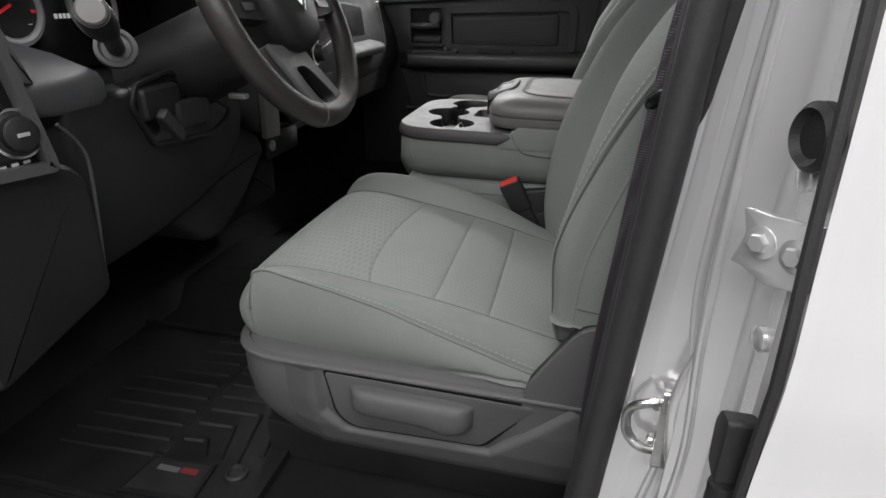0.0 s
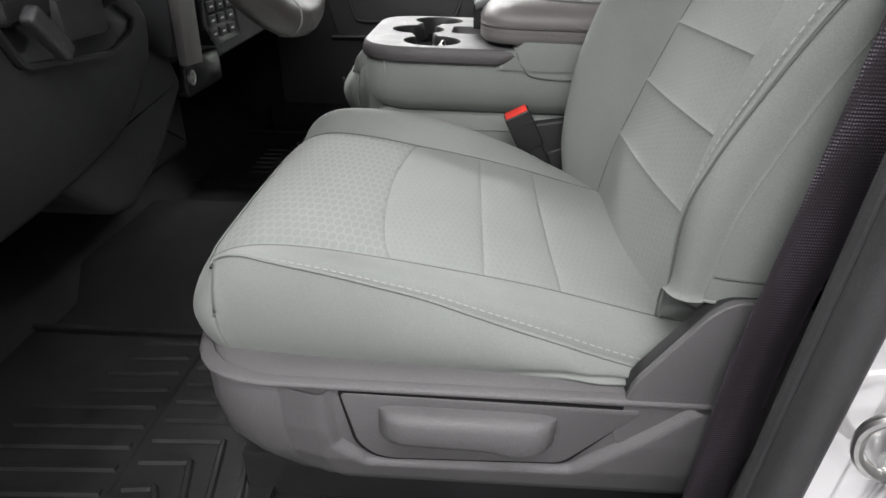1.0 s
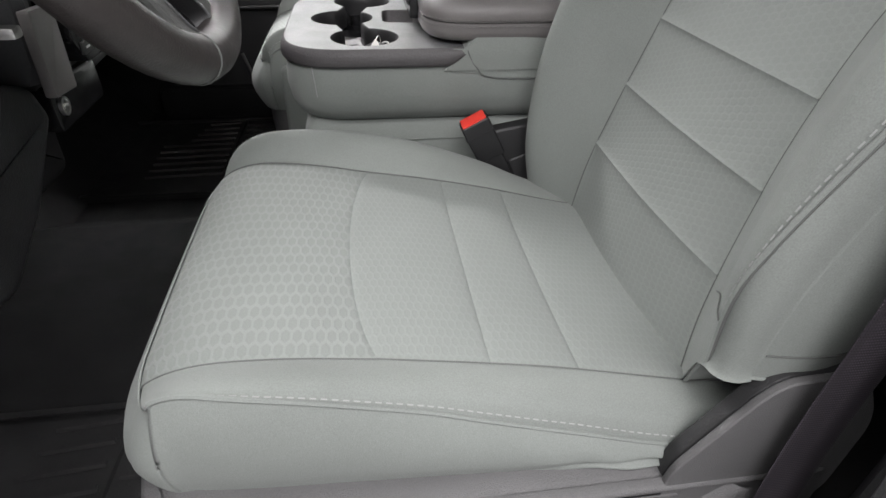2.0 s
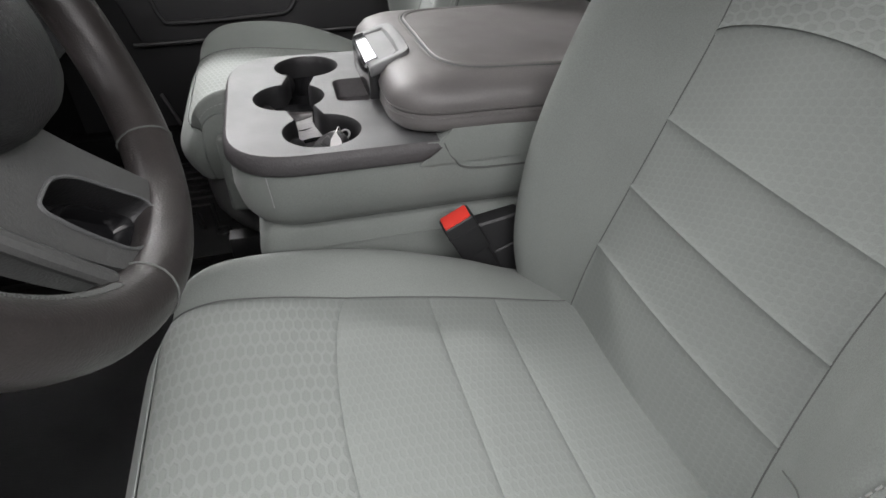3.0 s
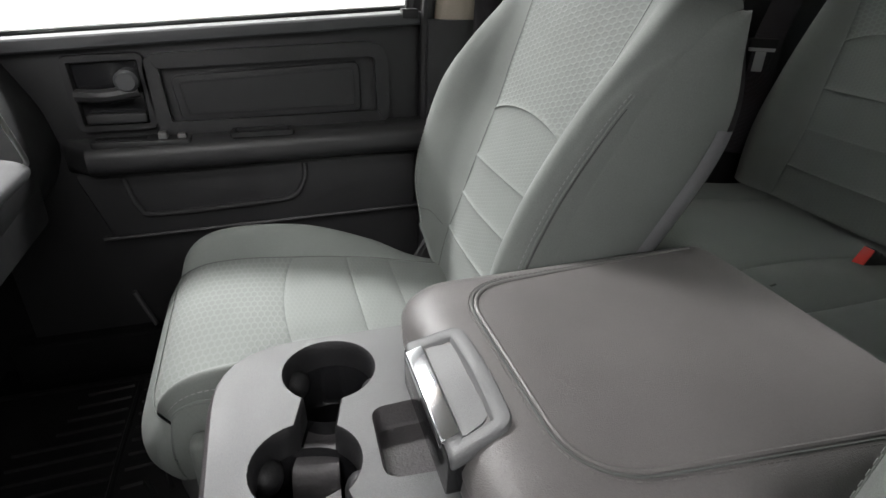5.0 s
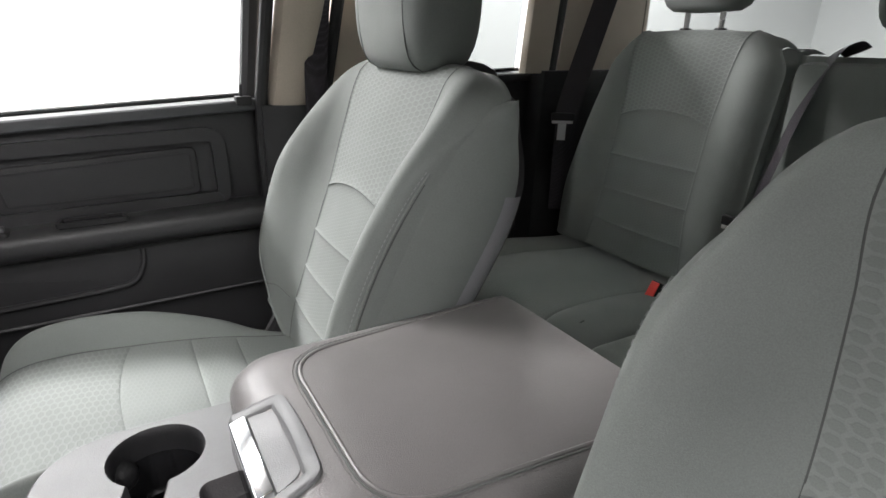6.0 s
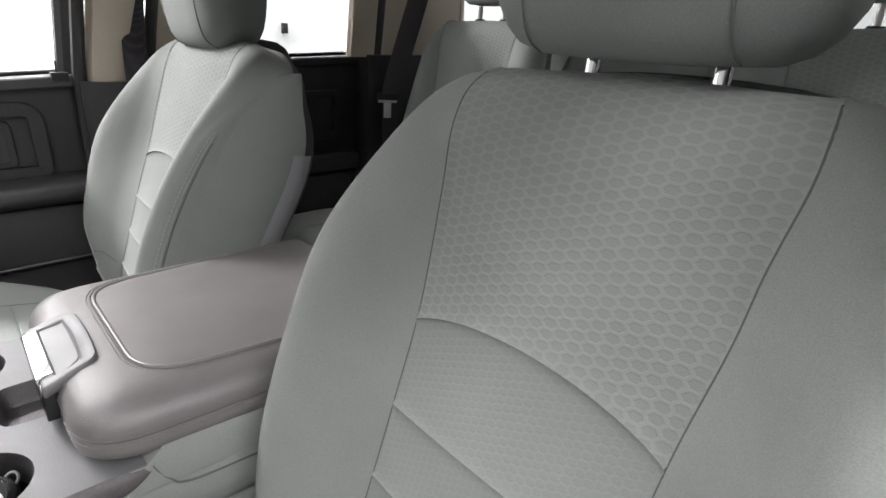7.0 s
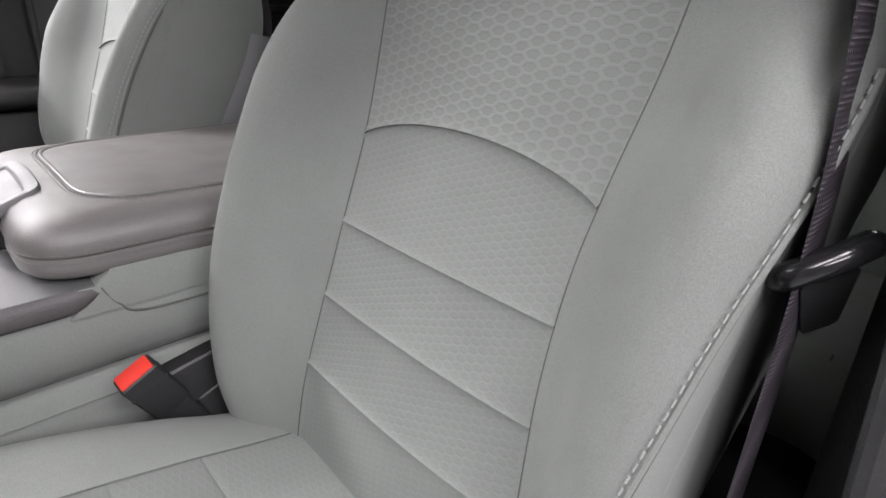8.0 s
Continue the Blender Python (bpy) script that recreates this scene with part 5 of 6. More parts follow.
    part("stitching", stitches(on_lid(whole[20:][9:] + whole[:11], 0.0003), 0.006, 0.004, 0.0006), M_LIDTHREAD, low)
    part("edge_stitching", join(stitches(ring_at(lid_o, 0.4835, -0.0012), 0.006, 0.004, 0.0005, Vector((0, -1, 0))), stitches(ring_at(lid_o, 0.4755, -0.0005), 0.006, 0.004, 0.0005, Vector((0, -1, 0)))), M_LIDTHREAD, low)
    # latch: grey surround, scoop, chrome bar, black keeper
    def sloped(bm):
        """Leans the latch forward over the front of the lid."""
        for v in bm.verts:
            v.co.z -= 0.016 * max(0.040 - v.co.x, 0) / 0.05
        return bm

    surround = rounded([(-0.010, -0.073), (0.040, -0.066), (0.044, 0.0), (0.040, 0.058), (-0.010, 0.064)], [0.006, 0.014, 0.06, 0.014, 0.006], 5)
    part("latch_surround", sloped(loft([ring_at(surround, z, i) for z, i in ((0.5065, 0.006), (0.5090, 0.001), (0.5120, 0.0), (0.5180, 0.0), (0.5205, 0.0015), (0.5210, 0.004), (0.5206, 0.0120), (0.5196, 0.0138), (0.5172, 0.0150))])), M_TRAY, low, "grey plastic latch surround", 50)
    bar = turned(box(-0.0075, 0.0075, -0.056, 0.048, -0.0040, 0.0040, 0.0018, 3), Matrix.Translation((-0.005, 0.001, 0.5192)))
    part("latch_scoop", sloped(prism(rounded([(0.002, -0.057), (0.026, -0.050), (0.026, 0.041), (0.002, 0.050)], 0.008), "z", 0.5105, 0.5184, 0)), M_TRAY, low)
    part("latch_bar", sloped(bar), M_CHROME, low, "chrome latch bar")
    part("latch_face", prism(rounded([(-0.068, 0.464), (0.058, 0.464), (0.060, 0.503), (-0.070, 0.503)], 0.006), "x", -0.011, 0.012, 0.002), M_GLOSS, low)
    return con


centre_console()


def jump_seat():
    j = thing("centre_seat_cushion", (0.05, 0.0, 0.05), "grey cloth centre seat cushion under the console", "seat cushion")
    o = rounded([(-0.165, -0.158), (0.30, -0.165), (0.30, 0.165), (-0.165, 0.158)], [0.03, 0.01, 0.01, 0.03], 6)
    part("cushion", loft([ring_at(o, z, i) for z, i in ((0.03, 0.012), (0.06, 0.004), (0.20, 0.0), (0.318, 0.0), (0.340, 0.004), (0.352, 0.014), (0.356, 0.026))]), M_CLOTH, j, "", 60)
    part("seam", tube([(x, -0.1605, 0.330) for x in np.linspace(-0.09, 0.16, 10)], 0.0008, 6), M_CLOTH, j)

    part("side_flap", turned(box(-0.075, 0.075, -0.014, 0.014, -0.07, 0.07, 0.013, 4), Matrix.Translation((-0.152, 0.185, 0.258))), M_CLOTH, j, "rounded grey cloth flap")


jump_seat()


def buckle(name, place, m):
    b = thing(name, place, "black seat belt buckle with red release button", "seat belt buckle")
    o = Vector(place)
    t = Matrix.Translation(o) @ m
    part("housing", turned(join(box(-0.019, 0.019, -0.0115, 0.0115, -0.062, 0.0, 0.004, 3), box(-0.0195, 0.0195, -0.012, 0.012, -0.020, -0.017, 0.001)), t), M_BLACK, b)
    part("button", turned(box(-0.0165, 0.0165, -0.0095, 0.0095, -0.004, 0.0025, 0.002, 2), t), M_RED, b, "red release button")
    part("sleeve", turned(box(-0.016, 0.016, -0.010, 0.010, -0.125, -0.058, 0.006, 3), t), M_BLACK, b)
    return b


buckle("driver_buckle", (0.056, -0.203, 0.372), Matrix.Rotation(radians(-28), 4, "Y") @ Matrix.Rotation(radians(8), 4, "X"))
second = thing("centre_buckle", (0.12, -0.185, 0.34), "black plastic buckle of the centre belt", "seat belt buckle")
part("housing", turned(box(-0.03, 0.03, -0.012, 0.012, -0.03, 0.02, 0.006, 3), Matrix.Translation((0.115, -0.186, 0.338)) @ Matrix.Rotation(radians(-10), 4, "Y")), M_BLACK, second)
part("sleeve", turned(box(-0.022, 0.022, -0.01, 0.01, -0.09, -0.02, 0.006, 3), Matrix.Translation((0.12, -0.19, 0.338)) @ Matrix.Rotation(radians(-22), 4, "Y")), M_BLACK, second)


# ---------------------------------------------------------------- steering wheel and dashboard
def steering_wheel():
    c, th = Vector((-0.258, -0.402, 0.664)), radians(24)
    up, right, out = Vector((-math.sin(th), 0, math.cos(th))), Vector((0, 1, 0)), Vector((math.cos(th), 0, math.sin(th)))

    def P(a, b, d=0.0):
        return c + right * a + up * b + out * d

    w = thing("steering_wheel", c, "worn black leather steering wheel with grey spokes", "steering wheel")
    R = 0.159
    part("rim", tube([P(R * math.sin(a), R * math.cos(a)) for a in np.linspace(0, 2 * math.pi, 72, endpoint=False)], 0.0174, 16, closed=True), M_WHEEL, w, "worn black leather rim", 180)
    for a in (-2.86, 2.50, 1.5, -1.5):
        part("rim_seam", tube([P(R * math.sin(a) + 0.0175 * math.cos(k) * math.sin(a), R * math.cos(a) + 0.0175 * math.cos(k) * math.cos(a), 0.0175 * math.sin(k)) for k in np.linspace(0, 2 * math.pi, 20, endpoint=False)], 0.0009, 5, closed=True), M_SEAM, w)
    hub = [(0.0, 0.070), (0.055, 0.066), (0.078, 0.045), (0.070, -0.02), (0.048, -0.068), (0.0, -0.080), (-0.048, -0.068), (-0.070, -0.02), (-0.078, 0.045), (-0.055, 0.066)]
    hub = rounded(hub, 0.02, 4)
    part("airbag_cover", loft([[P(a * k * 0.9 - 0.014, b * k * 0.86, d) for a, b in hub] for k, d in ((0.96, -0.03), (1.0, -0.005), (1.0, 0.012), (0.94, 0.024), (0.75, 0.031), (0.3, 0.034))]), M_DASH, w, "black airbag cover", 60)
    # emblem as a plain shield
    part("emblem", loft([[P(a * k - 0.014, 0.004 + b * k, d) for a, b in rounded([(0.0, 0.024), (0.018, 0.020), (0.017, -0.004), (0.0, -0.026), (-0.017, -0.004), (-0.018, 0.020)], 0.004)] for k, d in ((1.0, 0.030), (1.0, 0.0365), (0.86, 0.0372), (0.8, 0.035))]), M_CHROME, w, "plain chrome shield")
    for s in (-1, 1):
        o = rounded([(s * 0.07, 0.038), (s * 0.150, 0.034), (s * 0.152, -0.014), (s * 0.068, -0.022)], 0.012)
        part("side_spoke", loft([[P(a, b, d) for a, b in o] for d in (-0.012, 0.010)]), M_DASH, w, "", 40)
        for k in range(3):
            part("spoke_button", loft([[P(s * 0.105 + a, 0.012 + (k - 1) * 0.015 + b, d) for a, b in rounded([(-0.018, -0.005), (0.018, -0.005), (0.018, 0.005), (-0.018, 0.005)], 0.002)] for d in (0.009, 0.0125)]), M_GLOSS, w)
    # one wide lower spoke: satin plate pierced by a deep pocket, thread round the inside of the rim
    o = rounded([(-0.094, -0.048), (-0.006, -0.060), (0.010, -0.086), (0.048, -0.136), (0.030, -0.150), (-0.034, -0.147), (-0.052, -0.128), (-0.080, -0.080)], [0.004, 0.004, 0.02, 0.006, 0.012, 0.01, 0.02, 0.02])
    pocket = rounded([(-0.055, -0.084), (-0.030, -0.083), (-0.014, -0.092), (0.025, -0.136), (0.023, -0.147), (-0.006, -0.148), (-0.027, -0.138), (-0.048, -0.104)], [0.007, 0.008, 0.01, 0.008, 0.008, 0.012, 0.012, 0.02])

    def on_wheel(bm, d):
        for v in bm.verts:
            v.co = P(v.co.x, v.co.y, d)
        return bm

    sp = part("lower_spoke", join(on_wheel(fill_with_holes([o, pocket], 0.0), 0.004), loft([[P(a, b, d) for a, b in o] for d in (-0.022, -0.010, 0.001, 0.004)], cap=False)), M_SPOKE, w, "satin grey spoke", 40)
    mid = Vector((sum(p[0] for p in pocket) / len(pocket), sum(p[1] for p in pocket) / len(pocket)))

    def shrunk(k, d, da=0.0, db=0.0):
        return [P(mid.x + (a - mid.x) * k + da, mid.y + (b - mid.y) * k + db, d) for a, b in pocket]

    part("spoke_pocket", loft([shrunk(1.0, 0.0042), shrunk(0.95, 0.001), shrunk(0.88, -0.010), shrunk(0.80, -0.018), shrunk(0.02, -0.018)], cap=False), M_BLACK, sp, "black pocket in the spoke", 50)
    part("pocket_insert", loft([shrunk(0.76, -0.017, 0.005, -0.007), shrunk(0.74, -0.009, 0.005, -0.007), shrunk(0.68, -0.0075, 0.005, -0.007), shrunk(0.60, -0.010, 0.005, -0.007), shrunk(0.52, -0.017, 0.005, -0.007), shrunk(0.2, -0.0175, 0.005, -0.007)]), M_GLOSS, sp, "gloss black insert", 50)
    part("pocket_rim", tube(shrunk(1.0, 0.0046), 0.0011, 6, closed=True), M_TRAY, sp)
    threads = bmesh.new()
    for k in range(96):
        a = math.pi * (1.16 + 0.40 * k / 96)
        ends = []
        for q in (0.72, 0.98):
            r = R - 0.0177 * math.sin(q)
            ends.append(P(r * math.sin(a), r * math.cos(a), 0.0177 * math.cos(q)))
        join(threads, tube(ends, 0.0007, 4))
    part("rim_stitching", threads, M_SEAM, w, "row of grey stitches round the rim")
    part("spoke_ridge", tube(spline([P(-0.100, -0.050, 0.004), P(-0.086, -0.085, 0.006), P(-0.062, -0.128, 0.005)], 16), 0.0048, 10), M_SPOKE, sp)
    part("column_shroud", loft([[c - out * d + right * (r * 1.05 * math.cos(a)) + up * (r * 0.9 * math.sin(a) - 0.01) for a in np.linspace(0, 2 * math.pi, 24, endpoint=False)] for d, r in ((0.035, 0.055), (0.05, 0.062), (0.12, 0.068), (0.26, 0.075))]), M_DASH, w, "black steering column shroud", 60)
    a = c - out * 0.10
    part("shift_stalk", tube(spline([a + right * 0.06, a + right * 0.10 + out * 0.02 + up * 0.01, a + right * 0.16 + out * 0.05 + up * 0.03], 12), 0.008, 8), M_BLACK, w)
    st = spline([(-0.440, -0.522, 0.604), (-0.410, -0.560, 0.624), (-0.375, -0.610, 0.646), (-0.347, -0.649, 0.662)], 16)
    part("signal_stalk", tube(st, [0.011] * 7 + [0.012, 0.014, 0.017, 0.0185, 0.019, 0.019, 0.019, 0.0185, 0.0175], 18), M_BLACK, w, "black signal stalk")
    part("stalk_cap", disc(st[-1], st[-1] - st[-3], [(0.0155, -0.004), (0.0155, 0.003), (0.0135, 0.0055), (0, 0.006)], 24), M_VINYL, w, "grey stalk end cap")
    part("stalk_collar", disc((-0.424, -0.542, 0.614), st[3] - st[0], [(0.026, -0.004), (0.025, 0.004), (0.020, 0.006), (0.017, 0.0), (0.0, 0.0)], 28), M_BASE, w)
    part("tilt_lever", turned(box(-0.014, 0.014, -0.006, 0.006, -0.004, 0.004, 0.003), Matrix.Translation(a - up * 0.085 - right * 0.05 + out * 0.0)), M_STEEL, w)
    return w


steering_wheel()


def dash_part(name, bm, *rest, **more):
    """A part of the dashboard: its driver's half turns inwards, its passenger's half lies a little farther off."""
    for v in bm.verts:
        near, far = min(max((-0.20 - v.co.y) / 0.25, 0), 1), min(max((v.co.y - 0.12) / 0.1, 0), 1)
        v.co += Vector((-0.016 * far, 0.012 * (1 - far) + 0.026 * near, 0.008 * far))
    return part(name, bm, *rest, **more)


def dashboard():
    d = thing("dashboard", (-0.6, 0.0, 0.3), "charcoal plastic dashboard with gauge cluster and centre panel", "dashboard")
    prof = [(-1.02, 0.30), (-1.02, 0.72), (-0.95, 0.755), (-0.72, 0.79), (-0.56, 0.775), (-0.52, 0.745), (-0.525, 0.66), (-0.47, 0.55), (-0.455, 0.47), (-0.485, 0.40), (-0.56, 0.35), (-0.75, 0.30)]
    dash_part("body", prism(rounded(prof, 0.025, 4), "y", -0.20, 0.86, 0.01), M_DASH, d, "", 60)
    low = [(-1.02, 0.30), (-1.02, 0.72), (-0.95, 0.755), (-0.72, 0.80), (-0.60, 0.79), (-0.60, 0.76), (-0.66, 0.75), (-0.66, 0.56), (-0.46, 0.55), (-0.455, 0.47), (-0.485, 0.40), (-0.56, 0.35), (-0.75, 0.30)]
    dash_part("driver_body", prism(rounded(low, 0.012, 3), "y", -0.88, -0.195, 0.008), M_DASH, d, "", 60)
    dash_part("cluster_hood", prism(rounded([(-0.67, 0.75), (-0.50, 0.745), (-0.48, 0.765), (-0.55, 0.80), (-0.67, 0.80)], 0.012), "y", -0.70, -0.20, 0.012, 3), M_DASH, d, "", 60)
    # gauge cluster deep under its hood
    dash_part("cluster_face", box(-0.655, -0.632, -0.66, -0.24, 0.565, 0.75, 0.004), M_GLOSS, d)
    for gy in (-0.536, -0.376):
        face = dash_part("gauge", disc((-0.632, gy, 0.660), (1, 0, 0.1), [(0.056, 0), (0.056, 0.006), (0.050, 0.009), (0.047, 0.004), (0, 0.004)], 40), M_DIAL, d, "pale ringed gauge")
        dash_part("dial", disc((-0.630, gy, 0.660), (1, 0, 0.1), [(0.043, 0.0), (0.043, 0.0035), (0, 0.0035)], 40), M_GLOSS, face)
        for k in range(9):
            a = radians(225 - 34 * k)
            p = Vector((-0.6245, gy + 0.037 * math.cos(a), 0.660 + 0.037 * math.sin(a)))
            dash_part("mark", box(p.x - 0.002, p.x + 0.0006, p.y - 0.0035, p.y + 0.0035, p.z - 0.002, p.z + 0.002, 0), M_LITMARK if k not in (1, 2, 7) else M_NEEDLE, face)
        dash_part("needle", turned(box(-0.001, 0.001, -0.002, 0.034, -0.0018, 0.0018, 0), Matrix.Translation((-0.6235, gy, 0.660)) @ Matrix.Rotation(radians(205), 4, "X")), M_NEEDLE, face, "red needle")
    for k in range(5):
        dash_part("gear_mark", box(-0.632, -0.631, -0.460 + 0.0085 * k, -0.4545 + 0.0085 * k, 0.640, 0.647, 0), M_LITMARK, d)
    trim = dash_part("trim_bracket", prism(rounded([(-0.756, 0.596), (-0.730, 0.590), (-0.772, 0.715), (-0.800, 0.715)], 0.003), "x", -0.44, -0.398, 0.003, 3), M_BASE, d, "satin grey trim bracket")
    ledge = []
    for y, low in ((-0.744, 0.566), (-0.738, 0.556), (-0.700, 0.553), (-0.652, 0.554), (-0.641, 0.562)):
        ledge.append([Vector((x, y + 0.10 * (0.60 - z), z)) for x, z in ((-0.52, low), (-0.402, low), (-0.398, low + 0.006), (-0.3985, 0.584), (-0.404, 0.593), (-0.46, 0.612), (-0.52, 0.624))])
    dash_part("cluster_ledge", loft(ledge), M_DASHGREY, trim, "padded grey ledge below the gauges", 40)
    # light switch panel at the outer end
    o = rounded([(-0.885, 0.520), (-0.758, 0.508), (-0.785, 0.660), (-0.885, 0.67)], 0.012)
    sw = dash_part("switch_panel", prism(o, "x", -0.42, -0.374, 0.004), M_GLOSS, d, "gloss black light switch panel")
    dash_part("bezel", ring_frame(o, 0.011, "x", -0.380, -0.362), M_BASE, sw, "satin grey bezel")
    dash_part("light_knob", disc((-0.374, -0.788, 0.553), (1, -0.2, 0.1), [(0.0215, 0), (0.0215, 0.004), (0.018, 0.006), (0.0165, 0.012), (0.014, 0.0135), (0, 0.0135)], 32), M_BLACK, sw)
    dash_part("knob_ring", disc((-0.374, -0.788, 0.553), (1, -0.2, 0.1), [(0.0245, 0), (0.0245, 0.003), (0.022, 0.004), (0.022, 0)], 32), M_STEEL, sw)
    dash_part("knob_mark", box(-0.3610, -0.3590, -0.797, -0.785, 0.552, 0.5555, 0), M_DIAL, sw)
    for my, mz in ((-0.806, 0.612), (-0.797, 0.592), (-0.780, 0.592), (-0.815, 0.586)):
        dash_part("switch_mark", box(-0.3735, -0.3725, my - 0.004, my + 0.004, mz - 0.0016, mz + 0.0016, 0), M_DIAL, sw)
    for k in range(3):
        dash_part("switch_mark", box(-0.3735, -0.3725, -0.815 + 0.013 * k, -0.808 + 0.013 * k, 0.523, 0.526, 0), M_DIAL, sw)
    dash_part("outer_end", prism(rounded([(-0.885, 0.30), (-0.715, 0.34), (-0.712, 0.49), (-0.745, 0.515), (-0.885, 0.515)], 0.02), "x", -0.52, -0.378, 0.014, 3), M_DASH, d)
    # knee panel with the release recess
    knee = rounded([(-0.705, 0.570), (-0.40, 0.560), (-0.320, 0.505), (-0.335, 0.455), (-0.425, 0.385), (-0.56, 0.355), (-0.705, 0.345)], [0.01, 0.03, 0.02, 0.03, 0.05, 0.06, 0.02])
    bm = prism(knee, "x", -0.47, -0.400, 0.010, 3)
    for v in bm.verts:
        v.co.x -= 0.5 * max(0.47 - v.co.z, 0) ** 1.5 + 0.25 * max(v.co.y + 0.45, 0) ** 1.5
    dash_part("knee_panel", bm, M_DASH, d, "", 60)
    rec = rounded([(-0.606, 0.545), (-0.591, 0.573), (-0.521, 0.583), (-0.430, 0.535), (-0.378, 0.507), (-0.392, 0.488), (-0.445, 0.474), (-0.576, 0.486)][::-1], 0.010)
    dash_part("recess", prism(rec, "x", -0.42, -0.399, 0.002), M_GLOSS, d)
    dash_part("recess_rim", ring_frame(rec, 0.006, "x", -0.396, -0.402), M_DASH, d)
    dash_part("recess_cover", box(-0.41, -0.388, -0.592, -0.515, 0.522, 0.566, 0.010, 3), M_DASH, d)
    dash_part("release_lever", turned(box(-0.007, 0.007, -0.009, 0.009, -0.026, 0.026, 0.005, 4), Matrix.Translation((-0.376, -0.563, 0.515)) @ Matrix.Rotation(radians(40), 4, "X")), M_DOOR, d, "grey release lever")
    dash_part("release_lever_body", box(-0.402, -0.38, -0.535, -0.465, 0.502, 0.540, 0.008), M_BLACK, d)
    dash_part("panel_seam", tube(spline([(-0.376, -0.738, 0.552), (-0.377, -0.716, 0.525), (-0.378, -0.709, 0.495), (-0.384, -0.712, 0.418), (-0.39, -0.716, 0.35)], 20), 0.0022, 6), M_DASHGREY, d)
    # centre panel
    st = dash_part("centre_panel", prism(rounded([(-0.225, 0.40), (0.215, 0.40), (0.215, 0.77), (-0.225, 0.77)], 0.03), "x", -0.60, -0.43, 0.012, 3), M_DASH, d, "")
    for s in (-1, 1):
        dash_part("panel_trim", loft([[Vector((x, s * y0, z)), Vector((x + 0.008, s * (y0 - 0.012), z)), Vector((x + 0.004, s * (y0 - 0.03), z)), Vector((x - 0.06, s * (y0 - 0.03), z)), Vector((x - 0.06, s * y0, z))] for x, y0, z in ((-0.428, 0.250, 0.438), (-0.418, 0.252, 0.46), (-0.415, 0.252, 0.52), (-0.43, 0.24, 0.66), (-0.455, 0.23, 0.77))]), M_DASHGREY if s < 0 else M_DASH, st, "satin grey trim", 40)
    dash_part("radio_screen", box(-0.432, -0.424, -0.12, 0.12, 0.625, 0.71, 0.004), M_GLOSS, st)
    dash_part("radio_trim", ring_frame(rounded([(-0.13, 0.615), (0.13, 0.615), (0.13, 0.72), (-0.13, 0.72)], 0.01), 0.01, "x", -0.420, -0.431), M_DASH, st)
    for k in range(4):
        dash_part("radio_key", box(-0.425, -0.421, -0.112 + 0.022 * k, -0.098 + 0.022 * k, 0.632, 0.642, 0.001), M_DIAL, st)
    for ky in (-0.16, -0.059, 0.042):
        kn = dash_part("climate_knob", disc((-0.430, ky, 0.556), (1, 0, 0), [(0.024, 0), (0.024, 0.005), (0.019, 0.007), (0.017, 0.022), (0.014, 0.025), (0, 0.025)], 28), M_BLACK, st)
        dash_part("knob_ring", disc((-0.430, ky, 0.556), (1, 0, 0), [(0.027, 0), (0.027, 0.006), (0.024, 0.007), (0.024, 0)], 28), M_CHROME, kn)
    for k in range(5):
        dash_part("panel_button", box(-0.433, -0.424, -0.12 + 0.05 * k, -0.08 + 0.05 * k, 0.48, 0.505, 0.003), M_BLACK, st)
    dash_part("satin_strip", prism(rounded([(-0.262, 0.515), (-0.204, 0.512), (-0.212, 0.426), (-0.268, 0.430)], 0.004), "x", -0.409, -0.397, 0.003), M_VINYL, st, "satin grey trim strip")
    keys = dash_part("button_panel", prism(rounded([(-0.178, 0.512), (-0.060, 0.502), (-0.050, 0.440), (-0.160, 0.438), (-0.186, 0.470)], 0.008), "x", -0.43, -0.398, 0.003), M_GLOSS, st, "gloss black button panel")
    for row in range(3):
        for col in range(3):
            ky, kz = -0.158 + 0.034 * col, 0.494 - 0.019 * row
            dash_part("button", box(-0.400, -0.3955, ky - 0.013, ky + 0.013, kz - 0.007, kz + 0.007, 0.0015), M_BLACK, keys)
            dash_part("button_mark", box(-0.3957, -0.3950, ky - 0.005, ky + 0.005, kz - 0.0012, kz + 0.0012, 0), M_DIAL, keys)
    for s in (-1, 1):
        dash_part("air_vent", ring_frame(rounded([(s * 0.15, 0.62), (s * 0.20, 0.62), (s * 0.20, 0.72), (s * 0.15, 0.72)], 0.01), 0.006, "x", -0.420, -0.431), M_BLACK, st)
    dash_part("outlet_panel", prism(rounded([(-0.225, 0.375), (-0.09, 0.375), (-0.09, 0.425), (-0.225, 0.43)], 0.01), "x", -0.46, -0.424, 0.003), M_GLOSS, st)
    dash_part("outlet", disc((-0.424, -0.205, 0.402), (1, 0, 0), [(0.011, 0), (0.011, 0.004), (0.008, 0.004), (0.007, -0.004), (0, -0.004)], 20), M_STEEL, st)
    dash_part("panel_foot", prism(rounded([(-0.14, 0.16), (0.14, 0.16), (0.16, 0.38), (-0.16, 0.38)], 0.03), "x", -0.76, -0.62, 0.03, 4), M_CARPET, d)
    # curved bracket that sweeps under the column
    arc = rounded([(-0.255, 0.440), (-0.235, 0.400), (-0.33, 0.330), (-0.43, 0.287), (-0.478, 0.297), (-0.560, 0.372), (-0.50, 0.420), (-0.40, 0.440), (-0.34, 0.470)], 0.012)
    dash_part("column_bracket", prism(arc, "x", -0.52, -0.424, 0.012, 4), M_DASH, d, "", 60)
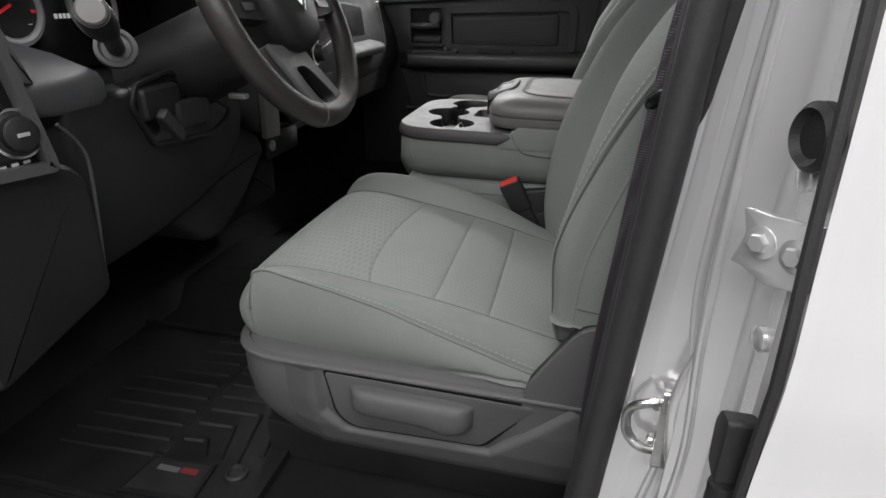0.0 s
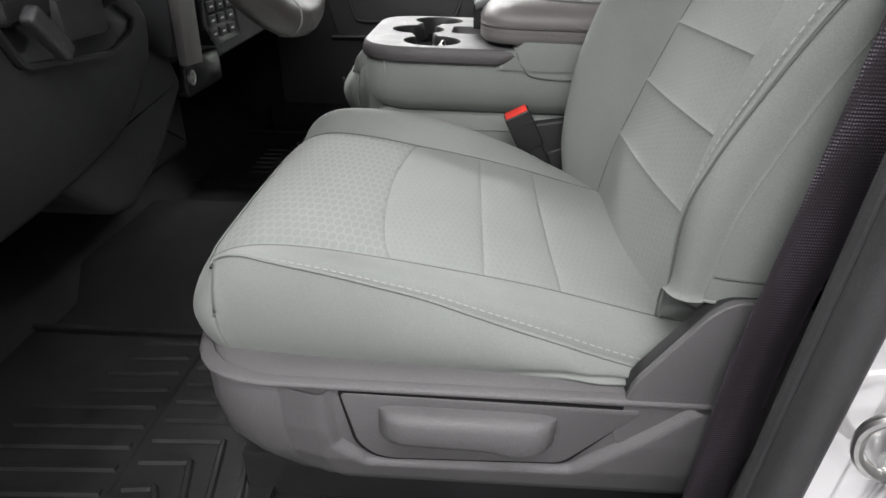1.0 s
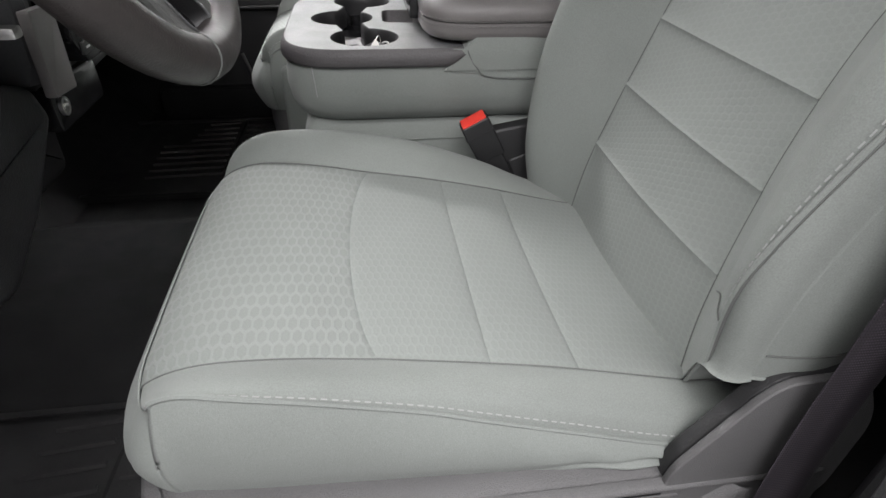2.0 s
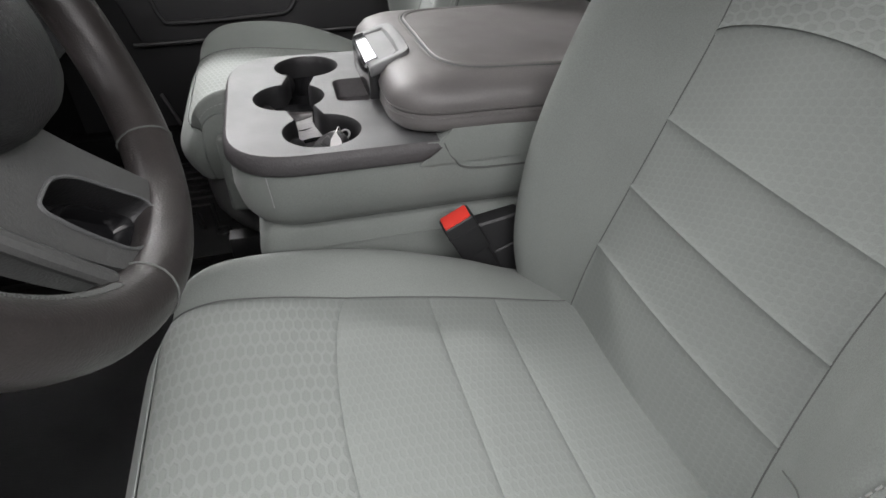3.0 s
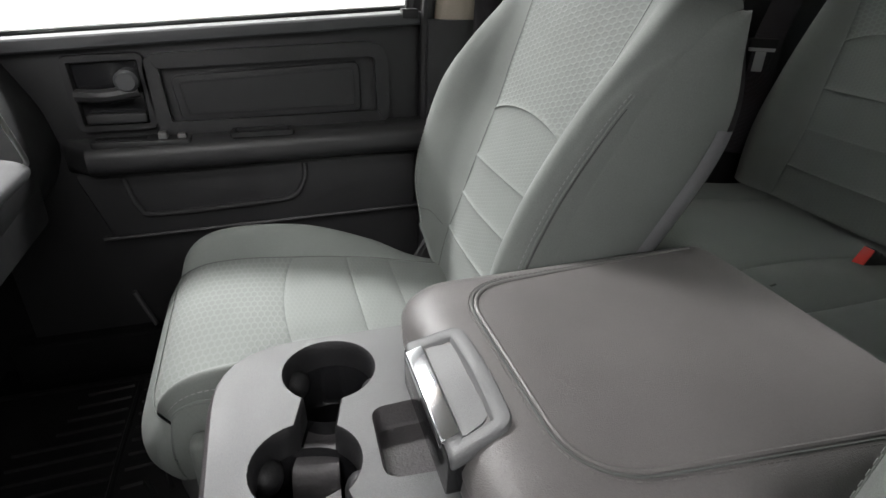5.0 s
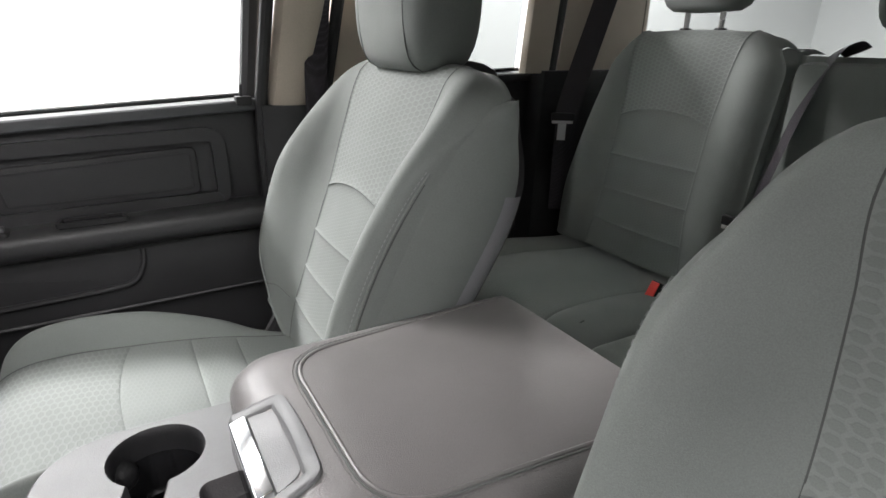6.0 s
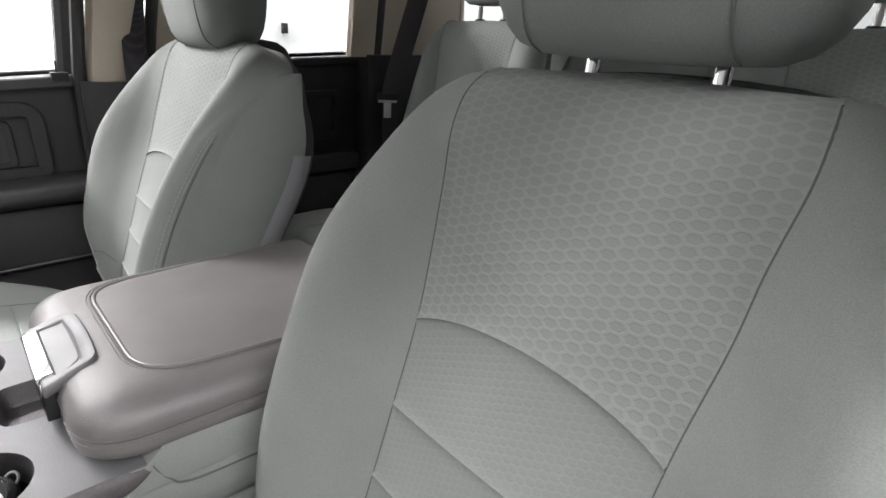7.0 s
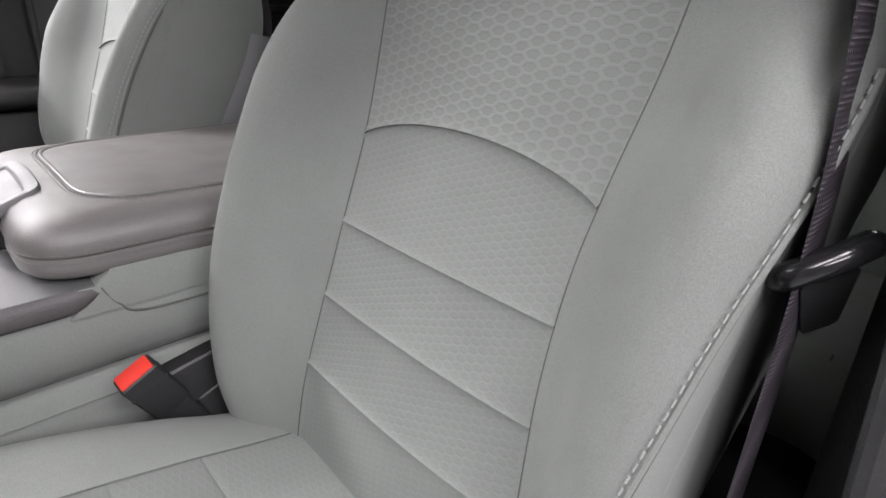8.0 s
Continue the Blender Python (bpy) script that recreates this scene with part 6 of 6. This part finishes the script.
    # passenger half: grey face panel, ledge and glovebox
    dash_part("face_panel", prism(rounded([(0.245, 0.505), (0.545, 0.530), (0.505, 0.640), (0.245, 0.66)], [0.01, 0.02, 0.01, 0.01]), "x", -0.54, -0.470, 0.010, 3), M_DASH, d, "dark dash face panel")
    dash_part("face_trim", tube(spline([(-0.418, 0.496, 0.650), (-0.416, 0.528, 0.590), (-0.416, 0.556, 0.537), (-0.422, 0.560, 0.525)], 16), 0.0035, 8), M_STEEL, d, "thin bright trim line")
    dash_part("ledge", prism(rounded([(-0.56, 0.552), (-0.48, 0.545), (-0.428, 0.535), (-0.412, 0.524), (-0.420, 0.505), (-0.56, 0.50)], [0.003, 0.02, 0.01, 0.008, 0.012, 0.003]), "y", 0.235, 0.560, 0.006, 3), M_DASHGREY, d, "grey dash ledge")
    dash_part("centre_ledge", turned(box(-0.48, -0.420, -0.085, 0.085, -0.014, 0.014, 0.006, 3), Matrix.Translation((0, 0.165, 0.568)) @ Matrix.Rotation(radians(8), 4, "X")), M_DASHGREY, d, "grey ledge beside the climate knobs")
    dash_part("pocket", box(-0.475, -0.440, 0.262, 0.318, 0.530, 0.5455, 0.004), M_GLOSS, d)
    dash_part("glovebox_lid", prism(rounded([(0.25, 0.38), (0.70, 0.38), (0.71, 0.495), (0.245, 0.488)], 0.02), "x", -0.53, -0.462, 0.014, 3), M_DASH, d)
    dash_part("glovebox_latch", box(-0.465, -0.455, 0.44, 0.52, 0.465, 0.488, 0.004), M_BLACK, d)
    return d


dashboard()


# ---------------------------------------------------------------- rear bench
def rear_seat(yc, label):
    half = 0.262
    r = thing("rear_bench", (0.95, yc, 0.0), label, "car seat", "rear bench")
    back = spline([(0.955, 0, 0.36), (0.965, 0, 0.45), (0.985, 0, 0.60), (1.005, 0, 0.72), (1.025, 0, 0.82), (1.045, 0, 0.862), (1.08, 0, 0.872), (1.11, 0, 0.86)], 120)
    lens = Seat.lengths(back)

    def surf(w, f):
        p, d = Seat.along(back, lens, w)
        n = Vector((-d.z, 0, d.x))
        q, side = abs(f), (1 if f >= 0 else -1)
        top = max((p.z - 0.80) / 0.07, 0)
        ins = 0.120 + 0.014 * max((p.z - 0.7) / 0.15, 0) + 0.02 * max((0.5 - p.z) / 0.14, 0)
        hw = smooth_table([(0.36, 0.262), (0.48, 0.266), (0.60, 0.246), (0.72, 0.218), (0.80, 0.192), (0.86, 0.160)], p.z) if side * yc > 0 else 0.226 - 0.030 * top ** 2
        if q <= 1:
            s, out = ins * q, 0.006 * (1 - q * q)
        else:
            t = q - 1
            s, out = ins + (hw - ins) * t, 0.020 * math.sin(math.pi * min(t * 0.75, 1)) - 0.03 * t ** 4
            out *= 1 - min(top, 1)
        v = p + n * out
        if q > 1:
            v.z -= 0.030 * min(top, 1) * (q - 1) ** 2
        return Vector((v.x, yc + s * side, v.z))

    FLIP[0] = -1.0
    L = lens[-1]

    def by_z(z):
        return float(np.interp(z, [p.z for p in back[:95]], lens[:95]))

    lines = [lambda f: 0.0, lambda f: by_z(0.432), lambda f: by_z(0.512), lambda f: by_z(0.594), lambda f: by_z(0.683) + 0.024 * max(1 - f * f, 0) ** 0.8, lambda f: L]
    for i in range(4):
        part("lumbar_panel", sewn(surf, -1, 1, lines[i], lines[i + 1], 16, 6, puff=0.003, width=0.26, height=0.09), M_LUMBAR, r, "", 180)
    part("upper_back_panel", sewn(surf, -1, 1, lines[4], lines[5], 16, 12, puff=0.002, width=0.26, height=0.2), M_HEX, r, "", 180)
    for side in (-1, 1):
        f0, f1 = (1, 2) if side > 0 else (-2, -1)
        part("back_bolster", sewn(surf, f0, f1, lambda f: 0.0, lambda f: L, 10, 26, width=0.11, height=0.5), M_CLOTH, r, "", 180)
        part("back_side", sheet(lambda k, w, side=side: surf(w, 2 * side) + Vector((0.10 * k, 0, 0)), [0, 0.5, 1], np.linspace(0, L, 20)), M_CLOTH, r, "", 180)
    # cushion
    cf = spline([(1.0, 0, 0.345), (0.9, 0, 0.352), (0.75, 0, 0.368), (0.62, 0, 0.368), (0.575, 0, 0.348), (0.562, 0, 0.313), (0.58, 0, 0.26)], 100)
    cl = Seat.lengths(cf)

    def cush(v, f):
        p, _ = Seat.along(cf, cl, v)
        q, side = abs(f), (1 if f >= 0 else -1)
        s = 0.14 * q if q <= 1 else 0.14 + (half + 0.01 - 0.14) * (q - 1)
        z = p.z + (0.010 * math.sin(math.pi * (q - 1)) - 0.02 * (q - 1) ** 4 if q > 1 else 0)
        return Vector((p.x, yc + s * side, z))

    part("cushion_insert", sewn(cush, -1, 1, lambda f: 0.0, lambda f: cl[-1], 12, 20, puff=0.002, width=0.28, height=0.5), M_LUMBAR, r, "", 180)
    for side in (-1, 1):
        f0, f1 = (1, 2) if side > 0 else (-2, -1)
        part("cushion_bolster", sewn(cush, f0, f1, lambda f: 0.0, lambda f: cl[-1], 8, 26, width=0.1, height=0.5), M_CLOTH, r, "", 180)
        part("piping", tube([cush(v, side * (1.5)) + Vector((0, 0, -0.001)) for v in np.linspace(cl[-1] - 0.14, cl[-1] - 0.13, 2)], 0.002, 6), M_SEAM, r)
    part("seat_base", box(0.66, 1.05, yc - half + 0.01, yc + half - 0.01, 0.0, 0.262, 0.01), M_DOOR, r)
    # head restraint
    rings = []
    for k in range(11):
        ang = math.pi * k / 10
        z = 0.985 - 0.075 * math.cos(ang)
        w, dp = 0.108 * max(math.sin(ang), 0.02) ** 0.3, 0.045 * max(math.sin(ang), 0.02) ** 0.4
        rings.append([Vector((1.085 + dp * math.copysign(abs(math.cos(a)) ** 0.6, math.cos(a)), yc + w * math.copysign(abs(math.sin(a)) ** 0.6, math.sin(a)), z)) for a in np.linspace(0, 2 * math.pi, 32, endpoint=False)])
    head = part("head_restraint", loft(rings), M_CLOTH, r, "", 180)
    for s in (-0.043, 0.043):
        part("post", tube([(1.085, yc + s, 0.86), (1.085, yc + s, 0.93)], 0.006, 10), M_STEEL, head)
        part("post_guide", disc((1.085, yc + s, 0.873), (0, 0, 1), [(0.014, 0), (0.012, 0.006), (0, 0.006)], 14), M_BLACK, r)
    return r


rear_seat(0.432, "grey cloth rear bench seat on the passenger side")
rear_seat(-0.432, "grey cloth rear bench seat on the driver side")


def rear_middle():
    r = thing("rear_middle_bench", (0.95, 0.0, 0.0), "plain grey cloth middle section of the rear bench", "car seat", "rear bench")
    def surf(u, w):
        y = -0.225 + 0.45 * u
        z = 0.36 + 0.47 * w
        return Vector((0.965 + 0.09 * w + 0.03 * (2 * u - 1) ** 6 + 0.05 * max(w - 0.92, 0) / 0.08 * 0.6, y, z))
    part("backrest", sheet(surf, np.linspace(0, 1, 20), np.linspace(0, 1, 20)), M_CLOTH, r, "", 180)
    part("backrest_core", box(1.01, 1.12, -0.18, 0.18, 0.36, 0.82, 0.02), M_CLOTH, r)
    part("cushion", box(0.57, 1.0, -0.18, 0.18, 0.25, 0.362, 0.03, 4), M_CLOTH, r)
    rings = []
    for k in range(11):
        ang = math.pi * k / 10
        w, dp = 0.100 * max(math.sin(ang), 0.02) ** 0.3, 0.04 * max(math.sin(ang), 0.02) ** 0.4
        rings.append([Vector((1.085 + dp * math.copysign(abs(math.cos(a)) ** 0.6, math.cos(a)), w * math.copysign(abs(math.sin(a)) ** 0.6, math.sin(a)), 0.930 - 0.062 * math.cos(ang))) for a in np.linspace(0, 2 * math.pi, 32, endpoint=False)])
    head = part("head_restraint", loft(rings), M_CLOTH, r, "", 180)
    for s in (-0.043, 0.043):
        part("post", tube([(1.085, s, 0.80), (1.085, s, 0.89)], 0.006, 10), M_STEEL, head)
    part("seat_base", box(0.68, 1.05, -0.185, 0.185, 0.0, 0.252, 0.01), M_DOOR, r)


rear_middle()
buckle("rear_buckle", (0.829, 0.256, 0.380), Matrix.Rotation(radians(-60), 4, "Y"))


def belt(name, points, width, label, up, tongue=None):
    b = thing(name, points[0], label, "seat belt")
    part("webbing", tube(spline(points, 40), width / 2, 8, flat=0.07, up=up), M_WEB, b, "black woven webbing")
    if tongue:
        # steel tongue in whitened paint, in place of a bright reflection
        part("tongue", turned(join(box(-0.004, 0.004, -0.028, 0.028, -0.012, 0.010, 0.003), box(-0.0015, 0.0015, -0.011, 0.011, -0.055, -0.012, 0.001)), tongue), M_WHITENED, b, "steel belt tongue, whitened to gleam")
        part("tongue_grip", turned(box(-0.006, 0.006, -0.030, 0.030, -0.004, 0.016, 0.004, 3), tongue), M_BLACK, b)
    return b


belt("rear_seat_belt", [(1.16, 0.735, 1.16), (1.10, 0.745, 0.95), (1.0, 0.730, 0.70), (0.985, 0.72, 0.62), (1.0, 0.735, 0.40)], 0.058, "black rear seat belt hanging beside the pillar", (1, 1, 0.0), Matrix.Translation((0.965, 0.715, 0.655)) @ Matrix.Rotation(radians(60), 4, "Z"))
belt("middle_seat_belt", [(1.085, 0.115, 0.838), (1.058, 0.120, 0.846), (1.030, 0.130, 0.825), (1.000, 0.145, 0.74), (0.975, 0.160, 0.62), (0.952, 0.176, 0.50), (0.940, 0.184, 0.39)], 0.044, "black middle seat belt against the bench split", (1, 0, 0), Matrix.Translation((0.945, 0.182, 0.52)))
drv = belt("driver_seat_belt", [(0.319, -0.560, 1.12), (0.280, -0.612, 0.85), (0.254, -0.642, 0.69), (0.243, -0.652, 0.60), (0.232, -0.657, 0.45), (0.224, -0.657, 0.30), (0.226, -0.658, 0.12), (0.230, -0.658, 0.03)], 0.042, "black driver seat belt hanging by the door pillar", (0, 1, 0))
tm = Matrix.Translation((0.240, -0.656, 0.606)) @ Matrix.Rotation(radians(-28), 4, "Y") @ Matrix.Rotation(radians(-35), 4, "Z") @ Matrix.Scale(0.82, 4)
part("tongue_grip", turned(tube(spline([(-0.028, 0, -0.008), (-0.020, -0.006, 0.002), (0.0, -0.009, 0.006), (0.020, -0.006, 0.004), (0.030, 0, -0.004)], 16), [0.004, 0.006, 0.0075] + [0.008] * 10 + [0.0075, 0.006, 0.004], 12), tm), M_GLOSS, drv, "gloss black belt tongue grip", 180)
part("tongue_blade", turned(prism(rounded([(-0.012, -0.052), (0.010, -0.052), (0.016, -0.006), (-0.018, -0.006)], 0.004), "y", -0.0105, -0.0075, 0.0006), tm), M_BLACK, drv, "black tongue blade")
part("anchor", box(0.205, 0.255, -0.672, -0.650, 0.0, 0.06, 0.006), M_BLACK, drv)


# ---------------------------------------------------------------- floor mats and small things
def floor_mat(name, s, label):
    m = thing(name, (-0.45, s * 0.45, 0.0), label, "floor mat", "floor mats")
    o = rounded([(-0.74, s * 0.30), (-0.228, s * 0.30), (-0.228, s * 0.735), (-0.74, s * 0.735)], [0.04, 0.03, 0.03, 0.04], 6)
    if s < 0:
        o = o[::-1]
    part("sheet", loft([ring_at(o, 0.001), ring_at(o, 0.009), ring_at(o, 0.010, 0.004), ring_at(o, 0.010, 0.008)]), M_RUBBER, m)
    part("raised_edge", ring_frame(o, 0.010, "z", 0.009, 0.016), M_RUBBER, m)
    def inward(y):
        """Both mats carry the same pattern, not a mirrored one."""
        return y if s < 0 else 1.035 - y

    # nested angular ribs
    def rib(pts):
        bm = bmesh.new()
        for a, b in zip(pts, pts[1:]):
            a, b = Vector(a), Vector(b)
            d = (b - a).normalized()
            n = Vector((-d.y, d.x)) * 0.0035
            ring0 = [Vector((a.x + n.x * k, s * inward(a.y + n.y * k), z)) for k, z in ((1.6, 0.009), (0.7, 0.0145), (-0.7, 0.0145), (-1.6, 0.009))]
            ring1 = [Vector((b.x + n.x * k, s * inward(b.y + n.y * k), z)) for k, z in ((1.6, 0.009), (0.7, 0.0145), (-0.7, 0.0145), (-1.6, 0.009))]
            join(bm, loft([ring0, ring1]))
        return part("rib", bm, M_RUBBER, m)

    for k in range(10):
        y = 0.325 + 0.0345 * k
        rib([(-0.430, y), (-0.512 - 0.010 * min(k, 4) - (0.05 if k > 3 else 0), y + 0.008)])
    rib([(-0.418, 0.315), (-0.421, 0.42), (-0.424, 0.53), (-0.424, 0.632)])
    for y, xe in ((0.345, -0.262), (0.380, -0.266), (0.415, -0.270), (0.450, -0.276)):
        rib([(-0.408, y), (xe, y - 0.004)])
    for y, xe, foot in ((0.484, -0.285, 0.600), (0.519, -0.316, 0.626), (0.554, -0.345, 0.622), (0.593, -0.372, 0.624)):
        rib([(-0.408, y), (xe, y - 0.004), (xe + 0.020, foot)])
    part("grommet", disc((-0.284, s * inward(0.642), 0.010), (0, 0, 1), [(0.017, 0), (0.017, 0.006), (0.013, 0.008), (0.011, 0.003), (0, 0.003)], 24), M_BLACK, m)
    if s < 0:
        plate = part("badge_plate", prism(rounded([(-0.438, -0.712), (-0.318, -0.705), (-0.324, -0.634), (-0.428, -0.640)], 0.006), "z", 0.009, 0.0135, 0.001), M_BLACK, m)
        part("badge_rim", ring_frame(rounded([(-0.440, -0.714), (-0.316, -0.707), (-0.322, -0.632), (-0.430, -0.638)], 0.006), 0.006, "z", 0.011, 0.0165), M_RUBBER, plate)
        part("badge_bar", box(-0.369, -0.342, -0.661, -0.650, 0.0135, 0.0139, 0), M_DULLRED, plate)
        part("badge_bar", box(-0.408, -0.372, -0.663, -0.653, 0.0135, 0.0142, 0), M_BASE, plate)
    return m


floor_mat("driver_floor_mat", -1, "ribbed black rubber floor mat before the driver seat")
floor_mat("passenger_floor_mat", 1, "ribbed black rubber floor mat before the passenger seat")


def key_fob():
    k = thing("key_fob", (-0.07, -0.115, 0.39), "black key fob with a white paper tag in the cup holder", "key fob")
    m = Matrix.Translation((-0.076, -0.100, 0.412)) @ Matrix.Rotation(radians(18), 4, "Z") @ Matrix.Rotation(radians(-38), 4, "Y") @ Matrix.Rotation(radians(22), 4, "X")
    o = rounded([(-0.036, -0.017), (0.020, -0.020), (0.038, -0.010), (0.038, 0.010), (0.020, 0.020), (-0.036, 0.017)], 0.009, 5)
    body = part("body", turned(loft([[Vector((x * s, y * s, z)) for x, y in o] for s, z in ((0.86, -0.009), (1.0, -0.004), (1.0, 0.004), (0.88, 0.009))]), m), M_BLACK, k, "", 50)
    for i in range(4):
        part("button", turned(box(-0.029 + 0.014 * i, -0.018 + 0.014 * i, -0.011, 0.011, 0.008, 0.0108, 0.002, 3), m), M_DASH, body)
    part("key_loop", turned(tube([(0.038 + 0.006 * math.cos(a), 0.006 * math.sin(a), 0.0) for a in np.linspace(0, 2 * math.pi, 16, endpoint=False)], 0.0014, 6, closed=True), m), M_STEEL, k)
    part("tag_wire", tube(spline([(-0.052, -0.093, 0.436), (-0.055, -0.104, 0.452), (-0.060, -0.115, 0.450)], 10), 0.0006, 6), M_STEEL, k)
    tag = rounded([(0.0, 0.002), (0.006, -0.008), (0.008, -0.036), (-0.008, -0.036), (-0.006, -0.008)], 0.002, 2)
    part("tag", turned(prism(tag, "z", -0.0004, 0.0004, 0), Matrix.Translation((-0.060, -0.115, 0.450)) @ Matrix.Rotation(radians(-12), 4, "Z") @ Matrix.Rotation(radians(60), 4, "X")), M_TAG, k, "white paper tag")


key_fob()


def wall_things():
    b = thing("wall_box", (1.95, 3.29, 0.85), "small dark wall box on the white garage wall", "wall box")
    part("housing", box(1.93, 1.965, 3.26, 3.30, 0.80, 0.87, 0.005), M_BLACK, b)


wall_things()
